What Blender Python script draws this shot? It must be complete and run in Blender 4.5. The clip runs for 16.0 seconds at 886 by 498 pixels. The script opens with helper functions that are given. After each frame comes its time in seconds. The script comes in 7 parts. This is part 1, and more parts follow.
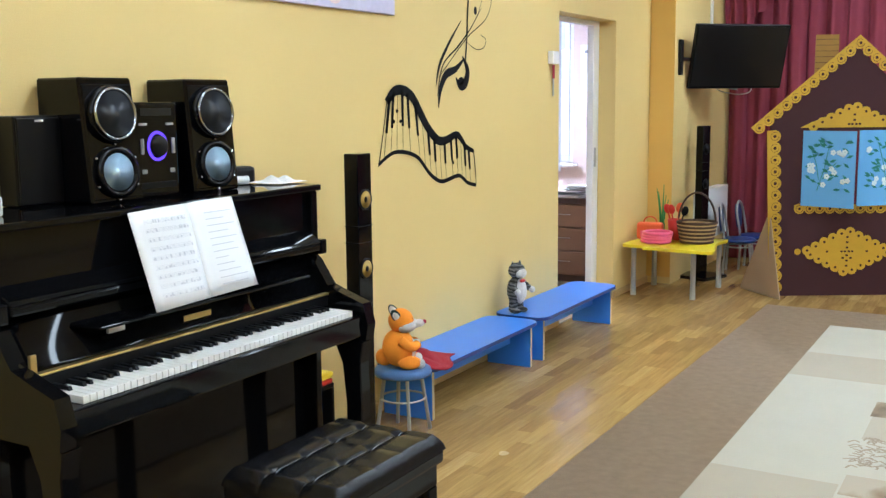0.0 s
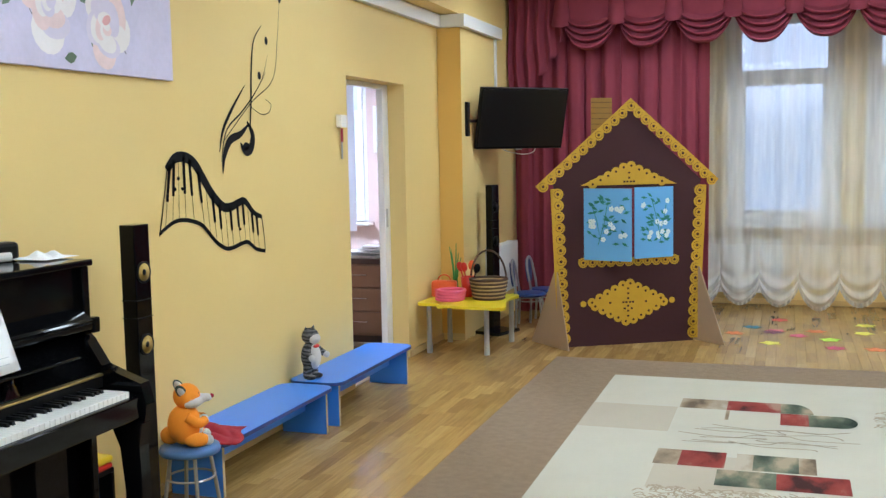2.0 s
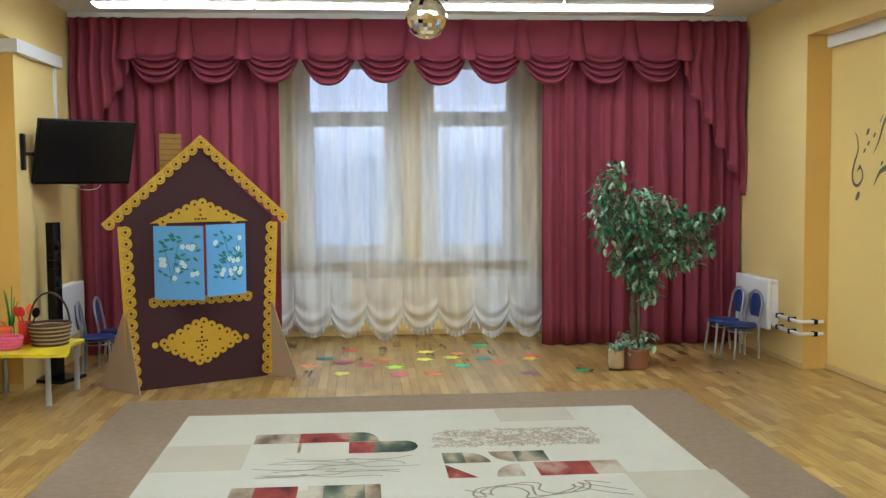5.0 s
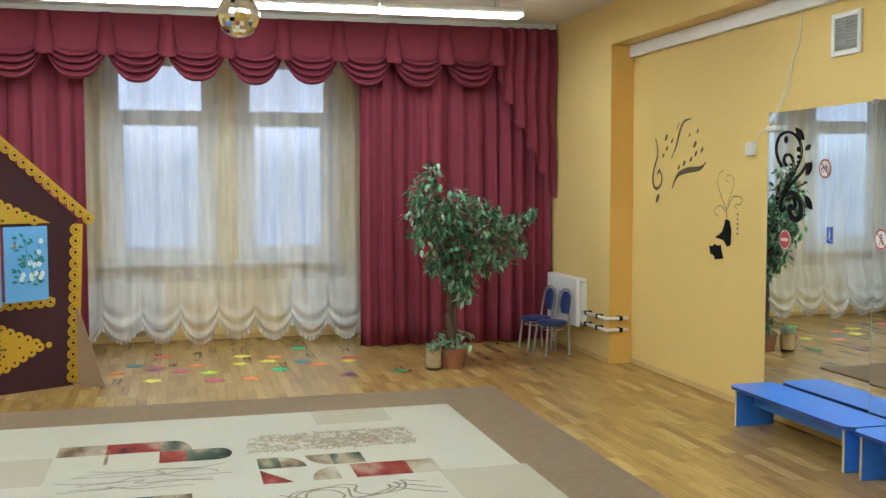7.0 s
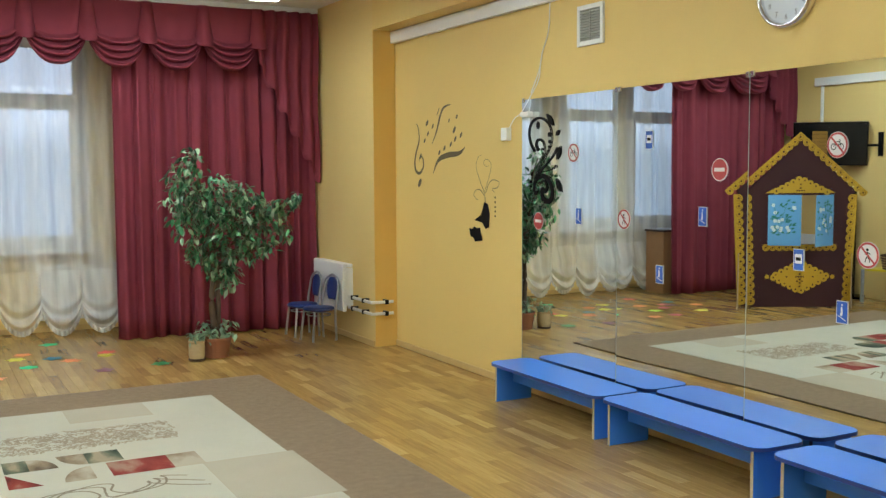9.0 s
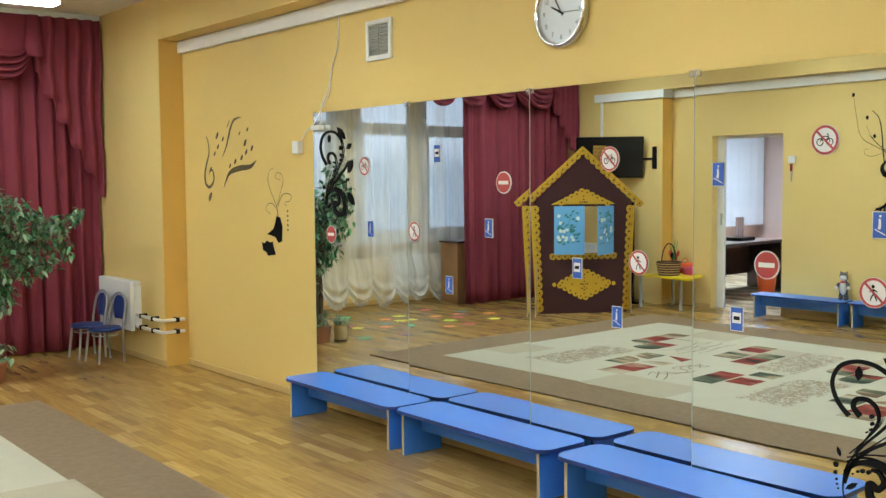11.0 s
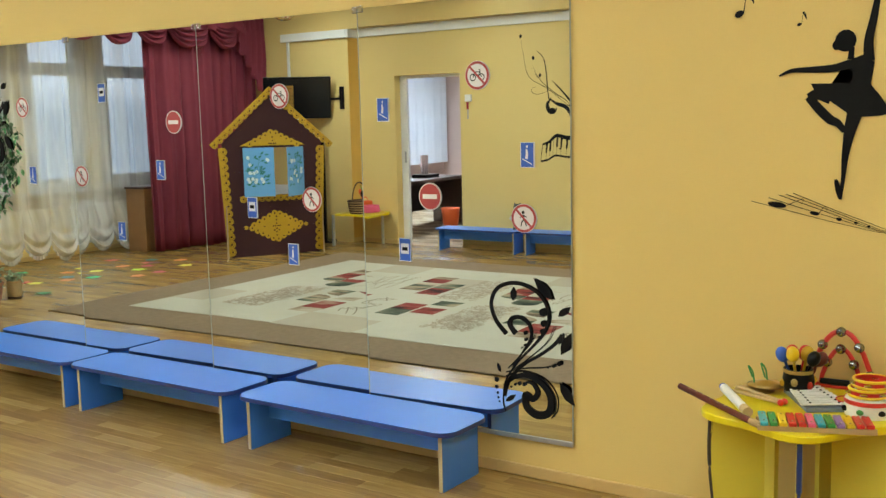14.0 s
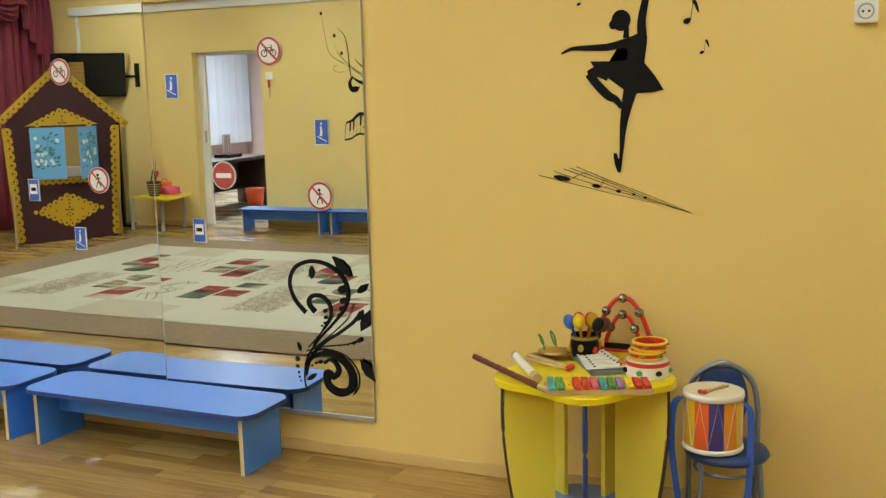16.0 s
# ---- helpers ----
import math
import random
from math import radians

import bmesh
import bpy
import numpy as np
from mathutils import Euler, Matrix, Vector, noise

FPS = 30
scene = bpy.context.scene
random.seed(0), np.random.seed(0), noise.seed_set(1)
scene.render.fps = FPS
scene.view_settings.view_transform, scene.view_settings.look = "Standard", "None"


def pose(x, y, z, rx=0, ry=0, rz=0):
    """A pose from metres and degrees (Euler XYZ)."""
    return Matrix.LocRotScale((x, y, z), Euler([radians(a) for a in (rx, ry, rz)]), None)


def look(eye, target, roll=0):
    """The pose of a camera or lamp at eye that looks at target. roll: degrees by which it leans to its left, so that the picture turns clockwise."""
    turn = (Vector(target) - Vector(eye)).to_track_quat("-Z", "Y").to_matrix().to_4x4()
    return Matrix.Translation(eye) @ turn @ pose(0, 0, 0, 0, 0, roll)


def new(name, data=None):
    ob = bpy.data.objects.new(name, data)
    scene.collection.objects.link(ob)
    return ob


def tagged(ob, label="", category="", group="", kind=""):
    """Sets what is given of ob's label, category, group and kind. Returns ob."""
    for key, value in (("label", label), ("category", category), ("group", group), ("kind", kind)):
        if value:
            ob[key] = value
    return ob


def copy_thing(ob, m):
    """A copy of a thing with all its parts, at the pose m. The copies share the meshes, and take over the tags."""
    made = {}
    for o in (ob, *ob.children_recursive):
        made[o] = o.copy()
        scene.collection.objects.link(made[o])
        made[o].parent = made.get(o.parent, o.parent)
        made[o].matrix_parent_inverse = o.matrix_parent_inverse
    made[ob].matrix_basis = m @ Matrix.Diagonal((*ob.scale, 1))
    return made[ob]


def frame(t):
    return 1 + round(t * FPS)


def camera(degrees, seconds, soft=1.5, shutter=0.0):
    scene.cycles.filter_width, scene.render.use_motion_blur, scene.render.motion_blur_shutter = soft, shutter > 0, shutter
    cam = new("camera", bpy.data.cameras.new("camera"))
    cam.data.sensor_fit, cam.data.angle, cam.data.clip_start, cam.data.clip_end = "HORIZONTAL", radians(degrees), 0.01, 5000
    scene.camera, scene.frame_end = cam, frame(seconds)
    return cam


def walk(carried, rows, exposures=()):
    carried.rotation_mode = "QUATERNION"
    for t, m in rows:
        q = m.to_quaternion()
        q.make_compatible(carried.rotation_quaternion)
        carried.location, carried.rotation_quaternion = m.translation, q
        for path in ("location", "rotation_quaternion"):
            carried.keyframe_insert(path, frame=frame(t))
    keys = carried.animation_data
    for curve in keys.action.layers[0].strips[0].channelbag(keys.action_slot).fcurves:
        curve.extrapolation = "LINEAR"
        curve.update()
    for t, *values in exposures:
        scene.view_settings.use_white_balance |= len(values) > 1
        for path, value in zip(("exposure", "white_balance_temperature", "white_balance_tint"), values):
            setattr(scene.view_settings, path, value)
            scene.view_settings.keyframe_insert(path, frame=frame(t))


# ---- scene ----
cam = camera(47.3, 16.0, soft=1.4, shutter=0.0)
METRES, EYE, TILT, LEAN, TURN = 0.56, 1.5, 0.0, 0.0, 30.0
ROWS = [
    (0.0, 0.0, 0.0, 0.0, -0.08, -8.37, 0.55),
    (0.5, 0.0431, 0.0053, 0.0128, -3.03, -8.0, 0.34),
    (1.0, 0.0871, 0.0097, 0.0142, -5.64, -7.4, 0.55),
    (1.5, 0.1051, 0.0281, 0.025, -7.95, -6.13, 0.94),
    (2.0, 0.136, 0.0486, 0.0742, -11.25, -5.38, 1.1),
    (2.5, 0.1459, 0.0586, 0.061, -13.03, -5.3, 1.73),
    (3.0, 0.1963, 0.0495, 0.1039, -19.23, -4.69, 1.38),
    (3.5, 0.2247, 0.0413, 0.1076, -24.08, -4.01, 1.23),
    (4.0, 0.2357, 0.0355, 0.1138, -28.18, -3.77, 0.8),
    (6.5, 0.2812, -0.0149, 0.1147, -42.07, -3.73, 0.32),
    (7.0, 0.3056, -0.0264, 0.1184, -44.7, -3.72, 0.12),
    (7.5, 0.321, -0.0356, 0.1045, -47.73, -3.74, 0.11),
    (8.0, 0.3391, -0.0474, 0.0933, -50.74, -3.95, 0.12),
    (8.5, 0.3618, -0.051, 0.0885, -53.62, -4.27, 0.34),
    (9.0, 0.3791, -0.0579, 0.0817, -57.72, -4.47, 0.29),
    (11.5, 0.4172, -0.2014, 0.0883, -72.19, -3.25, 0.73),
    (12.0, 0.4336, -0.2682, 0.0881, -75.85, -3.1, 1.04),
    (12.5, 0.4447, -0.3029, 0.0804, -78.51, -4.4, 1.25),
    (13.0, 0.4507, -0.3073, 0.0656, -80.39, -5.53, 1.2),
    (13.5, 0.4595, -0.3576, 0.0471, -82.71, -6.39, 1.62),
    (14.0, 0.4541, -0.4016, 0.0386, -85.73, -7.3, 1.35),
    (14.5, 0.4672, -0.44, 0.0304, -88.65, -7.82, 1.3),
    (15.0, 0.4617, -0.4677, 0.0315, -91.57, -7.86, 1.07),
    (15.5, 0.4628, -0.4919, 0.023, -93.92, -8.24, 1.39),
    (16.0, 0.46, -0.517, 0.0188, -96.38, -8.71, 1.33),
]
EXPOSURES = [(0.0, 0.11, 5400, 14), (1.5, -0.04, 5430, 14), (2.5, -0.11, 5530, 13), (3.5, -0.15, 5530, 13), (7.0, -0.18, 5800, 10), (9.0, -0.22, 5950, 8), (11.5, -0.07, 6250, 7), (12.5, -0.16, 6380, 8), (14.5, -0.18, 6620, 7), (16.0, -0.20, 6850, 7)]
walk(cam, [(t, pose(0, 0, EYE, TILT, LEAN, TURN) @ pose(METRES * x, METRES * y, METRES * z, 90 + pitch, roll, yaw)) for t, x, y, z, yaw, pitch, roll in ROWS], EXPOSURES)

# ---- world and light ----
XL, XR, Y0, YW, ZC = -2.66, 3.96, -2.6, 10.45, 3.10   # piano wall, mirror wall, back wall, window wall, ceiling
world = bpy.data.worlds.new("world")
scene.world = world
world.use_nodes = True
wn = world.node_tree.nodes
sky = wn.new("ShaderNodeTexSky")
sky.sky_type, sky.sun_disc = "NISHITA", False
sky.sun_elevation, sky.sun_rotation = radians(22), radians(20)
wn["Background"].inputs["Strength"].default_value = 0.12
world.node_tree.links.new(sky.outputs[0], wn["Background"].inputs["Color"])
sun = new("sun", bpy.data.lights.new("sun", "SUN"))
sun.data.energy, sun.data.angle, sun.data.color = 0.8, radians(15), (1, 0.96, 0.9)
sun.matrix_world = look((0, 0, 0), (-0.35, -0.9, -0.4))


# only the first row comes into view; the other three are unseen, added as assumed
ROWS_OF_LAMPS = (8.15, 5.4, 2.65, -0.1)
LAMP_GLOW = 28.0
SKY_GLOW = 1.38


# ---- materials ----
def mat(name, colour, rough=0.6, metal=0.0, var=0.12, scale=3.0, grain=60.0, bump=0.05, coat=0.0, spec=0.5, island=False, obrandom=False, spread=0.0, emit=0.0, emit_colour=None):
    m = bpy.data.materials.new(name)
    m.use_nodes = True
    t = m.node_tree
    n, l = t.nodes, t.links
    b = n["Principled BSDF"]
    b.inputs["Roughness"].default_value, b.inputs["Metallic"].default_value = rough, metal
    b.inputs["Coat Weight"].default_value, b.inputs["Specular IOR Level"].default_value = coat, spec
    co = n.new("ShaderNodeTexCoord")
    big, fine = n.new("ShaderNodeTexNoise"), n.new("ShaderNodeTexNoise")
    big.inputs["Scale"].default_value, fine.inputs["Scale"].default_value = scale, grain
    big.inputs["Detail"].default_value, fine.inputs["Detail"].default_value = 4, 3
    for q in (big, fine):
        l.new(co.outputs["Object"], q.inputs["Vector"])
    mix = n.new("ShaderNodeMix")
    mix.data_type = "RGBA"
    lo = [max(c * (1 - var), 0) for c in colour]
    hi = [min(c * (1 + var), 1) for c in colour]
    mix.inputs[6].default_value, mix.inputs[7].default_value = (*lo, 1), (*hi, 1)
    add = n.new("ShaderNodeMath")
    add.operation = "MULTIPLY_ADD"
    add.inputs[1].default_value = 0.35
    l.new(fine.outputs[0], add.inputs[0])
    half = n.new("ShaderNodeMath")
    half.operation = "MULTIPLY"
    half.inputs[1].default_value = 0.65
    l.new(big.outputs[0], half.inputs[0])
    l.new(half.outputs[0], add.inputs[2])
    l.new(add.outputs[0], mix.inputs[0])
    out = mix.outputs[2]
    if island or obrandom:
        src = n.new("ShaderNodeNewGeometry").outputs["Random Per Island"] if island else n.new("ShaderNodeObjectInfo").outputs["Random"]
        hsv = n.new("ShaderNodeHueSaturation")
        mr = n.new("ShaderNodeMapRange")
        mr.inputs[3].default_value, mr.inputs[4].default_value = 1 - spread, 1 + spread
        l.new(src, mr.inputs[0])
        l.new(mr.outputs[0], hsv.inputs["Value"])
        l.new(out, hsv.inputs["Color"])
        out = hsv.outputs[0]
    l.new(out, b.inputs["Base Color"])
    if bump:
        bp = n.new("ShaderNodeBump")
        bp.inputs["Strength"].default_value, bp.inputs["Distance"].default_value = bump, 0.01
        l.new(fine.outputs[0], bp.inputs["Height"])
        l.new(bp.outputs[0], b.inputs["Normal"])
    if emit:
        b.inputs["Emission Color"].default_value = (*(emit_colour or colour), 1)
        b.inputs["Emission Strength"].default_value = emit
    return m


WALL = mat("yellow_wall_paint", (0.752, 0.565, 0.220), 0.55, var=0.04, scale=1.2, grain=220, bump=0.12, spec=0.3)
# WALL again, with the warmer light cast of the mirror side put into its colour
WALL_CAST = mat("yellow_wall_paint_warm_cast", (0.76, 0.555, 0.192), 0.55, var=0.05, scale=1.1, grain=220, bump=0.12, spec=0.3)
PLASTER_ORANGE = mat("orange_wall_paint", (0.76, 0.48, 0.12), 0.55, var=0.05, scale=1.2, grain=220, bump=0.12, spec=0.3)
CEIL = mat("ceiling_paint", (0.78, 0.75, 0.69), 0.8, var=0.03, scale=2, bump=0.04)
WHITE = mat("white_plastic", (0.80, 0.80, 0.78), 0.4, var=0.03, bump=0.0)
MAROON = mat("maroon_velour_cloth", (0.235, 0.042, 0.064), 0.85, var=0.16, scale=6, grain=300, bump=0.15, spec=0.2)
BLUE = mat("blue_laminate", (0.058, 0.245, 0.86), 0.32, var=0.05, scale=4, grain=200, bump=0.02)
EDGE_WOOD = mat("chipboard_edge", (0.50, 0.40, 0.25), 0.7, var=0.2, grain=200, bump=0.2)
BLUE_EDGE = mat("dark_blue_edging", (0.02, 0.045, 0.22), 0.35, bump=0)
BLACK = mat("black_piano_lacquer", (0.0035, 0.0035, 0.004), 0.06, var=0.1, bump=0.0, spec=0.2)
BLACK_PL = mat("black_plastic", (0.0045, 0.0045, 0.005), 0.35, var=0.1, bump=0.02, spec=0.2)
IVORY = mat("white_piano_key", (0.78, 0.77, 0.73), 0.25, var=0.03, bump=0)
GOLD = mat("brass", (0.55, 0.40, 0.14), 0.35, metal=0.9, var=0.15, bump=0)
CHROME = mat("chrome", (0.7, 0.7, 0.72), 0.15, metal=1.0, var=0.05, bump=0)
STEEL = mat("grey_painted_steel", (0.42, 0.43, 0.45), 0.35, metal=0.7, var=0.1, bump=0)
RUG_BROWN = mat("brown_carpet_pile", (0.295, 0.212, 0.135), 0.95, var=0.28, scale=22, grain=420, bump=0.8, spec=0.1)
RUG_CREAM = mat("cream_carpet_pile", (0.52, 0.485, 0.385), 0.95, var=0.07, scale=5, grain=420, bump=0.6, spec=0.1)
HOUSE = mat("brown_painted_board", (0.052, 0.018, 0.021), 0.75, spec=0.25, var=0.10, scale=5, bump=0.05)
YELLOW = mat("ochre_painted_trim", (0.54, 0.32, 0.009), 0.6, var=0.14, scale=12, bump=0.05)
CARD = mat("raw_cardboard", (0.42, 0.30, 0.19), 0.85, var=0.1, bump=0.05)
SKYB = mat("shutter_blue_paint", (0.15, 0.41, 0.76), 0.6, var=0.05, scale=6, bump=0.02)
TABLE_Y = mat("yellow_laminate", (0.78, 0.62, 0.01), 0.35, var=0.05, bump=0.02)


# ---- helpers of this scene ----
def part(name, bm, material, parent, label="", smooth=False, m=None):
    me = bpy.data.meshes.new(name)
    bm.to_mesh(me)
    bm.free()
    me.materials.append(material)
    if smooth:
        me.shade_smooth()
    ob = new(name, me)
    ob.parent = parent
    if m is not None:
        ob.matrix_basis = m
    if label:
        tagged(ob, label)
    return ob


def thing(name, m, label, category, group="", kind=""):
    ob = new(name)
    ob.matrix_basis = m
    return tagged(ob, label, category, group, kind)


def solid(name, bm, material, label, category="", kind="", group="", smooth=False, m=None):
    ob = part(name, bm, material, None, "", smooth, m)
    return tagged(ob, label, category, group, kind)


def box(bm, x0, x1, y0, y1, z0, z1, bevel=0.0, m=None, seg=2):
    b2 = bmesh.new()
    bmesh.ops.create_cube(b2, size=1)
    bmesh.ops.transform(b2, matrix=Matrix.Translation(((x0 + x1) / 2, (y0 + y1) / 2, (z0 + z1) / 2)) @ Matrix.Diagonal((abs(x1 - x0), abs(y1 - y0), abs(z1 - z0), 1)), verts=b2.verts)
    if bevel:
        bmesh.ops.bevel(b2, geom=b2.edges[:], offset=bevel, segments=seg, affect="EDGES", profile=0.5)
    return merge(bm, b2, m)


def merge(bm, b2, m=None):
    if m is not None:
        bmesh.ops.transform(b2, matrix=m, verts=b2.verts)
    me = bpy.data.meshes.new("tmp")
    b2.to_mesh(me)
    b2.free()
    bm.from_mesh(me)
    bpy.data.meshes.remove(me)
    return bm


def B(*a, **k):
    return box(bmesh.new(), *a, **k)


def prism(bm, pts, depth, m=None, bevel=0.0):
    """A flat outline in x, z with its thickness along y, from 0 to depth."""
    b2 = bmesh.new()
    f = b2.faces.new([b2.verts.new((x, 0, z)) for x, z in pts])
    g = bmesh.ops.extrude_face_region(b2, geom=[f])
    bmesh.ops.translate(b2, verts=[v for v in g["geom"] if isinstance(v, bmesh.types.BMVert)], vec=(0, depth, 0))
    bmesh.ops.recalc_face_normals(b2, faces=b2.faces)
    if bevel:
        bmesh.ops.bevel(b2, geom=b2.edges[:], offset=bevel, segments=1, affect="EDGES")
    bmesh.ops.triangulate(b2, faces=[q for q in b2.faces if len(q.verts) > 4])
    return merge(bm, b2, m)


def tube(bm, pts, r, sides=8, closed=False, taper=None):
    """A round bar along points."""
    pts = [Vector(p) for p in pts]
    n = len(pts)
    rings = []
    up = Vector((0.013, 0.021, 1))
    for i, p in enumerate(pts):
        a = pts[(i - 1) % n] if (closed or i > 0) else p
        c = pts[(i + 1) % n] if (closed or i < n - 1) else p
        d = (c - a).normalized()
        s = d.cross(up)
        if s.length < 0.05:
            s = d.cross(Vector((1, 0.1, 0)))
        s.normalize()
        w = s.cross(d)
        rr = r if taper is None else r * taper(i / max(n - 1, 1))
        rings.append([bm.verts.new(p + rr * (math.cos(k * math.tau / sides) * s + math.sin(k * math.tau / sides) * w)) for k in range(sides)])
    for i in range(n if closed else n - 1):
        a, c = rings[i], rings[(i + 1) % n]
        for k in range(sides):
            bm.faces.new((a[k], a[(k + 1) % sides], c[(k + 1) % sides], c[k]))
    if not closed:
        bm.faces.new(rings[0])
        bm.faces.new(rings[-1][::-1])
    return bm


def lathe(bm, profile, sides=24, m=None, ring=False):
    """Profile of (radius, z) turned round the z axis; ring: a closed hoop without end caps."""
    b2 = bmesh.new()
    rings = []
    for r, z in profile:
        rings.append([b2.verts.new((r * math.cos(k * math.tau / sides), r * math.sin(k * math.tau / sides), z)) for k in range(sides)])
    for a, c in zip(rings, rings[1:] + (rings[:1] if ring else [])):
        for k in range(sides):
            b2.faces.new((a[k], a[(k + 1) % sides], c[(k + 1) % sides], c[k]))
    if not ring:
        b2.faces.new(rings[0][::-1])
        b2.faces.new(rings[-1])
    bmesh.ops.remove_doubles(b2, verts=b2.verts, dist=1e-5)
    bmesh.ops.recalc_face_normals(b2, faces=b2.faces)
    return merge(bm, b2, m)


def sheet(bm, nu, nv, f):
    """A grid of points f(u, v), u and v from 0 to 1."""
    g = [[bm.verts.new(f(i / nu, j / nv)) for j in range(nv + 1)] for i in range(nu + 1)]
    for i in range(nu):
        for j in range(nv):
            bm.faces.new((g[i][j], g[i + 1][j], g[i + 1][j + 1], g[i][j + 1]))
    return bm


# ---- structure ----
DOOR_Y0, DOOR_Y1, DOOR_Z = 6.13, 7.17, 2.06
YPL, YPR, XPL, XPR = 7.95, 8.12, -2.46, 3.75
ZBL, ZBR = 2.66, 2.74
bm = bmesh.new()
box(bm, XL - 0.18, XL, Y0, DOOR_Y0, 0, ZC)
box(bm, XL - 0.18, XL, DOOR_Y1, YW, 0, ZC)
box(bm, XL - 0.18, XL, DOOR_Y0, DOOR_Y1, DOOR_Z, ZC)
solid("wall_west", bm, WALL, "yellow painted wall with a doorway", kind="structure")
solid("pilaster_west", B(XL, XPL, YPL, YW, 0, ZC), WALL, "yellow painted projecting pier beside the curtains", kind="structure")
solid("beam_west", B(XL, XPL, Y0, YPL, ZBL, ZC), WALL, "yellow painted ceiling beam along the wall", kind="structure")
solid("wall_east", B(XR, XR + 0.18, Y0, YW, 0, ZC), WALL_CAST, "yellow painted wall behind the mirrors, warm cast in its colour", kind="structure")
solid("pilaster_east", B(XPR, XR, YPR, YW, 0, ZC), WALL, "yellow painted projecting pier beside the curtains", kind="structure")
solid("beam_east", B(XPR, XR, Y0, YPR, ZBR, ZC), WALL_CAST, "yellow painted ceiling beam along the wall", kind="structure")
solid("wall_south", B(XL - 0.18, XR + 0.18, Y0 - 0.18, Y0, 0, ZC), WALL, "plain yellow painted wall", kind="structure")
solid("ceiling", B(XL - 0.18, XR + 0.18, Y0 - 0.18, YW + 0.3, ZC, ZC + 0.15), CEIL, "off-white ceiling", kind="structure")
solid("floor", B(XL - 0.18, XR + 0.18, Y0 - 0.18, YW + 0.3, -0.12, -0.012), EDGE_WOOD, "oak parquet floor", kind="structure")

# window wall with two openings
WINS = ((-1.78, -0.72), (-0.52, 0.54), (0.74, 1.76))
WZ0, WZ1 = 0.80, 2.80
bm = bmesh.new()
edges = [XL - 0.18] + [q for w in WINS for q in w] + [XR + 0.18]
for a, c in zip(edges[::2], edges[1::2]):
    box(bm, a, c, YW, YW + 0.3, 0, ZC)
for a, c in WINS:
    box(bm, a, c, YW, YW + 0.3, 0, WZ0)
    box(bm, a, c, YW, YW + 0.3, WZ1, ZC)
solid("wall_north", bm, WALL, "yellow painted window wall", kind="structure")

def joined(name, pieces, parent, label="", smooth=True, m=None):
    """One mesh out of several (bmesh, material) pairs."""
    me = bpy.data.meshes.new(name)
    out = bmesh.new()
    for i, (b2, material) in enumerate(pieces):
        for f in b2.faces:
            f.material_index = i
        tmp = bpy.data.meshes.new("tmp")
        b2.to_mesh(tmp)
        b2.free()
        out.from_mesh(tmp)
        bpy.data.meshes.remove(tmp)
        me.materials.append(material)
    out.to_mesh(me)
    out.free()
    if smooth:
        me.shade_smooth()
    ob = new(name, me)
    ob.parent = parent
    if m is not None:
        ob.matrix_basis = m
    return tagged(ob, label) if label else ob


def ball(x, y, z, rx, ry=None, rz=None, u=14, v=10, bm=None):
    bm = bm or bmesh.new()
    b2 = bmesh.new()
    bmesh.ops.create_uvsphere(b2, u_segments=u, v_segments=v, radius=1)
    return merge(bm, b2, Matrix.Translation((x, y, z)) @ Matrix.Diagonal((rx, ry or rx, rz or rx, 1)))


def rod(a, c, r, sides=8):
    return tube(bmesh.new(), [a, c], r, sides)


def spline(pts, n=8):
    """Smooth curve through points of any size."""
    p = [pts[0], *pts, pts[-1]]
    out = []
    for i in range(1, len(p) - 2):
        for k in range(n):
            t = k / n
            out.append(tuple(0.5 * (2 * b + (c - a) * t + (2 * a - 5 * b + 4 * c - d) * t * t + (3 * b - a - 3 * c + d) * t ** 3) for a, b, c, d in zip(p[i - 1], p[i], p[i + 1], p[i + 2])))
    return out + [tuple(pts[-1])]


def stroke(bm, x, pts, w0, w1=None, wm=None, n=8):
    """A flat painted line on the plane x, through points (y, z), w0 to w1 wide and wm in the middle."""
    p = spline(pts, n)
    w1 = w0 if w1 is None else w1
    wm = (w0 + w1) / 2 if wm is None else wm
    last = None
    for i, (y, z) in enumerate(p):
        a, c = p[max(i - 1, 0)], p[min(i + 1, len(p) - 1)]
        d = Vector((c[0] - a[0], c[1] - a[1]))
        d.normalize()
        t = i / (len(p) - 1)
        w = (w0 * (1 - t) + w1 * t + (wm - (w0 + w1) / 2) * math.sin(math.pi * t)) / 2
        row = [bm.verts.new((x, y - d.y * w, z + d.x * w)), bm.verts.new((x, y + d.y * w, z - d.x * w))]
        if last:
            bm.faces.new((last[0], last[1], row[1], row[0]))
        last = row
    return bm


def patch(bm, x, pts):
    f = bm.faces.new([bm.verts.new((x, y, z)) for y, z in pts])
    bmesh.ops.triangulate(bm, faces=[f])
    return bm


def dot(bm, x, y, z, ry, rz=None, tilt=0.0, n=14):
    rz = rz or ry
    c, s = math.cos(tilt), math.sin(tilt)
    q = [(ry * math.cos(k * math.tau / n), rz * math.sin(k * math.tau / n)) for k in range(n)]
    return patch(bm, x, [(y + a * c - b * s, z + a * s + b * c) for a, b in q])


def leafshape(bm, x, y, z, length, width, ang):
    c, s = math.cos(ang), math.sin(ang)
    q = [(0, 0), (0.3, 0.42), (0.6, 0.46), (1, 0), (0.62, -0.4), (0.3, -0.38)]
    return patch(bm, x, [(y + length * a * c - width * b * s, z + length * a * s + width * b * c) for a, b in q])


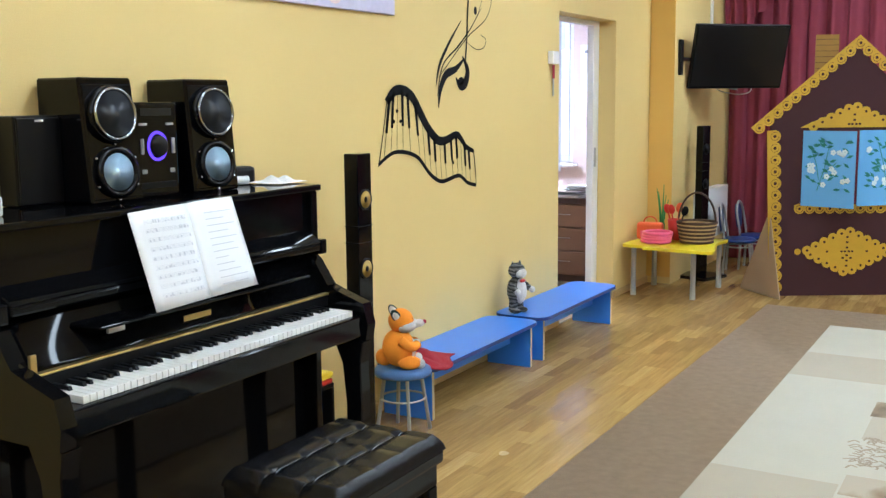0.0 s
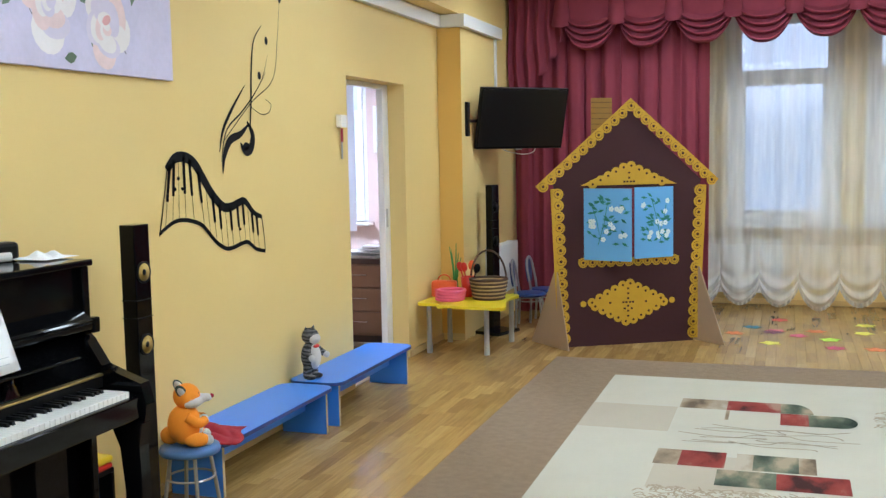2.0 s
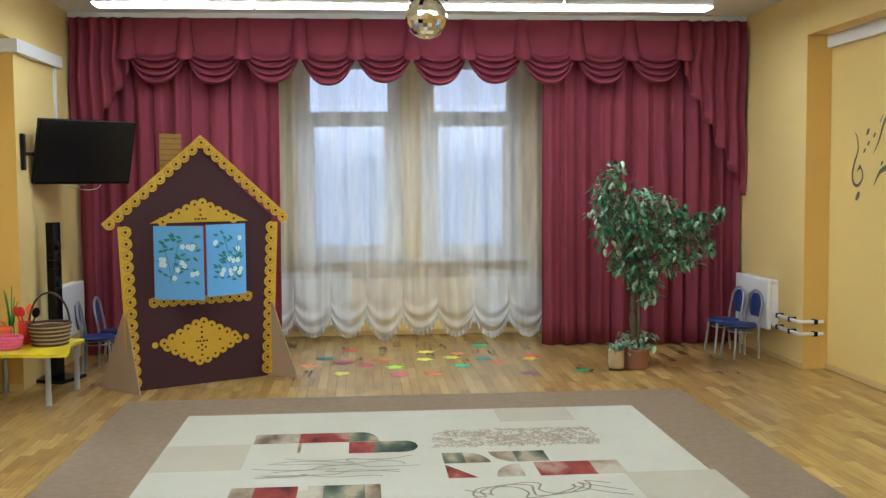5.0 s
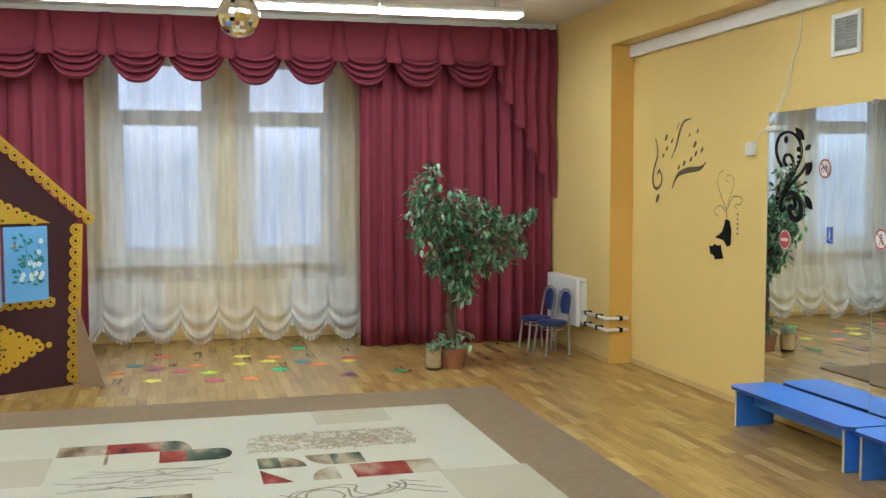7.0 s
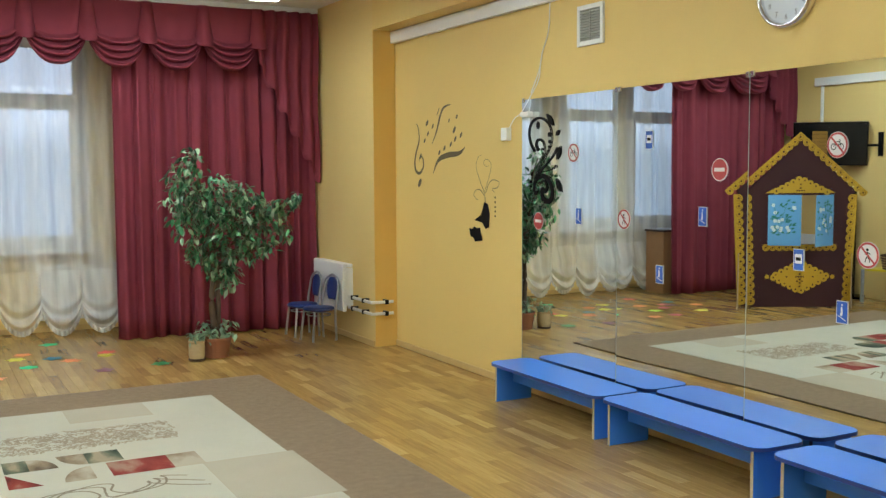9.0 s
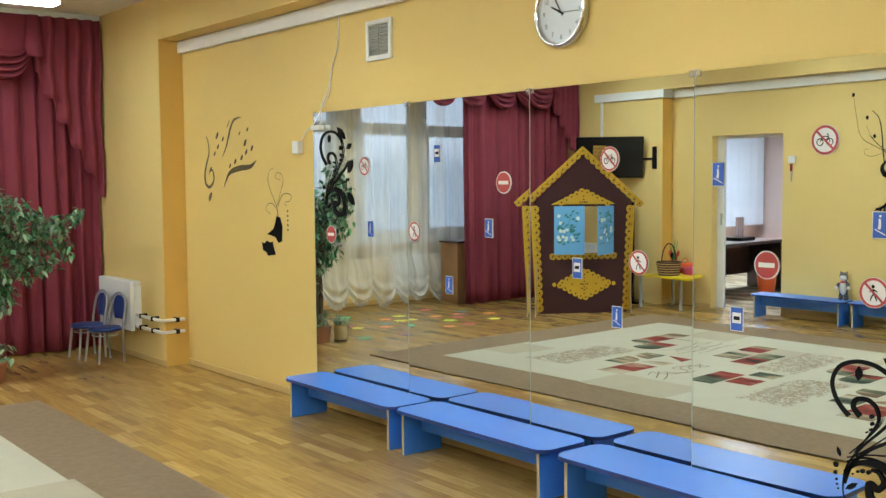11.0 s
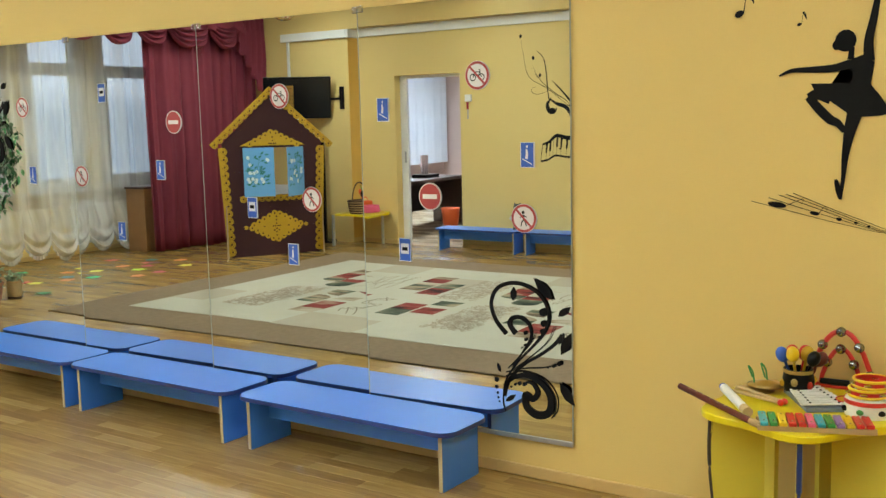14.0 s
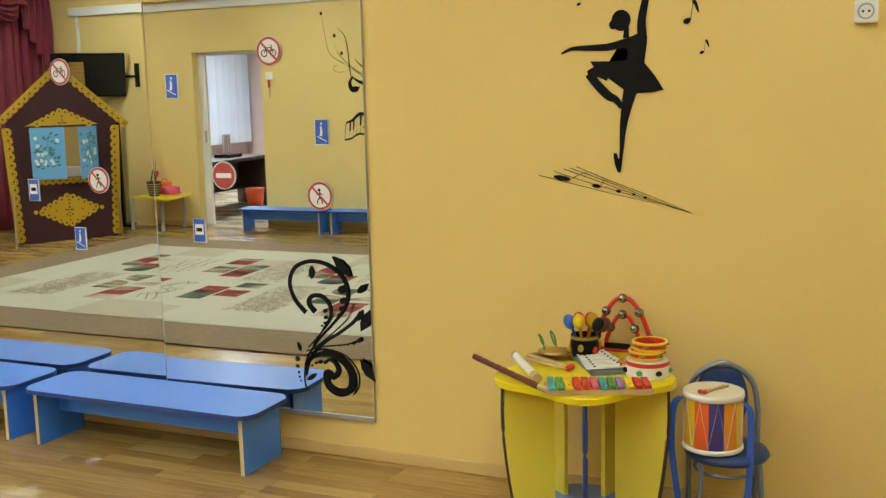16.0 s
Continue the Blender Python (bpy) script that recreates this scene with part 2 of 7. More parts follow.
# ---- more materials ----
def wood(name, island):
    m = bpy.data.materials.new(name)
    m.use_nodes = True
    n, l = m.node_tree.nodes, m.node_tree.links
    b = n["Principled BSDF"]
    co = n.new("ShaderNodeTexCoord") if island else n.new("ShaderNodeNewGeometry")
    vec = co.outputs["Object"] if island else co.outputs["Position"]
    mp = n.new("ShaderNodeMapping")
    mp.inputs["Scale"].default_value = (38, 2.6, 20)
    l.new(vec, mp.inputs["Vector"])
    g = n.new("ShaderNodeTexNoise")
    g.inputs["Scale"].default_value, g.inputs["Detail"].default_value, g.inputs["Distortion"].default_value = 1.6, 6, 0.6
    l.new(mp.outputs[0], g.inputs["Vector"])
    rnd = n.new("ShaderNodeNewGeometry").outputs["Random Per Island"] if island else n.new("ShaderNodeObjectInfo").outputs["Random"]
    ramp = n.new("ShaderNodeValToRGB")
    e = ramp.color_ramp.elements
    e[0].position, e[0].color = 0.0, (0.290, 0.175, 0.056, 1)
    e[1].position, e[1].color = 1.0, (0.504, 0.347, 0.132, 1)
    for pos, c in ((0.12, (0.334, 0.207, 0.066, 1)), (0.35, (0.369, 0.235, 0.077, 1)), (0.7, (0.399, 0.256, 0.083, 1)), (0.92, (0.451, 0.297, 0.102, 1))):
        q = e.new(pos)
        q.color = c
    l.new(rnd, ramp.inputs[0])
    gr = n.new("ShaderNodeValToRGB")
    gr.color_ramp.elements[0].position, gr.color_ramp.elements[0].color = 0.25, (0.76, 0.70, 0.62, 1)
    gr.color_ramp.elements[1].position, gr.color_ramp.elements[1].color = 0.75, (1.12, 1.08, 1.02, 1)
    l.new(g.outputs[0], gr.inputs[0])
    mx = n.new("ShaderNodeMix")
    mx.data_type, mx.blend_type = "RGBA", "MULTIPLY"
    mx.inputs[0].default_value = 1
    l.new(ramp.outputs[0], mx.inputs[6])
    l.new(gr.outputs[0], mx.inputs[7])
    l.new(mx.outputs[2], b.inputs["Base Color"])
    sc = n.new("ShaderNodeTexNoise")
    sc.inputs["Scale"].default_value = 2.3
    l.new(vec, sc.inputs["Vector"])
    mr = n.new("ShaderNodeMapRange")
    mr.inputs[3].default_value, mr.inputs[4].default_value = 0.16, 0.31
    l.new(sc.outputs[0], mr.inputs[0])
    l.new(mr.outputs[0], b.inputs["Roughness"])
    bp = n.new("ShaderNodeBump")
    bp.inputs["Strength"].default_value, bp.inputs["Distance"].default_value = 0.06, 0.004
    l.new(g.outputs[0], bp.inputs["Height"])
    l.new(bp.outputs[0], b.inputs["Normal"])
    b.inputs["Specular IOR Level"].default_value = 0.5
    return m


def sheer(name, colour, cover, stripes, diffuse=0.8):
    m = bpy.data.materials.new(name)
    m.use_nodes = True
    n, l = m.node_tree.nodes, m.node_tree.links
    out = n["Material Output"]
    n.remove(n["Principled BSDF"])
    tr, tl, df = n.new("ShaderNodeBsdfTransparent"), n.new("ShaderNodeBsdfTranslucent"), n.new("ShaderNodeBsdfDiffuse")
    tl.inputs["Color"].default_value = df.inputs["Color"].default_value = (*colour, 1)
    a, c = n.new("ShaderNodeMixShader"), n.new("ShaderNodeMixShader")
    a.inputs[0].default_value = diffuse
    l.new(tl.outputs[0], a.inputs[1])
    l.new(df.outputs[0], a.inputs[2])
    co = n.new("ShaderNodeTexCoord")
    mp = n.new("ShaderNodeMapping")
    mp.inputs["Scale"].default_value = (stripes, 1, 0.6)
    l.new(co.outputs["Object"], mp.inputs[0])
    g = n.new("ShaderNodeTexNoise")
    g.inputs["Scale"].default_value, g.inputs["Detail"].default_value = 1, 3
    l.new(mp.outputs[0], g.inputs["Vector"])
    mr = n.new("ShaderNodeMapRange")
    mr.inputs[1].default_value, mr.inputs[2].default_value = 0.3, 0.7
    mr.inputs[3].default_value, mr.inputs[4].default_value = cover - 0.14, cover + 0.14
    l.new(g.outputs[0], mr.inputs[0])
    l.new(mr.outputs[0], c.inputs[0])
    l.new(tr.outputs[0], c.inputs[1])
    l.new(a.outputs[0], c.inputs[2])
    l.new(c.outputs[0], out.inputs["Surface"])
    return m


def glow(name, colour, strength):
    m = bpy.data.materials.new(name)
    m.use_nodes = True
    n, l = m.node_tree.nodes, m.node_tree.links
    e = n.new("ShaderNodeEmission")
    e.inputs["Color"].default_value, e.inputs["Strength"].default_value = (*colour, 1), strength
    l.new(e.outputs[0], n["Material Output"].inputs["Surface"])
    return m


def glass(name):
    m = bpy.data.materials.new(name)
    m.use_nodes = True
    n, l = m.node_tree.nodes, m.node_tree.links
    n.remove(n["Principled BSDF"])
    t, g, mx = n.new("ShaderNodeBsdfTransparent"), n.new("ShaderNodeBsdfGlossy"), n.new("ShaderNodeMixShader")
    g.inputs["Roughness"].default_value = 0.02
    mx.inputs[0].default_value = 0.025
    l.new(t.outputs[0], mx.inputs[1])
    l.new(g.outputs[0], mx.inputs[2])
    l.new(mx.outputs[0], n["Material Output"].inputs["Surface"])
    return m


TULLE = sheer("white_sheer_tulle", (0.98, 0.965, 0.92), 0.43, 7)
TULLE_LOW = sheer("gathered_sheer_tulle", (0.95, 0.94, 0.91), 0.46, 7)
GLASS = glass("window_glass")
LAMP = glow("lamp_diffuser", (0.955, 1.04, 0.99), LAMP_GLOW)
MIRROR = mat("mirror_silver", (0.82, 0.87, 0.87), 0.01, metal=1.0, var=0.0, bump=0)
DECAL = mat("black_vinyl_sticker", (0.009, 0.009, 0.010), 0.6, var=0.1, bump=0, spec=0.1)
DECAL_GREY = mat("grey_brown_vinyl_sticker", (0.12, 0.088, 0.042), 0.5, var=0.3, scale=9, bump=0)
def woven(name, stops, scale):
    """Carpet pile that shades from one yarn colour to another."""
    m = mat(name, stops[0][1], 0.95, grain=420, bump=0.5, spec=0.1)
    n, l = m.node_tree.nodes, m.node_tree.links
    tc, mp, ns, rp = n.new("ShaderNodeTexCoord"), n.new("ShaderNodeMapping"), n.new("ShaderNodeTexNoise"), n.new("ShaderNodeValToRGB")
    mp.inputs["Rotation"].default_value, mp.inputs["Scale"].default_value = (0, 0, 0.5), (1.0, 0.45, 1.0)
    ns.inputs["Scale"].default_value, ns.inputs["Detail"].default_value = scale, 5
    l.new(tc.outputs["Object"], mp.inputs["Vector"])
    l.new(mp.outputs[0], ns.inputs["Vector"])
    e = rp.color_ramp.elements
    e[0].position, e[0].color = stops[0][0], (*stops[0][1], 1)
    e[1].position, e[1].color = stops[-1][0], (*stops[-1][1], 1)
    for pos, c in stops[1:-1]:
        e.new(pos).color = (*c, 1)
    l.new(ns.outputs[0], rp.inputs[0])
    l.new(rp.outputs[0], n["Principled BSDF"].inputs["Base Color"])
    return m


RED = woven("red_pattern_pile", ((0.36, (0.05, 0.02, 0.018)), (0.44, (0.21, 0.038, 0.03)), (0.54, (0.27, 0.055, 0.042)), (0.64, (0.36, 0.21, 0.15))), 5.0)
GREEN = woven("green_pattern_pile", ((0.36, (0.03, 0.042, 0.03)), (0.46, (0.075, 0.09, 0.062)), (0.55, (0.14, 0.15, 0.10)), (0.64, (0.36, 0.29, 0.19))), 5.0)
TAN = woven("tan_pattern_pile", ((0.36, (0.14, 0.10, 0.065)), (0.48, (0.30, 0.225, 0.145)), (0.60, (0.46, 0.39, 0.29))), 5.0)
FLECK = mat("pale_brown_fleck", (0.34, 0.27, 0.19), 0.95, var=0.2, grain=420, spec=0.1)
LINE = mat("grey_pattern_line", (0.26, 0.21, 0.15), 0.95, var=0.2, grain=420, spec=0.1)
CREAM_B = mat("pale_carpet_pile", (0.46, 0.40, 0.30), 0.95, var=0.07, scale=5, grain=420, bump=0.6, spec=0.1)
PINK = mat("pink_wall_paint", (0.68, 0.53, 0.49), 0.7, var=0.05)
WHITE_P = mat("white_gloss_paint", (0.80, 0.80, 0.80), 0.3, var=0.03, bump=0)
DESK = mat("brown_wood_veneer", (0.24, 0.13, 0.07), 0.4, var=0.2, scale=8, grain=60, bump=0.03)
DESK_D = mat("dark_wood_veneer", (0.055, 0.028, 0.018), 0.35, var=0.2, scale=8, bump=0.03)
PAPER = mat("white_paper", (0.80, 0.80, 0.80), 0.7, var=0.04, bump=0.02)
INK = mat("printed_ink", (0.22, 0.22, 0.25), 0.7, bump=0)
INK_P = mat("pale_grey_print", (0.55, 0.55, 0.58), 0.7, bump=0)
LEATHER = mat("black_leather", (0.004, 0.004, 0.005), 0.24, var=0.2, scale=30, grain=260, bump=0.05, spec=0.28)
RED_CLOTH = mat("dark_red_cloth", (0.33, 0.012, 0.03), 0.8, var=0.2, scale=20, grain=300, bump=0.3)
FUR_O = mat("orange_plush", (0.95, 0.31, 0.015), 0.95, var=0.08, scale=40, grain=300, bump=0.45)
FUR_W = mat("white_plush", (0.78, 0.75, 0.72), 0.95, var=0.1, scale=40, grain=300, bump=0.9)
FUR_G = mat("black_plush", (0.02, 0.05, 0.053), 0.95, var=0.9, scale=38, grain=200, bump=0.9)
def striped(name, dark, light, scale):
    m = mat(name, dark, 0.95, bump=0.9, grain=300)
    n, l = m.node_tree.nodes, m.node_tree.links
    tc, wv, mx = n.new("ShaderNodeTexCoord"), n.new("ShaderNodeTexWave"), n.new("ShaderNodeMix")
    wv.bands_direction = "Z"
    wv.inputs["Scale"].default_value, wv.inputs["Distortion"].default_value, wv.inputs["Detail"].default_value, wv.inputs["Detail Scale"].default_value = scale, 5.0, 3.0, 2.0
    l.new(tc.outputs["Object"], wv.inputs["Vector"])
    mx.data_type = "RGBA"
    mx.inputs[6].default_value, mx.inputs[7].default_value = (*dark, 1), (*light, 1)
    l.new(wv.outputs["Fac"], mx.inputs[0])
    l.new(mx.outputs[2], n["Principled BSDF"].inputs["Base Color"])
    return m


FUR_S = striped("striped_grey_plush", (0.022, 0.022, 0.024), (0.22, 0.22, 0.225), 13.0)
RED_PL = mat("red_plastic", (0.62, 0.03, 0.02), 0.35, var=0.08, bump=0)
ORANGE_PL = mat("orange_plastic", (0.80, 0.13, 0.03), 0.4, var=0.1, bump=0)
PINK_PL = mat("pink_plastic", (0.80, 0.12, 0.25), 0.4, var=0.08, bump=0)
GREEN_PL = mat("green_plastic", (0.05, 0.28, 0.06), 0.4, var=0.15, bump=0)
YELLOW_PL = mat("yellow_plastic", (0.82, 0.56, 0.02), 0.35, var=0.05, bump=0)
BLUE_PL = mat("blue_plastic", (0.03, 0.10, 0.45), 0.4, var=0.08, bump=0)
TEAL_PL = mat("turquoise_metal_bar", (0.05, 0.38, 0.48), 0.35, var=0.05, bump=0)
PURPLE_PL = mat("purple_metal_bar", (0.28, 0.16, 0.45), 0.35, var=0.05, bump=0)
WICKER = mat("pale_wicker", (0.52, 0.36, 0.17), 0.7, var=0.2, scale=20, grain=150, bump=0.4)
WICKER_D = mat("dark_wicker", (0.07, 0.035, 0.018), 0.7, var=0.2, scale=20, grain=150, bump=0.4)
BARK = mat("brown_bark", (0.10, 0.065, 0.04), 0.9, var=0.4, scale=20, grain=80, bump=0.8)
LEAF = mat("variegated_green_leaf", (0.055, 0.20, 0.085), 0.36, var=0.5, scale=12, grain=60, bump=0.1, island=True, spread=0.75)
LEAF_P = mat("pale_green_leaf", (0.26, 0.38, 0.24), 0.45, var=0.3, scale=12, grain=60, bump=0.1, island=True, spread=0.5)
TERRA = mat("terracotta", (0.32, 0.13, 0.06), 0.8, var=0.2, bump=0.1)
BEIGE = mat("beige_wicker_pot", (0.50, 0.38, 0.20), 0.8, var=0.2, scale=15, bump=0.4)
BLUE_SEAT = mat("navy_vinyl", (0.012, 0.035, 0.16), 0.4, var=0.15, scale=20, bump=0.05)
BLUE_MID = mat("mid_blue_vinyl", (0.07, 0.16, 0.36), 0.45, var=0.1, scale=20, bump=0.05)
CONE_B = mat("pale_blue_cone", (0.52, 0.70, 0.88), 0.28, metal=0.35, var=0.15, bump=0)
CONE_Y = mat("yellow_cone", (0.62, 0.42, 0.10), 0.5, var=0.15, bump=0)
VIOLET = glow("violet_display_ring", (0.16, 0.07, 1.0), 1.6)
SCREEN = mat("dark_glossy_screen", (0.004, 0.004, 0.005), 0.30, var=0.1, bump=0)
DRUM_W = mat("white_drum_skin", (0.78, 0.72, 0.55), 0.5, var=0.06, bump=0.03)
WOOD_L = mat("pale_turned_wood", (0.55, 0.38, 0.18), 0.5, var=0.15, scale=20, bump=0.03)
WOOD_R = mat("dark_red_painted_wood", (0.12, 0.02, 0.015), 0.4, var=0.3, scale=50, bump=0.03)
GRILLE = mat("grey_vent_slats", (0.42, 0.43, 0.40), 0.5, var=0.1, bump=0)
FACE = mat("pale_clock_face", (0.70, 0.74, 0.80), 0.4, var=0.03, bump=0)
SIGN_B = mat("blue_sign_film", (0.04, 0.12, 0.52), 0.4, var=0.05, bump=0)
SIGN_R = mat("red_sign_film", (0.44, 0.065, 0.065), 0.4, var=0.05, bump=0)
SIGN_W = mat("white_sign_film", (0.78, 0.76, 0.76), 0.4, var=0.03, bump=0)
LILAC = mat("lilac_canvas_print", (0.62, 0.58, 0.76), 0.7, var=0.22, scale=7, grain=40, bump=0.05)
ROSE_W = mat("white_rose_print", (0.80, 0.76, 0.78), 0.7, var=0.12, scale=9, grain=40, bump=0.05)
ROSE_L = mat("lilac_rose_print", (0.68, 0.62, 0.76), 0.7, var=0.15, scale=12, grain=40, bump=0.05)
ROSE_D = mat("deep_pink_rose_print", (0.72, 0.40, 0.42), 0.7, var=0.2, scale=20, grain=40, bump=0.05)
ROSE_P = mat("pink_rose_print", (0.79, 0.62, 0.64), 0.7, var=0.20, scale=14, grain=40, bump=0.05)
TEAL_PAINT = mat("teal_paint", (0.02, 0.20, 0.17), 0.6, var=0.2, bump=0)
PETAL = mat("white_petal_paint", (0.72, 0.82, 0.84), 0.6, var=0.1, bump=0)
BALL_M = mat("mirror_ball_facets", (0.85, 0.80, 0.66), 0.05, metal=1.0, var=0.05, bump=0, island=True, spread=0.25)

# ---- doors, windows, trim ----
REV = XL - 0.13
frame_door = thing("door_1", pose(0, 0, 0), "white door frame set deep in the doorway", "door frame", kind="structure")
part("jamb", B(REV - 0.05, REV, DOOR_Y1 - 0.11, DOOR_Y1 + 0.0, 0, DOOR_Z, 0.004), WHITE_P, frame_door)
part("jamb", B(REV - 0.05, REV, DOOR_Y0 + 0.0, DOOR_Y0 + 0.035, 0, DOOR_Z, 0.004), WHITE_P, frame_door)
part("head", B(REV - 0.05, REV, DOOR_Y0 + 0.037, DOOR_Y1 - 0.112, DOOR_Z - 0.035, DOOR_Z - 0.001, 0.004), WHITE_P, frame_door)
part("strike_plate", B(REV, REV + 0.004, DOOR_Y1 - 0.085, DOOR_Y1 - 0.055, 1.0, 1.14), STEEL, frame_door, "steel strike plate")
part("threshold", B(XL - 0.17, XL, DOOR_Y0 + 0.002, DOOR_Y1 - 0.002, -0.011, 0.006), CARD, frame_door)


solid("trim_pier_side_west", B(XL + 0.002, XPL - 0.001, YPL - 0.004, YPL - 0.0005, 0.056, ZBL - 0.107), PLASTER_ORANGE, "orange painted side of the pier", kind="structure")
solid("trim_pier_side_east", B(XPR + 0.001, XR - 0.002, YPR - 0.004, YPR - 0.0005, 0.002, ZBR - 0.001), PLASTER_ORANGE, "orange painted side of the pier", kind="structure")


def skirting(name, x0, x1, y0, y1):
    solid(name, B(x0, x1, y0, y1, 0.001, 0.055, 0.006), EDGE_SK, "narrow yellowish skirting board", kind="structure")


EDGE_SK = mat("ochre_skirting", (0.62, 0.42, 0.16), 0.45, var=0.1, bump=0.03)
skirting("baseboard_east", XR - 0.014, XR - 0.001, Y0 + 0.01, YPR - 0.002)
skirting("baseboard_east_pier", XPR - 0.014, XPR - 0.001, YPR, YW - 0.01)
skirting("baseboard_west", XL + 0.001, XL + 0.014, Y0 + 0.01, DOOR_Y0 - 0.002)
skirting("baseboard_west_end", XL + 0.001, XL + 0.014, DOOR_Y1 + 0.002, YPL - 0.002)
skirting("baseboard_north", XPL + 0.02, XPR - 0.02, YW - 0.014, YW - 0.001)
# cable ducts under the beams
bm = B(XL + 0.001, XL + 0.05, Y0 + 0.02, YPL - 0.05, ZBL - 0.105, ZBL - 0.004, 0.004)
box(bm, XL + 0.001, XPL + 0.05, YPL - 0.049, YPL - 0.001, ZBL - 0.105, ZBL - 0.004, 0.004)
box(bm, XPL + 0.001, XPL + 0.05, YPL, YPL + 1.1, ZBL - 0.105, ZBL - 0.004, 0.004)
solid("trim_duct_west", bm, WHITE, "white plastic cable duct under the beam", kind="structure")
solid("trim_conduit", B(XPL + 0.001, XPL + 0.02, YPL + 0.98, YPL + 1.02, 2.0, ZBL - 0.106, 0.003), WHITE, "white narrow cable conduit down to the television", kind="structure")
solid("trim_duct_east", B(XR - 0.045, XR - 0.001, Y0 + 0.02, YPR - 0.003, ZBR - 0.105, ZBR - 0.004, 0.004), WHITE, "white plastic cable duct under the beam", kind="structure")


def window(name, x0, x1, z0, z1, y, split):
    w = thing(name, pose(0, 0, 0), "white framed window with a small upper light", "window", kind="structure")
    f = 0.075
    part("window_frame", B(x0, x0 + f, y, y + 0.07, z0, z1, 0.006), WHITE_P, w)
    part("window_frame", B(x1 - f, x1, y, y + 0.07, z0, z1, 0.006), WHITE_P, w)
    part("window_frame", B(x0 + f, x1 - f, y, y + 0.07, z0, z0 + f, 0.006), WHITE_P, w)
    part("window_frame", B(x0 + f, x1 - f, y, y + 0.07, z1 - f, z1, 0.006), WHITE_P, w)
    part("transom", B(x0 + f, x1 - f, y - 0.005, y + 0.075, split - 0.045, split + 0.045, 0.006), WHITE_P, w)
    for a, c, d, e in ((z0 + f, split - 0.045, 0.10, 0.055), (split + 0.045, z1 - f, 0.06, 0.002)):
        sash = B(x0 + f, x0 + f + d, y - 0.012, y + 0.05, a, c, 0.005)
        box(sash, x1 - f - d, x1 - f, y - 0.012, y + 0.05, a, c, 0.005)
        box(sash, x0 + f + d, x1 - f - d, y - 0.012, y + 0.05, a, a + e, min(0.005, e / 3))
        box(sash, x0 + f + d, x1 - f - d, y - 0.012, y + 0.05, c - e, c, min(0.005, e / 3))
        part("sash", sash, WHITE_P, w)
        p = part("pane", B(x0 + f + d, x1 - f - d, y + 0.02, y + 0.024, a + e, c - e), GLASS, w)
        p.visible_shadow = False
    part("window_sill", B(x0 - 0.06, x1 + 0.06, y - 0.22, y - 0.002, z0 - 0.035, z0 - 0.002, 0.008), WHITE_P, w)
    return w


for k, (a, c) in enumerate(WINS):
    window("window_%d" % (k + 1), a + 0.002, c - 0.002, WZ0 + 0.002, WZ1 - 0.002, YW + 0.03, 2.24)

# pale distance outside
OUT = bpy.data.materials.new("pale_winter_distance")
OUT.use_nodes = True
n, l = OUT.node_tree.nodes, OUT.node_tree.links
em = n.new("ShaderNodeEmission")
em.inputs["Strength"].default_value = SKY_GLOW
tc, sp, rp = n.new("ShaderNodeTexCoord"), n.new("ShaderNodeSeparateXYZ"), n.new("ShaderNodeValToRGB")
ns, ad = n.new("ShaderNodeTexNoise"), n.new("ShaderNodeMath")
ns.inputs["Scale"].default_value, ns.inputs["Detail"].default_value = 0.7, 6
ad.operation = "MULTIPLY_ADD"
ad.inputs[1].default_value = 1.2
l.new(tc.outputs["Object"], sp.inputs[0])
l.new(tc.outputs["Object"], ns.inputs["Vector"])
l.new(ns.outputs[0], ad.inputs[0])
l.new(sp.outputs["Z"], ad.inputs[2])
mr = n.new("ShaderNodeMapRange")
mr.inputs[1].default_value, mr.inputs[2].default_value = -2.0, 5.0
l.new(ad.outputs[0], mr.inputs[0])
e = rp.color_ramp.elements
e[0].position, e[0].color = 0.0, (0.36, 0.44, 0.56, 1)
e[1].position, e[1].color = 1.0, (0.74, 0.84, 1.0, 1)
for pos, c in ((0.62, (0.38, 0.47, 0.60, 1)), (0.70, (0.68, 0.78, 0.95, 1))):
    e.new(pos).color = c
l.new(mr.outputs[0], rp.inputs[0])
l.new(rp.outputs[0], em.inputs["Color"])
l.new(em.outputs[0], n["Material Output"].inputs["Surface"])
solid("backdrop", B(-22, 16, 17, 17.1, -3, 9), OUT, "pale overcast winter distance outside the windows", kind="structure")

# ---- the office beyond the doorway ----
OX0, OX1, OY0, OY1, OZ = -9.3, XL - 0.18, 4.6, YW, 2.7
solid("floor_office", B(OX0, OX1, OY0, OY1, -0.12, -0.001), TAN, "pale office floor", kind="structure")
solid("ceiling_office", B(OX0, OX1, OY0, OY1, OZ, OZ + 0.1), CEIL, "white office ceiling", kind="structure")
solid("wall_office_west", B(OX0 - 0.1, OX0, OY0 - 0.1, OY1 + 0.1, 0, OZ + 0.1), PINK, "pale pink office wall", kind="structure")
solid("wall_office_south", B(OX0, OX1, OY0 - 0.1, OY0, 0, OZ + 0.1), PINK, "pale pink office wall", kind="structure")
bm = B(OX0, -9.0, OY1, OY1 + 0.2, 0, OZ + 0.1)
box(bm, -4.36, OX1, OY1, OY1 + 0.2, 0, OZ + 0.1)
box(bm, -9.0, -4.36, OY1, OY1 + 0.2, 0, 0.8)
box(bm, -9.0, -4.36, OY1, OY1 + 0.2, 2.45, OZ + 0.1)
solid("wall_office_north", bm, PINK, "pale pink office wall with a window", kind="structure")
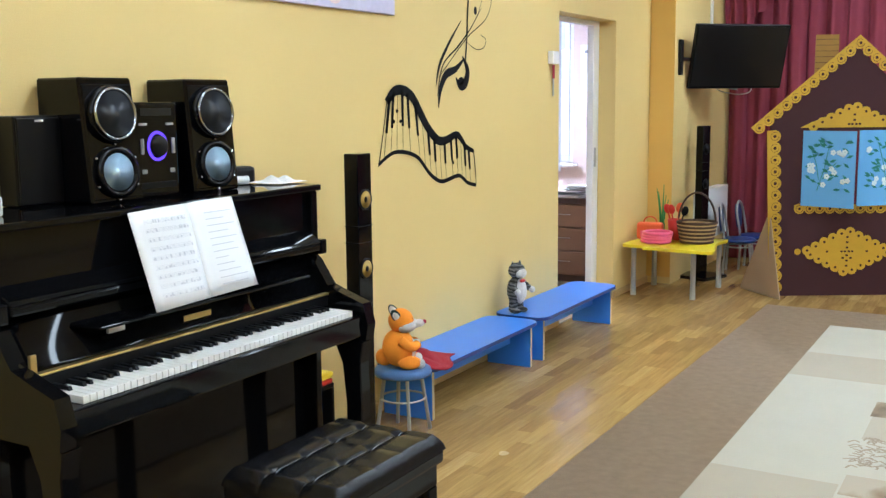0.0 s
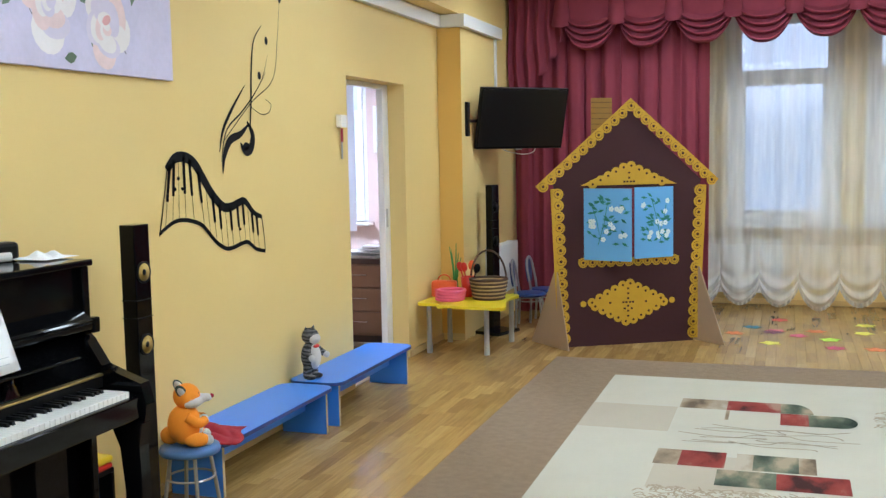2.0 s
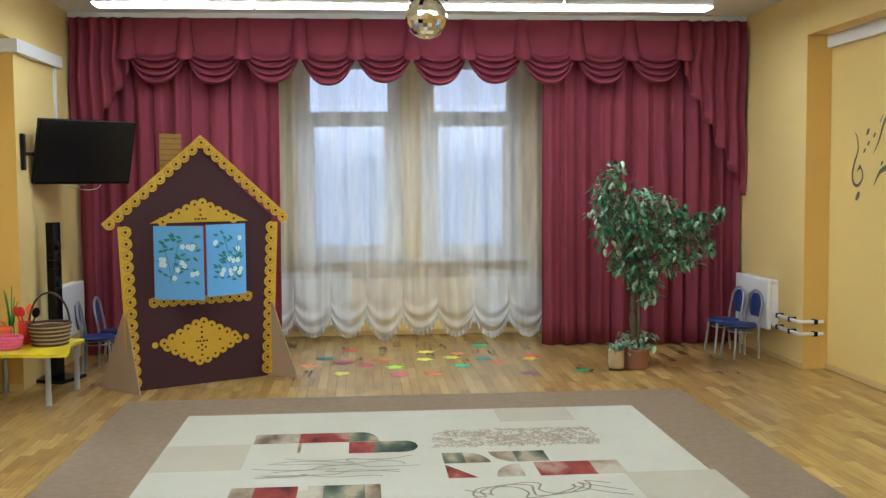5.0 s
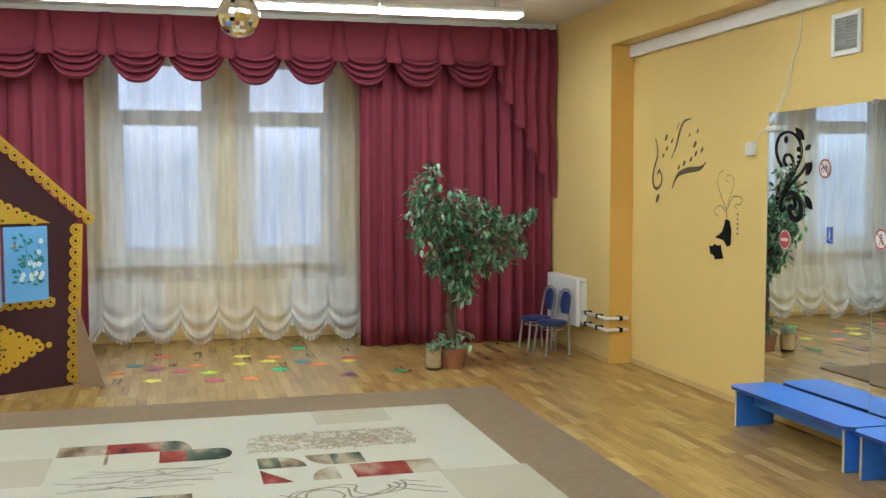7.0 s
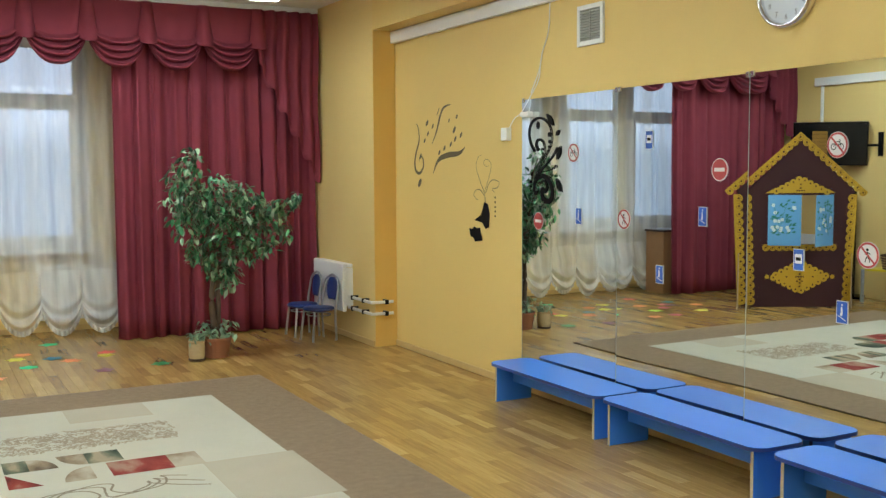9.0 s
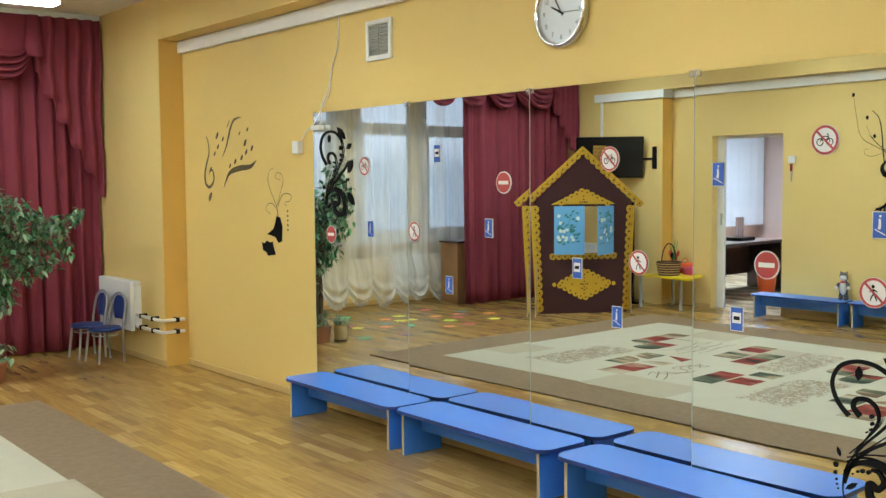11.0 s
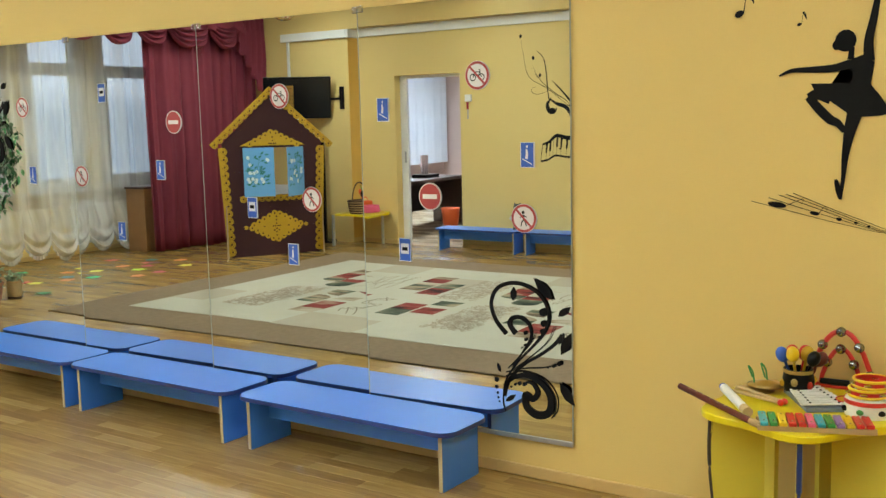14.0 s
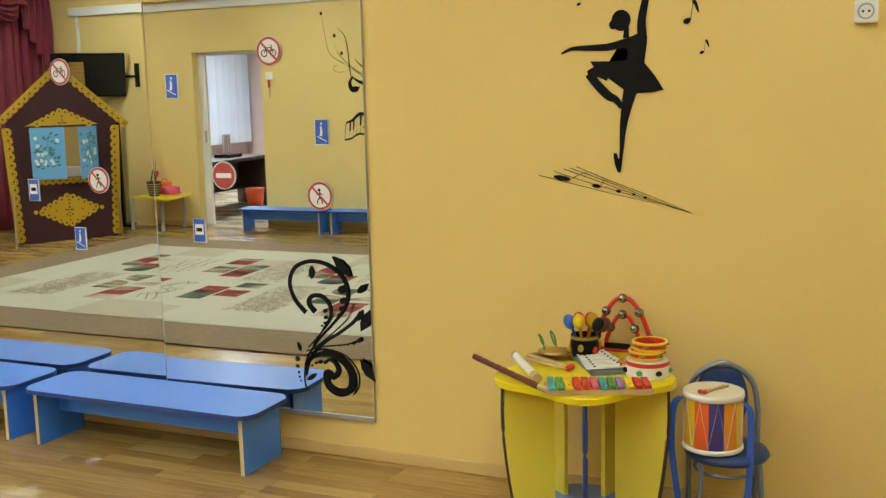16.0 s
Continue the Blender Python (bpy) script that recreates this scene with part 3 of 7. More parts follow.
solid("wall_office_east", B(OX1 - 0.012, OX1 - 0.002, DOOR_Y1 + 0.09, OY1, 0, OZ), PINK, "pale pink office wall", kind="structure")
window("window_4", -8.998, -4.362, 0.802, 2.448, OY1 + 0.08, 2.0)
BLIND = sheer("white_blind_fabric", (0.90, 0.93, 0.98), 0.90, 3, 0.5)
blinds = thing("vertical_blind", pose(-6.68, OY1 - 0.28, 0), "white vertical slat blind before the office window", "blind")
part("headrail", B(-2.3, 2.32, -0.02, 0.02, OZ - 0.05, OZ - 0.001), WHITE, blinds)
for k in range(51):
    part("slat", B(-0.044, 0.044, -0.001, 0.001, 0.72, OZ - 0.051), BLIND, blinds, m=pose(-2.25 + k * 0.09, 0, 0, 0, 0, 42 + 7 * math.sin(k * 2.3)))
# added fill light, out of view, to brighten the office and its blind
fill_office = thing("ceiling_light", pose(-5.6, 8.6, OZ), "unseen square fill light added under the office ceiling", "ceiling light")
part("frame", B(-0.31, 0.31, -0.31, 0.31, -0.04, -0.001, 0.005), WHITE, fill_office)
part("diffuser", B(-0.28, 0.28, -0.28, 0.28, -0.045, -0.041), glow("office_fill_glow", (0.90, 1.0, 1.12), 300.0), fill_office)
desk = thing("office_desk", pose(-3.0, 7.64, 0), "brown office desk with three drawers and a dark top", "desk")
part("body", B(-0.62, 0.10, 0.02, 0.60, 0.06, 0.655), DESK, desk)
part("plinth", B(-0.60, 0.08, 0.04, 0.58, 0.0, 0.06), DESK_D, desk)
part("top", B(-2.35, 0.12, -0.02, 0.66, 0.656, 0.70, 0.004), DESK_D, desk, "dark wood top")
part("side_panel", B(-2.33, -2.29, 0.0, 0.60, 0, 0.655), DESK_D, desk)
part("back_panel", B(-2.288, -0.63, 0.56, 0.60, 0.2, 0.655), DESK_D, desk)
for k in range(3):
    d = part("drawer", B(-0.61, 0.09, 0.0, 0.019, 0.075 + k * 0.193, 0.258 + k * 0.193, 0.004), DESK, desk)
    part("handle", tube(bmesh.new(), spline([(-0.32, 0.0, 0.18 + k * 0.193), (-0.31, -0.022, 0.18 + k * 0.193), (-0.21, -0.022, 0.18 + k * 0.193), (-0.20, 0.0, 0.18 + k * 0.193)], 4), 0.005), CHROME, d, "chrome handle")
stack = thing("paper_stack", pose(-3.2, 7.85, 0.70), "untidy stack of white papers on the desk", "papers")
rr = random.Random(4)
for k in range(9):
    part("sheet", B(-0.15, 0.15, -0.105, 0.105, k * 0.011, k * 0.011 + 0.009), PAPER, stack, m=pose(rr.uniform(-.12, .12), rr.uniform(-.1, .1), 0, 0, 0, rr.uniform(-25, 25)))
tray = thing("desk_tray", pose(-4.62, 7.95, 0.70), "black plastic desk tray", "tray")
part("tray", B(-0.2, 0.2, -0.14, 0.14, 0, 0.05, 0.01), BLACK_PL, tray)
tubes = thing("steel_file_rack", pose(-4.72, 7.98, 0.751), "bright steel upright rack on the desk tray", "rack")
for k in range(4):
    part("upright", lathe(bmesh.new(), [(0.02, 0), (0.02, 0.27)], 10, Matrix.Translation((k * 0.055, 0, 0))), CHROME, tubes)
part("shelf", B(-0.02, 0.19, -0.02, 0.02, 0.12, 0.13), CHROME, tubes)
bucket = thing("waste_bin", pose(-4.4, 7.36, 0), "orange plastic waste bin under the desk", "bin")
part("bin", lathe(bmesh.new(), [(0.11, 0), (0.15, 0.30), (0.14, 0.30), (0.10, 0.02)], 18), ORANGE_PL, bucket, smooth=True)
notice = thing("paper_notice", pose(-4.18, OY1 - 0.001, 1.82, 0, 0, 0), "white paper notice pinned to the pink wall", "notice")
part("sheet", B(-0.10, 0.11, -0.004, 0, -0.25, 0.26), PAPER, notice)
part("printed_lines", B(-0.05, 0.05, -0.007, -0.0045, 0.17, 0.20), INK, notice)

# ---- curtains ----
def drape(name, x0, x1, y, z0, z1, seed, label):
    rnd = random.Random(seed)
    ph = [rnd.uniform(0, 6.28) for _ in range(4)]

    def f(u, v):
        w = (x1 - x0)
        s = u * w
        flare = 0.6 + 0.4 * (1 - v)
        dy = 0.044 * math.sin(s * 37 + ph[0] + 1.5 * math.sin(s * 4.3 + ph[1])) + 0.030 * math.sin(s * 15 + ph[2]) + 0.012 * math.sin(s * 90 + ph[3])
        dx = 0.016 * math.sin(s * 37 + ph[0] + 1.4) + 0.01 * (1 - v) * math.sin(s * 7 + ph[1])
        return (x0 + s + dx, y + dy * flare + 0.012 * math.sin(4 * v + s * 3), z0 + (z1 - z0) * v)
    ob = solid(name, sheet(bmesh.new(), int((x1 - x0) * 170), 14, f), MAROON, label, "curtain", group="maroon curtains", smooth=True)
    sm = ob.modifiers.new("thickness", "SOLIDIFY")
    sm.thickness = 0.004
    return ob


drape("curtain", XPL + 0.02, -0.63, 9.52, 0.015, 2.99, 3, "dark red velour curtain hanging in folds to the floor")
drape("curtain", 1.83, XPR - 0.02, 9.52, 0.015, 2.99, 8, "dark red velour curtain hanging in folds to the floor")
rail = thing("curtain_rail", pose(0, 0, 0), "white ceiling curtain rail", "curtain rail")
part("rail", B(XPL + 0.005, XPR - 0.005, 9.40, 9.62, ZC - 0.05, ZC - 0.002, 0.004), WHITE, rail)
part("rail", B(XPL + 0.005, XPR - 0.005, 10.10, 10.16, ZC - 0.05, ZC - 0.002, 0.004), WHITE, rail)

valance = thing("valance", pose(0, 9.40, 0), "dark red swagged pelmet with folded scallops", "valance")
ZV = 3.045
SW = 0.505
for k in range(10):
    xc = -0.16 + SW * (k - 3)
    wob = 0.012 * math.sin(k * 2.7)

    def swag(u, v):
        s = 2 * u - 1
        sag = 1 - abs(s) ** 2.5
        half = 0.232 + 0.008 * math.sin(v * 3)
        if v < 0.34:
            q = v / 0.34
            z = ZV - (0.25 + 0.085 * sag) * q
            y = -0.030 - 0.050 * sag * math.sin(q * 1.75) - 0.006 * math.sin(9 * s + 3 * q) * q
        else:
            q = (v - 0.34) / 0.66
            z = ZV - 0.25 - 0.085 * sag - (0.125 + (0.125 + wob) * sag) * q
            lap = (q * 4.0) % 1.0
            y = -0.030 - 0.049 * sag - (0.022 + 0.070 * sag) * ((lap / 0.78) ** 1.1 if lap < 0.78 else max(0.0, (1 - lap) / 0.22) ** 0.6) + 0.02 * q
        return (xc + s * half, y, z)
    ob = part("swag", sheet(bmesh.new(), 18, 88, swag), MAROON, valance, smooth=True)
    ob.modifiers.new("thickness", "SOLIDIFY").thickness = 0.004
for k in range(11):
    xc = -0.16 + SW * (k - 3.5)

    def tab(u, v):
        a = (u - 0.5) * 2
        half = 0.046 + 0.044 * v ** 1.3
        lift = (0.020 + 0.085 * v ** 1.5) * (1 - abs(a) ** 2.2)
        return (xc + half * a, -0.048 - lift - 0.02 * v, ZV - (0.385 - 0.03 * abs(a) ** 2) * v)
    ob = part("tab", sheet(bmesh.new(), 14, 12, tab), MAROON, valance, smooth=True)
    ob.modifiers.new("thickness", "SOLIDIFY").thickness = 0.004
for side, xa, xe in ((-1, -0.16 - 3.5 * SW, XPL + 0.03), (1, -0.16 + 6.5 * SW, XPR - 0.03)):
    reach = abs(xe - xa)

    def jabot(u, v):
        s = u * reach
        step = u * 5 - 0.16 * math.sin(u * 5 * math.tau)
        drop = 0.40 + (0.10 + (1.12 if side > 0 else 0.75) * step / 5)
        return (xa + side * s + 0.01 * math.sin(v * 9), -0.04 - 0.034 * math.sin(u * 5 * math.tau + 0.5), ZV - drop * v)
    ob = part("jabot", sheet(bmesh.new(), 56, 16, jabot), MAROON, valance, "cascading side tail", smooth=True)
    ob.modifiers.new("thickness", "SOLIDIFY").thickness = 0.004

tulle = thing("sheer_curtain", pose(0, 10.12, 0), "white sheer curtain with a gathered scalloped hem", "sheer curtain")
TX0, TX1 = -1.98, 1.95


def veil(u, v):
    s = u * (TX1 - TX0)
    return (TX0 + s, 0.035 * math.sin(s * 21 + 1.3 * math.sin(s * 3.1)) + 0.014 * math.sin(s * 47), 0.62 + 2.42 * v)


ob = part("veil", sheet(bmesh.new(), 420, 3, veil), TULLE, tulle, smooth=True)
ns_ = 11
SC = (TX1 - TX0) / ns_
for k in range(ns_):
    xa = TX0 + k * SC
    low = 0.045 + 0.02 * math.sin(k * 1.9)

    def puff(u, v):
        s = 2 * u - 1
        sag = max(0.0, 1 - s * s) ** 0.75
        top = 0.622
        bot = 0.27 - (0.27 - low) * sag + 0.02 * math.sin(k * 3.1)
        z = top + (bot - top) * v
        fold = v ** 1.6 * math.sin(v * v * 17 + 0.6 * k)
        gather = veil((xa - TX0 + SC * u) / (TX1 - TX0), 0)[1] * (1 - v)
        return (xa + SC * (0.5 + 0.5 * s * (1 + 0.05 * v)), gather - 0.085 * sag * math.sin(v * math.pi * 0.8) + 0.045 * fold * (0.15 + 0.85 * sag), z)
    part("gathered_hem", sheet(bmesh.new(), 36, 46, puff), TULLE_LOW, tulle, smooth=True)

    def frill(u, v):
        x, y, z = puff(u, 1.0)
        return (x, y - 0.012 - 0.012 * math.sin(u * 60) * v, z + 0.028 - 0.05 * v)
    part("hem_frill", sheet(bmesh.new(), 60, 3, frill), TULLE_LOW, tulle, smooth=True)

# ---- ceiling lights and mirror ball ----
first = None
# rows after the first are unseen copies added to light the room
for yl in ROWS_OF_LAMPS:
    for k in range(4):
        m = pose(-1.305 + 1.215 * k, yl, ZC)
        if first is None:
            first = thing("ceiling_light", m, "long white fluorescent ceiling light, switched on", "ceiling light", group="fluorescent ceiling lights")
            part("housing", B(-0.60, 0.60, -0.10, 0.10, -0.135, -0.095, 0.008), WHITE, first)
            for x in (-0.4, 0.4):
                part("hanger", B(x - 0.02, x + 0.02, -0.02, 0.02, -0.0945, -0.001), WHITE, first)
            for y in (-0.097, 0.097):
                part("side_rail", B(-0.60, 0.60, y - 0.003, y + 0.003, -0.146, -0.1355), WHITE, first)
            part("diffuser", B(-0.597, 0.597, -0.093, 0.093, -0.160, -0.136), LAMP, first, "glowing white diffuser")
        else:
            copy_thing(first, m)
mb = thing("mirror_ball", pose(0.53, 6.33, 2.57), "small mirror ball hanging from the ceiling", "mirror ball")
b2 = bmesh.new()
bmesh.ops.create_uvsphere(b2, u_segments=26, v_segments=16, radius=0.128)
bmesh.ops.split_edges(b2, edges=b2.edges[:])
part("mirror_skin", b2, BALL_M, mb, "silver mirror facets")
part("core", ball(0, 0, 0, 0.125, u=20, v=14), BLACK_PL, mb)
part("motor", lathe(bmesh.new(), [(0.045, 0.13), (0.05, 0.14), (0.05, 0.2), (0.012, 0.22), (0.012, ZC - 2.57 - 0.01), (0.06, ZC - 2.57 - 0.009), (0.06, ZC - 2.57 - 0.001)], 16), BLACK_PL, mb)
for k in range(3):
    a = k * 2.1
    part("spot_lamp", tube(bmesh.new(), [(0.05 * math.cos(a), 0.05 * math.sin(a), 0.17), (0.14 * math.cos(a), 0.14 * math.sin(a), 0.12)], 0.026, 10), BLACK_PL, mb)

# ---- carpet ----
rug = thing("carpet", pose(0, 0, 0), "cream carpet with brown border and red and green motifs", "carpet")
part("border", B(-1.57, 2.48, 1.30, 7.42, 0.001, 0.011, 0.003), RUG_BROWN, rug, "plain brown border")
part("field", B(-1.05, 1.97, 1.83, 6.89, 0.011, 0.0135), RUG_CREAM, rug, "cream field")


def flat(bm, pts, z):
    if isinstance(bm, tuple):
        return part(bm[0], flat(bmesh.new(), pts, z), bm[1], rug)
    f = bm.faces.new([bm.verts.new((x, y, z)) for x, y in pts])
    bmesh.ops.triangulate(bm, faces=[f])
    return bm


def rect(bm, x0, x1, y0, y1, z=0.0152):
    return flat(bm, [(x0, y0), (x1, y0), (x1, y1), (x0, y1)], z)


def arc(bm, xc, yc, r, a0, a1, z=0.0152, ry=None):
    ry = ry or r
    return flat(bm, [(xc, yc)] + [(xc + r * math.cos(radians(a0 + (a1 - a0) * k / 10)), yc + ry * math.sin(radians(a0 + (a1 - a0) * k / 10))) for k in range(11)], z)


def wiggle(bm, pts, w, z):
    p = spline(pts, 7)
    last = None
    for i, (x, y) in enumerate(p):
        a, c = p[max(i - 1, 0)], p[min(i + 1, len(p) - 1)]
        d = Vector((c[0] - a[0], c[1] - a[1])).normalized() * w / 2
        row = [bm.verts.new((x - d.y, y + d.x, z)), bm.verts.new((x + d.y, y - d.x, z))]
        if last:
            bm.faces.new((last[0], last[1], row[1], row[0]))
        last = row


fleck, line = bmesh.new(), bmesh.new()
red, green, tan, pale = ("red_block", RED), ("green_block", GREEN), ("tan_block", TAN), ("pale_panel", CREAM_B)
rr = random.Random(11)
for x0, y0, y1 in ((-1.05, 5.55, 6.1), (-0.55, 4.6, 5.15), (1.5, 4.5, 5.3), (-1.05, 3.3, 4.0), (0.5, 2.4, 3.1), (1.0, 6.5, 6.89)):
    rect(pale, x0, x0 + 0.5, y0, y1, 0.0143)
for n0, y in ((0, 6.32), (1, 4.12)):
    # motif of the western column
    rect(tan, -0.54, -0.27, y - 0.23, y)
    rect(red, -0.27, 0.03, y - 0.23, y)
    rect(green, 0.03, 0.10, y - 0.23, y)
    arc(green, 0.10, y - 0.23, 0.11, 0, 90, ry=0.23)
    rect(tan, -0.27, -0.25, y - 0.45, y - 0.235)
    rect(red, 0.03, 0.18, y - 0.49, y - 0.235)
    rect(green, 0.18, 0.36, y - 0.49, y - 0.235)
    arc(green, 0.36, y - 0.36, 0.075, -90, 90, ry=0.125)
    for k in range(7):
        yy = y - 0.60 - 0.055 * k
        wiggle(line, [(-0.5 + rr.uniform(0, .2) + 0.13 * j, yy + rr.uniform(-0.045, 0.045)) for j in range(rr.choice((6, 7)))], 0.009, 0.0152 + 0.0002 * k)
    rect(tan, -0.56, -0.44, y - 1.36, y - 1.10)
    rect(red, -0.44, -0.22, y - 1.36, y - 1.10)
    rect(tan, -0.17, -0.09, y - 1.36, y - 1.10)
    rect(green, -0.09, 0.12, y - 1.36, y - 1.10)
    rect(tan, 0.12, 0.20, y - 1.36, y - 1.10)
    rect(green, -0.25, 0.02, y - 1.62, y - 1.38)
    rect(red, 0.02, 0.34, y - 1.62, y - 1.38)
    for j in range(420):
        xx, yy = rr.uniform(-0.55, 0.45), rr.uniform(y - 2.1, y - 1.7)
        a = rr.uniform(0, 3)
        wiggle(fleck, [(xx, yy), (xx + 0.03 * math.cos(a), yy + 0.03 * math.sin(a)), (xx + 0.05 * math.cos(a + 1), yy + 0.05 * math.sin(a + 1))], 0.009, 0.0140 + 0.000004 * j)
    # motif of the eastern column
    for j in range(460):
        xx, yy = rr.uniform(0.56, 1.52), rr.uniform(y - 0.44, y - 0.03)
        a = rr.uniform(0, 3)
        wiggle(fleck, [(xx, yy), (xx + 0.03 * math.cos(a), yy + 0.03 * math.sin(a)), (xx + 0.05 * math.cos(a + 1), yy + 0.05 * math.sin(a + 1))], 0.009, 0.0140 + 0.000004 * j)
    rect(green, 0.56, 0.68, y - 0.76, y - 0.54)
    arc(tan, 0.68, y - 0.76, 0.14, 0, 90, ry=0.22)
    arc(tan, 0.97, y - 0.54, 0.14, 180, 270, ry=0.22)
    rect(green, 0.97, 1.15, y - 0.76, y - 0.54)
    flat(red, [(0.56, y - 1.04), (0.72, y - 1.04), (0.56, y - 0.78)], 0.0152)
    arc(tan, 0.97, y - 1.04, 0.15, 90, 180, ry=0.24)
    rect(red, 1.05, 1.36, y - 1.04, y - 0.78)
    rect(tan, 1.36, 1.52, y - 1.04, y - 0.78)
    for k in range(3):
        wiggle(line, [(0.62 + 0.07 * j + 0.06 * math.sin(j * 1.7 + k), y - 1.25 - 0.1 * math.sin(j * 1.1 + k) - 0.03 * k) for j in range(12)], 0.012, 0.0152 + 0.0002 * k)
    for c, (a, d) in ((red, (0.75, 1.0)), (green, (1.0, 1.25))):
        rect(c, a, d, y - 1.80, y - 1.56)
    rect(green, 0.55, 0.75, y - 2.06, y - 1.82)
    rect(red, 0.85, 1.1, y - 2.06, y - 1.82)
tagged(part("fleck_pattern", fleck, FLECK, rug, "tan woven flecks"), kind="stuff")
tagged(part("line_pattern", line, LINE, rug, "thin grey woven wavy lines"), kind="stuff")

# ---- mirrors ----
GLASS_EDGE = mat("ground_glass_edge", (0.36, 0.40, 0.36), 0.3, var=0.2, bump=0)
PANELS = ((6.01, 4.945, 0.3, 0.0), (4.94, 3.885, 0.9, 0.0), (3.88, 2.835, 0.5, 0.004), (2.83, 1.785, 1.55, 0.019))   # edges, turn, bow
MIRROR_X = XR - 0.023


def bowed(x0, x1, w, z0, z1, bow):
    """A thin upright plate that bulges a little towards the room."""
    bm = bmesh.new()
    n = 24
    cols = []
    for k in range(n + 1):
        y = -w + 2 * w * k / n
        d = bow * y * y / 2
        cols.append([bm.verts.new(p) for p in ((x0 + d, y, z0), (x0 + d, y, z1), (x1 + d, y, z1), (x1 + d, y, z0))])
    for p, q in zip(cols, cols[1:]):
        for j in range(4):
            bm.faces.new((p[j], p[(j + 1) % 4], q[(j + 1) % 4], q[j]))
    bm.faces.new(cols[0][::-1])
    bm.faces.new(cols[-1])
    bmesh.ops.recalc_face_normals(bm, faces=bm.faces)
    return bm


for a, c, turn, bow in PANELS:
    w = (a - c) / 2
    mi = thing("wall_mirror", pose(MIRROR_X, (a + c) / 2, 0, 0, 0, turn), "tall frameless mirror panel fixed to the yellow wall", "mirror", group="wall mirrors")
    gl_ = part("glass", bowed(-0.003, 0.003, w, 0.185, 2.02, bow), MIRROR, mi)
    if bow:
        for f in gl_.data.polygons:
            f.use_smooth = abs(f.normal.x) > 0.9
        gl_.data.set_sharp_from_angle(angle=radians(30))
    for yy in (-w + 0.02, w - 0.02):
        part("clip", B(-0.008, 0.006, yy - 0.012, yy + 0.012, 2.0, 2.030, 0.003), CHROME, mi, "small chrome clip")
    for yy in (-w, w - 0.004):
        d = bow * w * w / 2
        part("ground_edge", B(-0.0036 + d, 0.0028 + d, yy, yy + 0.004, 0.189, 2.019), GLASS_EDGE, mi, "grey-green ground glass edge")
    part("bottom_rail", B(-0.008, 0.006, -w, w, 0.168, 0.188, 0.002), STEEL, mi, "thin aluminium rail")

# ---- benches ----
def bench_full(m):
    t = thing("bench", m, "low blue laminate bench with rounded corners and panel legs", "bench", group="low blue benches")
    L, D, r = 0.605, 0.165, 0.075
    seat, rim = bmesh.new(), bmesh.new()
    pts = []
    for cx, cy, a0 in ((L - r, D - r, 0), (-L + r, D - r, 90), (-L + r, -D + r, 180), (L - r, -D + r, 270)):
        pts += [(cx + r * math.cos(radians(a0 + 15 * k)), cy + r * math.sin(radians(a0 + 15 * k))) for k in range(7)]
    for bm, z0, z1, grow in ((seat, 0.2415, 0.262, 1.0), (rim, 0.2425, 0.2605, 1.004)):
        lo = [bm.verts.new((x * grow, y * (1 + (grow - 1) * 3.5), z0)) for x, y in pts]
        hi = [bm.verts.new((x * grow, y * (1 + (grow - 1) * 3.5), z1)) for x, y in pts]
        for k in range(len(pts)):
            q = (k + 1) % len(pts)
            bm.faces.new((lo[k], lo[q], hi[q], hi[k]))
        if bm is seat:
            bm.faces.new(hi)
            bm.faces.new(lo[::-1])
    part("seat", seat, BLUE, t)
    part("edging", rim, BLUE_EDGE, t, "dark blue plastic edging")
    for x in (-0.545, 0.545):
        leg = part("leg", B(x - 0.009, x + 0.009, -0.135, 0.135, 0.0, 0.2415, 0.001), BLUE, t)
        for y in (-0.1362, 0.1362):
            part("edge_strip", B(x - 0.009, x + 0.009, y - 0.001, y + 0.001, 0.002, 0.238), EDGE_WOOD if y < 0 else BLUE_EDGE, leg, "bare chipboard edge" if y < 0 else "")
    part("stretcher", B(-0.536, 0.536, -0.009, 0.009, 0.125, 0.2415, 0.001), BLUE, t)
    return t


bp = bench_full(pose(3.742, 5.27, 0.001, 0, 0, -90))
for y in (4.035, 2.76):
    copy_thing(bp, pose(3.742, y, 0.001, 0, 0, -90))
for y in (4.53, 5.79):
    copy_thing(bp, pose(-2.492, y - 0.01, 0.001, 0, 0, 90))

# ---- piano, speakers, stools ----
piano = thing("upright_piano", pose(-2.62, 2.31, 0), "glossy black upright piano against the yellow wall", "piano")
W = 0.70
part("side_panel", B(0.0, 0.345, -W, -W + 0.035, 0.0, 1.172, 0.004), BLACK, piano)
part("side_panel", B(0.0, 0.345, W - 0.035, W, 0.0, 1.172, 0.004), BLACK, piano)
part("back", B(0.0, 0.03, -W + 0.036, W - 0.036, 0.06, 1.17), BLACK, piano)
part("lid", B(-0.01, 0.36, -W - 0.008, W + 0.008, 1.1735, 1.197, 0.006), BLACK, piano)
part("upper_panel", B(0.30, 0.322, -W + 0.037, W - 0.037, 0.985, 1.172, 0.002), BLACK, piano)
part("music_ledge", B(0.27, 0.385, -W + 0.037, W - 0.037, 0.955, 0.984, 0.008), BLACK, piano)
for s in (-1, 1):
    part("ledge_return", B(0.346, 0.385, s * (W - 0.018) - 0.018, s * (W - 0.018) + 0.018, 0.94, 0.995, 0.006), BLACK, piano)


def fall(u, v):
    return (0.405 - 0.085 * v - 0.010 * math.sin(v * math.pi * 0.9), -W + 0.04 + u * (2 * W - 0.08), 0.800 + 0.158 * v)


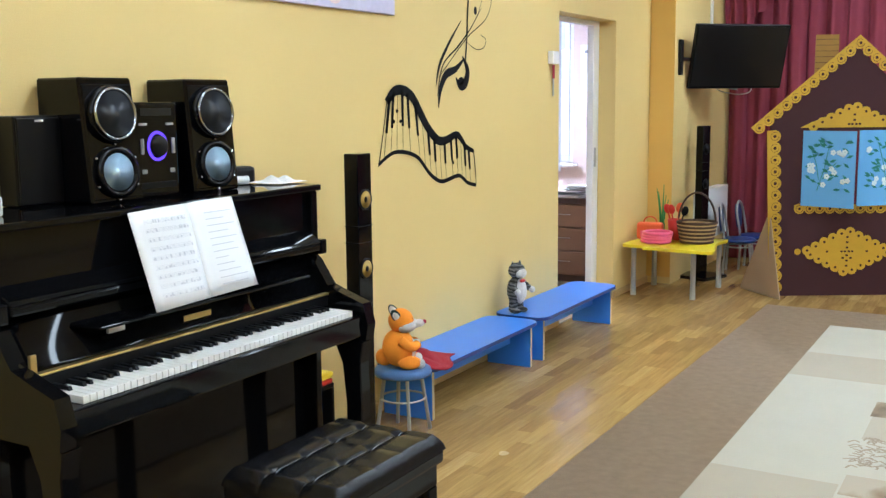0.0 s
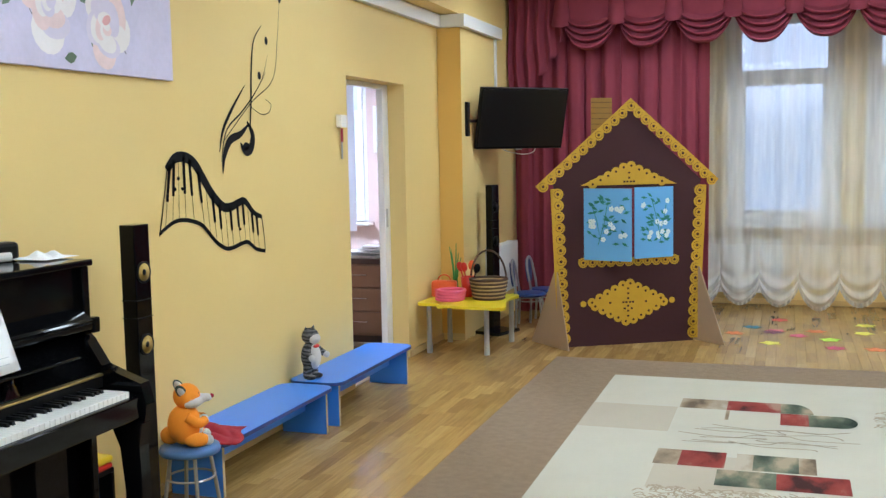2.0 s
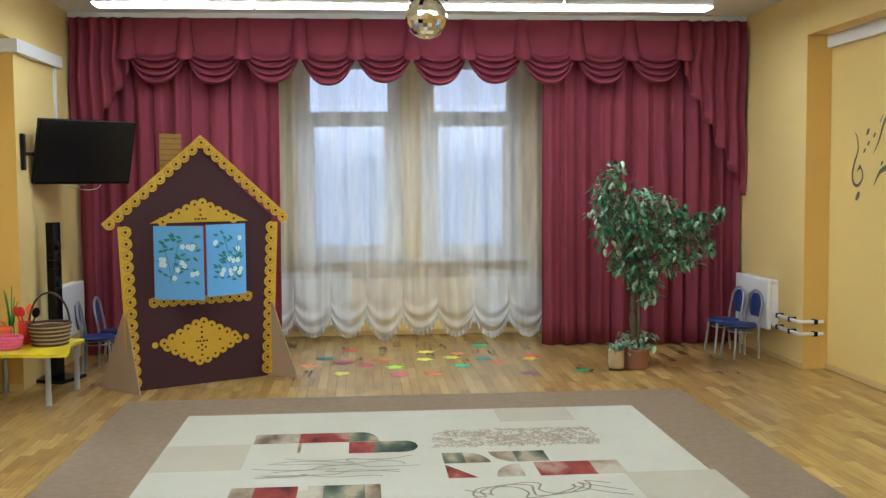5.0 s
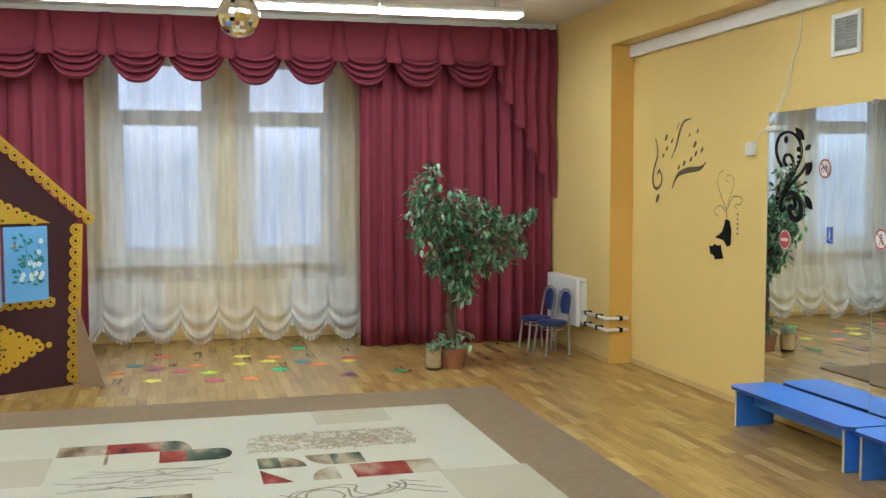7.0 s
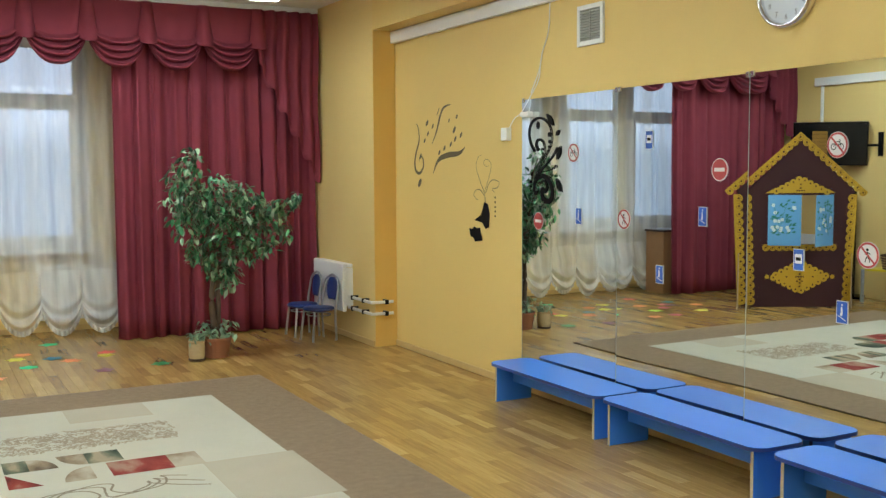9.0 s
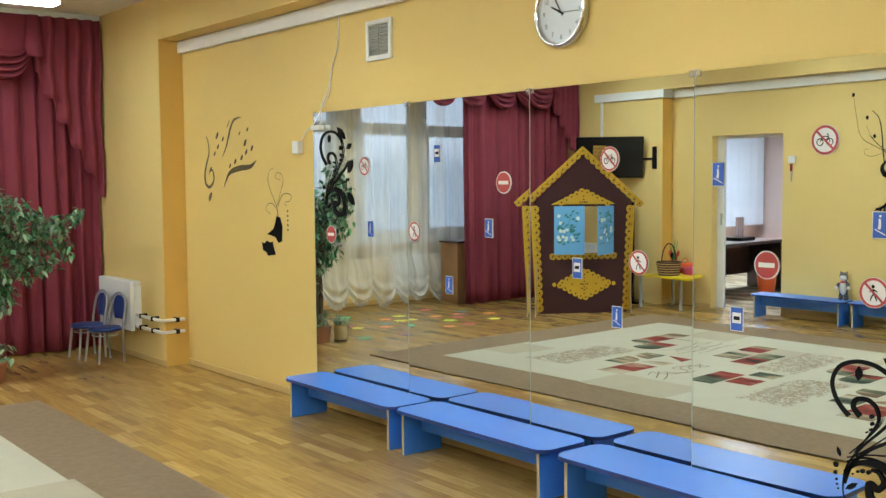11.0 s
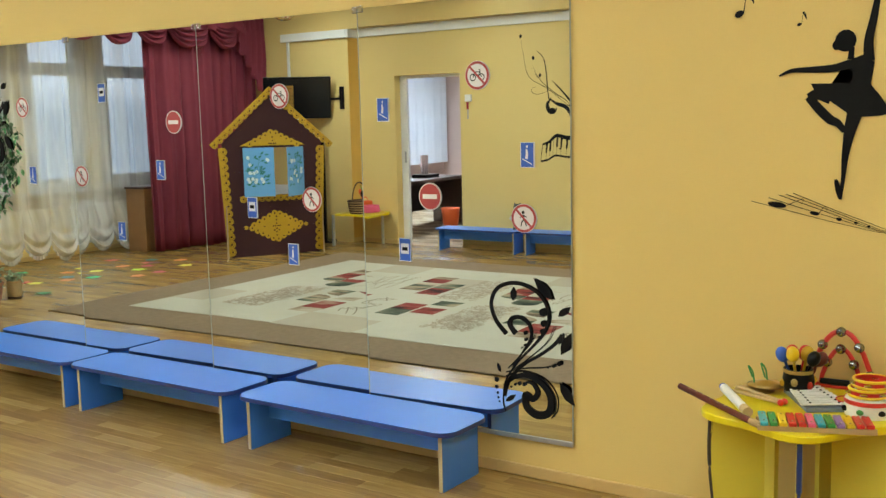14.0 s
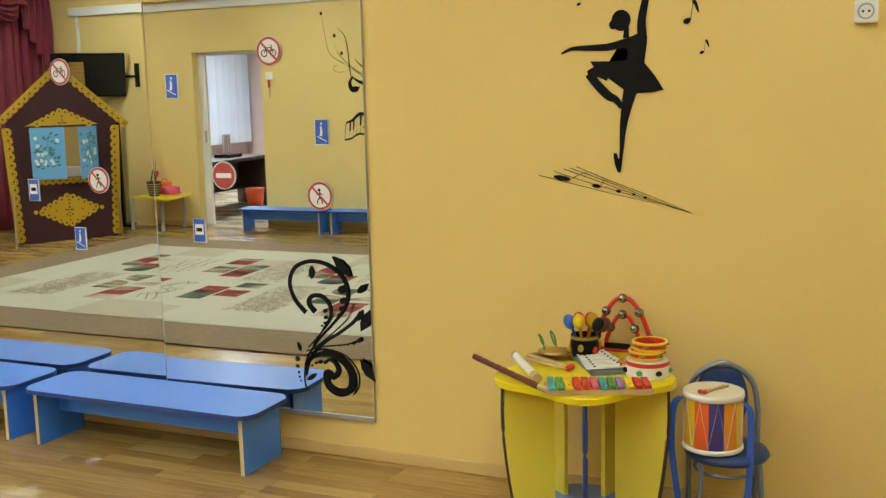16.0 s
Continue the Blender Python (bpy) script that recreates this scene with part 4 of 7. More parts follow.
fb = part("fallboard", sheet(bmesh.new(), 2, 14, fall), BLACK, piano, smooth=True)
fb.modifiers.new("thickness", "SOLIDIFY").thickness = 0.012
part("top_band", prism(bmesh.new(), [(0.323, 0.985), (0.388, 0.9845), (0.380, 0.995), (0.323, 1.030)], 2 * W - 0.076, Matrix.Translation((0, -W + 0.038, 0)), 0.003), BLACK, piano)
part("side_hinge", B(0.425, 0.437, -W + 0.048, -W + 0.068, 0.80, 0.86, 0.002), GOLD, piano, "brass side hinge")
part("music_rest", B(0.36, 0.485, -0.46, 0.46, 0.893, 0.903, 0.003), BLACK, fb)
part("hinge_strip", B(0.398, 0.424, -W + 0.04, W - 0.04, 0.795, 0.803, 0.002), GOLD, piano, "long brass hinge strip")
part("maker_mark", B(0.3935, 0.3955, -0.06, 0.06, 0.830, 0.848), GOLD, fb, "worn gold maker's mark")
part("tag", B(0.40, 0.412, -0.37, -0.31, 0.858, 0.874, 0.002), IVORY, fb, "small cream tag")
part("key_slip", B(0.30, 0.42, -W + 0.04, W - 0.04, 0.755, 0.794), BLACK_PL, piano)
part("felt", B(0.36, 0.405, 0.55, 0.66, 0.795, 0.8), RED_CLOTH, piano, "dark red felt strip")
part("keybed", B(0.20, 0.575, -W + 0.037, W - 0.037, 0.655, 0.733, 0.006), BLACK, piano)
for s in (-1, 1):
    arm = prism(bmesh.new(), [(0.30, 0.64), (0.585, 0.64), (0.595, 0.70), (0.575, 0.775), (0.50, 0.80), (0.42, 0.83), (0.36, 0.92), (0.30, 0.97)], 0.05, Matrix.Translation((0, s * (W - 0.026) - 0.025, 0)))
    part("arm", arm, BLACK, piano)
    part("leg", prism(bmesh.new(), [(0.50, 0.06), (0.56, 0.06), (0.575, 0.40), (0.57, 0.56), (0.585, 0.64), (0.45, 0.64), (0.49, 0.55), (0.505, 0.40)], 0.06, Matrix.Translation((0, s * (W - 0.04) - 0.03, 0)), 0.004), BLACK, piano)
    part("toe_block", B(0.30, 0.60, s * (W - 0.04) - 0.035, s * (W - 0.04) + 0.035, 0.0, 0.06, 0.008), BLACK, piano)
part("lower_panel", B(0.27, 0.29, -W + 0.037, W - 0.037, 0.10, 0.654, 0.003), BLACK, piano)
part("bottom_board", B(0.10, 0.31, -W + 0.037, W - 0.037, 0.0, 0.098, 0.003), BLACK, piano)
for y in (-0.07, 0.03, 0.13):
    part("pedal", prism(bmesh.new(), [(0.30, 0.05), (0.42, 0.04), (0.43, 0.05), (0.30, 0.065)], 0.035, Matrix.Translation((0, y, 0)), 0.003), GOLD, piano, "brass pedal")
KW = 1.205 / 52
key_me = bpy.data.meshes.new("white_key")
bm = B(0, 0.172, 0.0006, KW - 0.0006, 0, 0.022, 0.0015, seg=1)
bm.to_mesh(key_me)
bm.free()
key_me.materials.append(IVORY)
blk_me = bpy.data.meshes.new("black_key")
bm = prism(bmesh.new(), [(0, 0), (0.10, 0), (0.095, 0.011), (0.0, 0.013)], 0.012, bevel=0.001)
bm.to_mesh(blk_me)
bm.free()
blk_me.materials.append(BLACK_PL)
for k in range(52):
    ob = new("white_key", key_me)
    ob.parent = piano
    ob.matrix_basis = pose(0.385, -0.595 + k * KW, 0.7335)
    if (k % 7) in (0, 2, 3, 5, 6) and k < 51:
        ob = new("black_key", blk_me)
        ob.parent = piano
        ob.matrix_basis = pose(0.387, -0.595 + (k + 1) * KW - 0.006, 0.7558)

score = thing("sheet_music", pose(-2.150, 2.29, 0.906, 0, -17, 0), "open music book leaning on the piano", "sheet music")
for s, ln in ((-1, 9), (1, 12)):
    pg = part("page", sheet(bmesh.new(), 8, 6, lambda u, v: (0.012 * math.sin(u * 3.1) * (1 if s > 0 else 0.8) - 0.012 * v * u, s * u * 0.225 + 0.0, 0.30 * v + 0.006 * u * s)), PAPER, score, smooth=True)
    pg.modifiers.new("thickness", "SOLIDIFY").thickness = 0.003
    ink = bmesh.new()
    rq = random.Random(s + 5)
    for k in range(ln):
        z = 0.03 + 0.25 * k / ln
        if s < 0:
            for j in range(4):
                box(ink, 0.0165, 0.0172, -0.20, -0.03, z + j * 0.0035, z + j * 0.0035 + 0.0007)
            for j in range(9):
                yy = rq.uniform(-0.2, -0.03)
                box(ink, 0.0165, 0.0173, yy, yy + 0.004, z, z + rq.uniform(0.004, 0.012))
        else:
            box(ink, 0.0165, 0.0172, 0.05, 0.05 + rq.uniform(0.06, 0.14), z, z + 0.0025)
    part("printed_lines", ink, INK_P, pg, "rows of grey print")


RING_M = mat("dark_chrome", (0.34, 0.36, 0.40), 0.16, metal=1.0, var=0.1, bump=0)
HORN_M = mat("satin_black_horn", (0.012, 0.013, 0.015), 0.35, var=0.1, bump=0, spec=0.4)


def rbox_speaker(m, label):
    t = thing("loudspeaker", m, label, "loudspeaker", group="hi-fi loudspeakers")
    part("cabinet", prism(bmesh.new(), [(-0.225, 0), (0.0, 0), (-0.035, 0.38), (-0.225, 0.38)], 0.205, Matrix.Translation((0, -0.1025, 0)), 0.006), BLACK, t)
    tilt = pose(-0.010, 0, 0, 0, -5.3, 0)
    fr = part("front_baffle", prism(bmesh.new(), [(-0.01, 0.004), (0.012, 0.01), (0.016, 0.36), (-0.01, 0.372)], 0.195, tilt @ Matrix.Translation((0, -0.0975, 0)), 0.004), BLACK, t)
    turn = tilt @ pose(0.016, 0, 0.268, 0, 90, 0)
    part("horn_collar", lathe(bmesh.new(), [(0.090, -0.006), (0.088, 0.010), (0.081, 0.022), (0.079, 0.010)], 36, turn, ring=True), BLACK, fr, smooth=True)
    part("horn_ring", lathe(bmesh.new(), [(0.080, 0.016), (0.081, 0.026), (0.077, 0.031), (0.072, 0.027), (0.069, 0.018)], 36, turn, ring=True), RING_M, fr, "dark chrome ring", smooth=True)
    part("horn", lathe(bmesh.new(), [(0.070, 0.025), (0.062, 0.012), (0.048, 0.004), (0.03, 0.0005), (0.001, 0.0)], 30, turn), HORN_M, fr, smooth=True)
    for q in range(6):
        part("screw", ball(0, 0.086 * math.cos(q * 1.047 + 0.5), 0.086 * math.sin(q * 1.047 + 0.5), 0.005, u=8, v=6), CHROME, fr, "small chrome screw", m=tilt @ pose(0.018, 0, 0.092))
    turn = tilt @ pose(0.016, 0, 0.092, 0, 90, 0)
    part("woofer_ring", lathe(bmesh.new(), [(0.078, -0.004), (0.079, 0.012), (0.066, 0.014), (0.058, 0.004)], 36, turn, ring=True), BLACK, fr, smooth=True)
    part("woofer_cone", lathe(bmesh.new(), [(0.058, 0.008), (0.046, 0.002), (0.02, -0.004), (0.016, 0.002), (0.001, 0.006)], 30, turn), CONE_B, fr, "pale blue shining cone", smooth=True)
    return t


sp1 = rbox_speaker(pose(-2.418, 2.195, 1.198, 0, 0, -1), "glossy black loudspeaker with chrome ring on the piano")
copy_thing(sp1, pose(-2.412, 2.630, 1.198, 0, 0, -4))
deck = thing("hifi_unit", pose(-2.43, 2.375, 1.198, 0, 0, -6), "black hi-fi unit with a violet lit ring", "stereo")
part("case", B(-0.22, 0.0, -0.085, 0.085, 0.0, 0.305, 0.008), BLACK, deck)
part("dial", lathe(bmesh.new(), [(0.032, 0), (0.034, 0.012), (0.03, 0.016), (0.001, 0.016)], 28, pose(0.001, 0, 0.165, 0, 90, 0)), BLACK_PL, deck, smooth=True)
part("light_ring", lathe(bmesh.new(), [(0.044, 0), (0.043, 0.004), (0.036, 0.004), (0.0355, 0)], 28, pose(0.001, 0, 0.165, 0, 90, 0) @ Matrix.Diagonal((1.1, 0.9, 1, 1)), ring=True), VIOLET, deck, "glowing violet ring")
for y, z, w, h in ((-0.055, 0.235, 0.03, 0.008), (0.05, 0.235, 0.03, 0.008), (-0.06, 0.165, 0.012, 0.05), (0.062, 0.165, 0.012, 0.05), (-0.055, 0.085, 0.018, 0.014), (0.055, 0.085, 0.018, 0.014)):
    part("button", B(0.0, 0.006, y - w / 2, y + w / 2, z - h / 2, z + h / 2, 0.002), STEEL, deck, "grey button")
part("slot", B(0.0, 0.004, -0.07, 0.07, 0.03, 0.05, 0.001), BLACK_PL, deck)
part("display", B(0.0, 0.003, -0.06, 0.06, 0.262, 0.285, 0.001), SCREEN, deck)
sub = thing("loudspeaker", pose(-2.555, 2.02, 1.198, 0, 0, -4), "plain matt black box loudspeaker on the piano", "loudspeaker")
part("cabinet", B(-0.092, 0.0, -0.078, 0.078, 0, 0.268, 0.006), BLACK_PL, sub)
part("grille", B(0.001, 0.010, -0.073, 0.073, 0.006, 0.262, 0.004), BLACK_PL, sub)
part("badge", B(0.0105, 0.012, -0.014, 0.014, 0.250, 0.256), WHITE, sub)
box_w = thing("small_box", pose(-2.46, 1.72, 1.198), "small white plastic box on the piano", "box")
part("case", B(-0.07, 0.05, -0.06, 0.06, 0, 0.055, 0.006), WHITE, box_w)
mic = thing("microphone", pose(-2.50, 2.86, 1.215, 0, 0, 65), "pale wooden-handled microphone lying on the piano", "microphone")
part("handle", tube(bmesh.new(), [(-0.09, 0, 0.0), (0.02, 0, 0.0)], 0.016, 12), WHITE, mic)
part("head", ball(-0.105, 0, 0.003, 0.022, 0.022, 0.022), WOOD_L, mic, "tan rounded end", smooth=True)
bag = thing("plastic_bag", pose(-2.44, 2.99, 1.198), "crumpled clear plastic bag on the piano lid", "bag")
part("film", sheet(bmesh.new(), 14, 8, lambda u, v: (-0.08 + 0.16 * v, -0.09 + 0.17 * u, 0.004 + 0.03 * abs(math.sin(u * 7 + v * 5)) * math.sin(math.pi * u) * math.sin(math.pi * v))), PAPER, bag, smooth=False)
cs = thing("black_case", pose(-2.56, 2.83, 1.198, 0, 0, 80), "small black case behind the microphone", "case")
part("case", B(-0.10, 0.12, -0.035, 0.035, 0, 0.065, 0.015), BLACK_PL, cs)


def tower(m, label, base, h, cone):
    t = thing("tower_loudspeaker", m, label, "loudspeaker", group="tower loudspeakers")
    part("cabinet", B(-0.034, 0.034, -0.05, 0.05, 0.03, h, 0.004), BLACK, t)
    part("base", B(-base, base, -base, base, 0.0, 0.028, 0.006), BLACK, t)
    for z in (h - 0.19, h - 0.48):
        d = part("driver_ring", lathe(bmesh.new(), [(0.044, 0), (0.044, 0.006), (0.039, 0.006), (0.037, 0.001)], 24, pose(0.034, 0, z, 0, 90, 0), ring=True), BLACK_PL, t, smooth=True)
        part("cone", lathe(bmesh.new(), [(0.036, 0.004), (0.02, 0.001), (0.015, 0.002)], 24, pose(0.035, 0, z, 0, 90, 0)), cone, d, "yellow cone" if cone is CONE_Y else "", smooth=True)
        part("dust_cap", ball(0.037, 0, z, 0.005, 0.014, 0.014, 12, 8), BLACK_PL, d, smooth=True)
    for z in (h - 0.30, h - 0.37):
        part("joint", B(-0.0355, 0.0355, -0.0515, 0.0515, z - 0.002, z + 0.002), BLACK_PL, t)
    return t


tower(pose(-2.40, 3.455, 0.001, 0, 0, 0), "slim glossy black tower loudspeaker with yellow cones", 0.09, 1.285, CONE_Y)
tower(pose(-2.33, 8.36, 0.001, 0, 0, -20), "slim black tower loudspeaker on a square foot", 0.16, 1.27, BLACK_PL)

pb = thing("piano_bench", pose(-1.68, 2.29, 0.001), "black tufted leather piano bench", "piano bench")


def tuft(u, v):
    x, y = (u - 0.5) * 0.40, (v - 0.5) * 0.56
    e = min(u, 1 - u, v, 1 - v)
    rim = min(1, e / 0.06) ** 0.5
    row = abs(math.cos(math.pi * x / 0.133))
    col = abs(math.cos(math.pi * y / 0.14))
    pillow = min(1, row * 1.3) ** 0.55 * (0.62 + 0.38 * min(1, col * 1.4) ** 0.6)
    button = math.exp(-9 * (row * row + col * col)) if abs(x) < 0.12 else 0.0
    return (x, y, 0.447 + 0.040 * rim + 0.012 * pillow * rim - 0.008 * button)


part("cushion", sheet(bmesh.new(), 90, 124, tuft), LEATHER, pb, smooth=True)
for x in (-0.0665, 0.0665):
    part("seam", tube(bmesh.new(), [(x, -0.25 + 0.5 * k / 60, tuft((x / 0.40) + 0.5, (-0.25 + 0.5 * k / 60) / 0.56 + 0.5)[2] + 0.0008) for k in range(61)], 0.0012, 5), STEEL, pb, "pale stitched seam")
    for y in (-0.21, -0.07, 0.07, 0.21):
        part("button", ball(x, y, 0.481, 0.009, 0.009, 0.005, 10, 8), LEATHER, pb, smooth=True)
part("cushion_side", B(-0.197, 0.197, -0.277, 0.277, 0.405, 0.452, 0.012), LEATHER, pb)
part("apron", B(-0.18, 0.18, -0.26, 0.26, 0.335, 0.404, 0.004), BLACK, pb)
for x in (-0.155, 0.155):
    for y in (-0.235, 0.235):
        part("leg", B(x - 0.025, x + 0.025, y - 0.025, y + 0.025, 0, 0.334, 0.004), BLACK, pb)

stand = thing("low_shelf", pose(-2.56, 3.30, 0.001), "low dark shelf behind the piano", "shelf")
part("top", B(-0.075, 0.075, -0.07, 0.07, 0.30, 0.32, 0.003), BLACK_PL, stand)
for y in (-0.06, 0.06):
    part("side_panel", B(-0.075, 0.075, y - 0.008, y + 0.008, 0, 0.299), BLACK_PL, stand)
cl = thing("folded_cloth", pose(-2.56, 3.30, 0.321), "folded red and yellow cloth on the low shelf", "cloth")
part("red_fold", B(-0.08, 0.08, -0.06, 0.06, 0, 0.025, 0.010), RED_PL, cl)
part("yellow_fold", B(-0.075, 0.085, -0.055, 0.06, 0.026, 0.055, 0.012), YELLOW_PL, cl)

st = thing("round_stool", pose(-2.40, 3.78, 0.001), "small round stool with blue seat and steel legs", "stool")
part("seat", lathe(bmesh.new(), [(0.10, 0.265), (0.128, 0.268), (0.132, 0.28), (0.128, 0.296), (0.11, 0.303), (0.001, 0.304)], 28), BLUE_MID, st, smooth=True)
for k in range(4):
    a = radians(45 + 90 * k)
    part("leg", rod((0.085 * math.cos(a), 0.085 * math.sin(a), 0.265), (0.125 * math.cos(a), 0.125 * math.sin(a), 0.0), 0.009), STEEL, st)
part("ring", tube(bmesh.new(), [(0.102 * math.cos(k * math.tau / 24), 0.102 * math.sin(k * math.tau / 24), 0.16) for k in range(24)], 0.005, 6, True), STEEL, st)
# toys: one mesh each
fox = [(ball(-0.005, 0, 0.098, 0.082, 0.086, 0.098), FUR_O), (ball(0.035, 0.0, 0.09, 0.05, 0.055, 0.07), FUR_W), (ball(0.01, 0.0, 0.235, 0.065, 0.07, 0.062), FUR_O),
       (ball(0.028, 0.0, 0.212, 0.062, 0.074, 0.036), FUR_W), (ball(0.10, 0, 0.22, 0.03, 0.025, 0.02, bm=ball(0.075, 0, 0.218, 0.035, 0.03, 0.024)), FUR_W), (ball(0.128, 0, 0.226, 0.011), RED_CLOTH)]
ears, arms, rims = bmesh.new(), bmesh.new(), bmesh.new()
for s in (-1, 1):
    merge(ears, ball(0, 0, 0, 0.019, 0.012, 0.034), pose(-0.020, s * 0.054, 0.270, s * -18, -32, 0))
    merge(rims, ball(0, 0, 0, 0.023, 0.007, 0.040), pose(-0.020, s * 0.056, 0.271, s * -18, -32, 0))
    tube(arms, spline([(0.0, s * 0.072, 0.15), (0.05, s * 0.075, 0.115), (0.085, s * 0.03, 0.115)], 4), 0.024, 10)
    ball(0.045, s * 0.066, 0.032, 0.062, 0.034, 0.034, bm=arms)
fox += [(ears, FUR_W), (rims, FUR_G), (arms, FUR_O), (ball(-0.07, 0.03, 0.045, 0.05, 0.035, 0.045), FUR_O), (ball(0.088, 0.02, 0.112, 0.022, bm=ball(0.088, -0.02, 0.112, 0.022)), FUR_W), (ball(0.098, 0.06, 0.026, 0.026, bm=ball(0.098, -0.06, 0.026, 0.026)), FUR_W), (ball(0.06, 0.028, 0.25, 0.006, bm=ball(0.06, -0.028, 0.25, 0.006)), BLACK_PL)]
tagged(joined("toy_fox", fox, None, m=pose(-2.41, 3.77, 0.306, 0, 0, 38) @ Matrix.Scale(0.90, 4)), "orange and white plush fox sitting on the stool", "plush toy")
cat = [(ball(0, 0, 0.15, 0.06, 0.065, 0.10), FUR_S), (ball(0.033, 0, 0.15, 0.045, 0.048, 0.085), FUR_W), (ball(0.005, 0, 0.285, 0.056, 0.06, 0.055), FUR_S), (ball(0.04, 0, 0.272, 0.034, 0.048, 0.036), FUR_W)]
limbs, tips = bmesh.new(), bmesh.new()
for s in (-1, 1):
    lathe(limbs, [(0.020, 0), (0.001, 0.030)], 10, pose(0, s * 0.036, 0.325, s * -12, 0, 0) @ Matrix.Diagonal((0.5, 1, 1, 1)))
    tube(limbs, [(0.0, s * 0.03, 0.09), (0.0, s * 0.035, 0.02)], 0.03, 10)
    ball(0.02, s * 0.037, 0.018, 0.045, 0.03, 0.018, bm=limbs)
    tube(limbs, [(0.01, s * 0.06, 0.20), (0.06, s * 0.075, 0.16)], 0.02, 10)
    ball(0.075, s * 0.078, 0.155, 0.022, bm=tips)
cat += [(limbs, FUR_S), (tips, FUR_W), (ball(0.055, 0, 0.222, 0.012, 0.03, 0.012), RED_PL)]
tagged(joined("toy_cat", cat, None, m=pose(-2.545, 5.26, 0.263, 0, 0, -12) @ Matrix.Scale(0.87, 4)), "grey striped plush cat standing on the blue bench", "plush toy")
cl2 = thing("red_cloth", pose(-2.42, 4.05, 0.264, 0, 0, 20), "crumpled dark red cloth on the blue bench", "cloth")
pc = part("cloth", sheet(bmesh.new(), 26, 22, lambda u, v: (-0.13 + 0.24 * v + 0.02 * math.sin(u * 6), -0.15 + 0.30 * u + 0.02 * math.sin(v * 5), 0.004 + 0.03 * abs(math.sin(u * 5.3 + v * 2) * math.sin(v * 4.1)) * min(1, 6 * min(u, 1 - u, v, 1 - v)))), RED_CLOTH, cl2, smooth=True)
pc.modifiers.new("thickness", "SOLIDIFY").thickness = 0.004

# ---- play house ----
house = thing("play_house", pose(-1.60, 7.82, 0.001, 0, 0, 29.9), "brown painted cardboard play house with yellow lace trim", "play house")
WX0, WX1, WZa, WZb = 0.215, 0.86, 0.70, 1.245
bm = bmesh.new()
prism(bm, [(0.0, 0.0), (WX0, 0.0), (WX0, 1.56), (-0.085, 1.30), (-0.055, 1.20)], 0.02)
prism(bm, [(WX1, 0.0), (1.085, 0.0), (1.12, 1.20), (1.15, 1.30), (WX1, 1.56)], 0.02)
prism(bm, [(WX0, 0.0), (WX1, 0.0), (WX1, WZa), (WX0, WZa)], 0.02)
prism(bm, [(WX0, WZb), (WX1, WZb), (WX1, 1.56), (0.545, 1.86), (WX0, 1.56)], 0.02)
bmesh.ops.remove_doubles(bm, verts=bm.verts, dist=1e-4)
part("front_board", bm, HOUSE, house)
part("prop", prism(bmesh.new(), [(-0.16, 0.0), (0.36, 0.0), (0.03, 0.60), (-0.01, 0.60)], 0.008, pose(-0.055, 0.0, 0, 0, 0, 107)), CARD, house, "bare cardboard prop")
part("prop", prism(bmesh.new(), [(-0.30, 0.0), (0.12, 0.0), (0.02, 0.60), (-0.02, 0.60)], 0.008, pose(1.13, 0.0, 0, 0, 0, 108)), CARD, house, "bare cardboard prop")
part("chimney", B(0.24, 0.41, 0.022, 0.03, 1.60, 1.95), mat("brown_chimney_paint", (0.30, 0.16, 0.02), 0.7, var=0.2, scale=20), house, "brown chimney board")
chim = bmesh.new()
for k in range(8):
    box(chim, 0.242, 0.408, 0.0205, 0.0215, 1.62 + k * 0.042, 1.623 + k * 0.042)
part("painted_joints", chim, HOUSE, house)


def lace(name, a, c, width, r, step, side, y=-0.006):
    """A trim board from a to c (x, z) with a scalloped edge of pierced discs on one side."""
    a, c = Vector(a), Vector(c)
    d = (c - a)
    ln = d.length
    d.normalize()
    nv = Vector((-d.y, d.x)) * side
    bm, holes = bmesh.new(), bmesh.new()
    q = [a, c, c + nv * width, a + nv * width]
    prism(bm, [(p.x, p.y) for p in (q if side > 0 else q[::-1])], 0.006, Matrix.Translation((0, y, 0)))
    n = max(2, round(ln / step))
    for k in range(n):
        p = a + d * (ln * (k + 0.5) / n) + nv * width
        lathe(bm, [(r, 0), (r, 0.0065)], 14, Matrix.Translation((p.x, y - 0.0008, p.y)) @ pose(0, 0, 0, -90, 0, 0))
        rr_ = r * 0.66
        tube(holes, [(p.x + rr_ * math.cos(radians(30 * j)), y - 0.0015, p.y + rr_ * math.sin(radians(30 * j))) for j in range(2, 13)], 0.0016, 5)
        lathe(holes, [(r * 0.27, 0), (r * 0.27, 0.001)], 8, Matrix.Translation((p.x, y - 0.0022, p.y)) @ pose(0, 0, 0, -90, 0, 0))
    t = part(name, bm, YELLOW, house, "ochre yellow scalloped trim")
    tagged(part("pierced_pattern", holes, HOUSE, t), kind="stuff")
    return t


lace("eave_trim", (-0.225, 1.275), (0.553, 1.945), 0.042, 0.043, 0.083, -1, -0.010)
lace("eave_trim", (0.553, 1.945), (1.295, 1.30), 0.042, 0.043, 0.083, -1, -0.012)
lace("corner_trim", (-0.105, 1.25), (-0.05, 0.02), 0.056, 0.046, 0.088, 1)
lace("corner_trim", (1.195, 1.255), (1.135, 0.02), 0.056, 0.046, 0.088, -1)
lace("sill_trim", (0.12, 0.695), (0.96, 0.695), 0.030, 0.040, 0.078, -1)


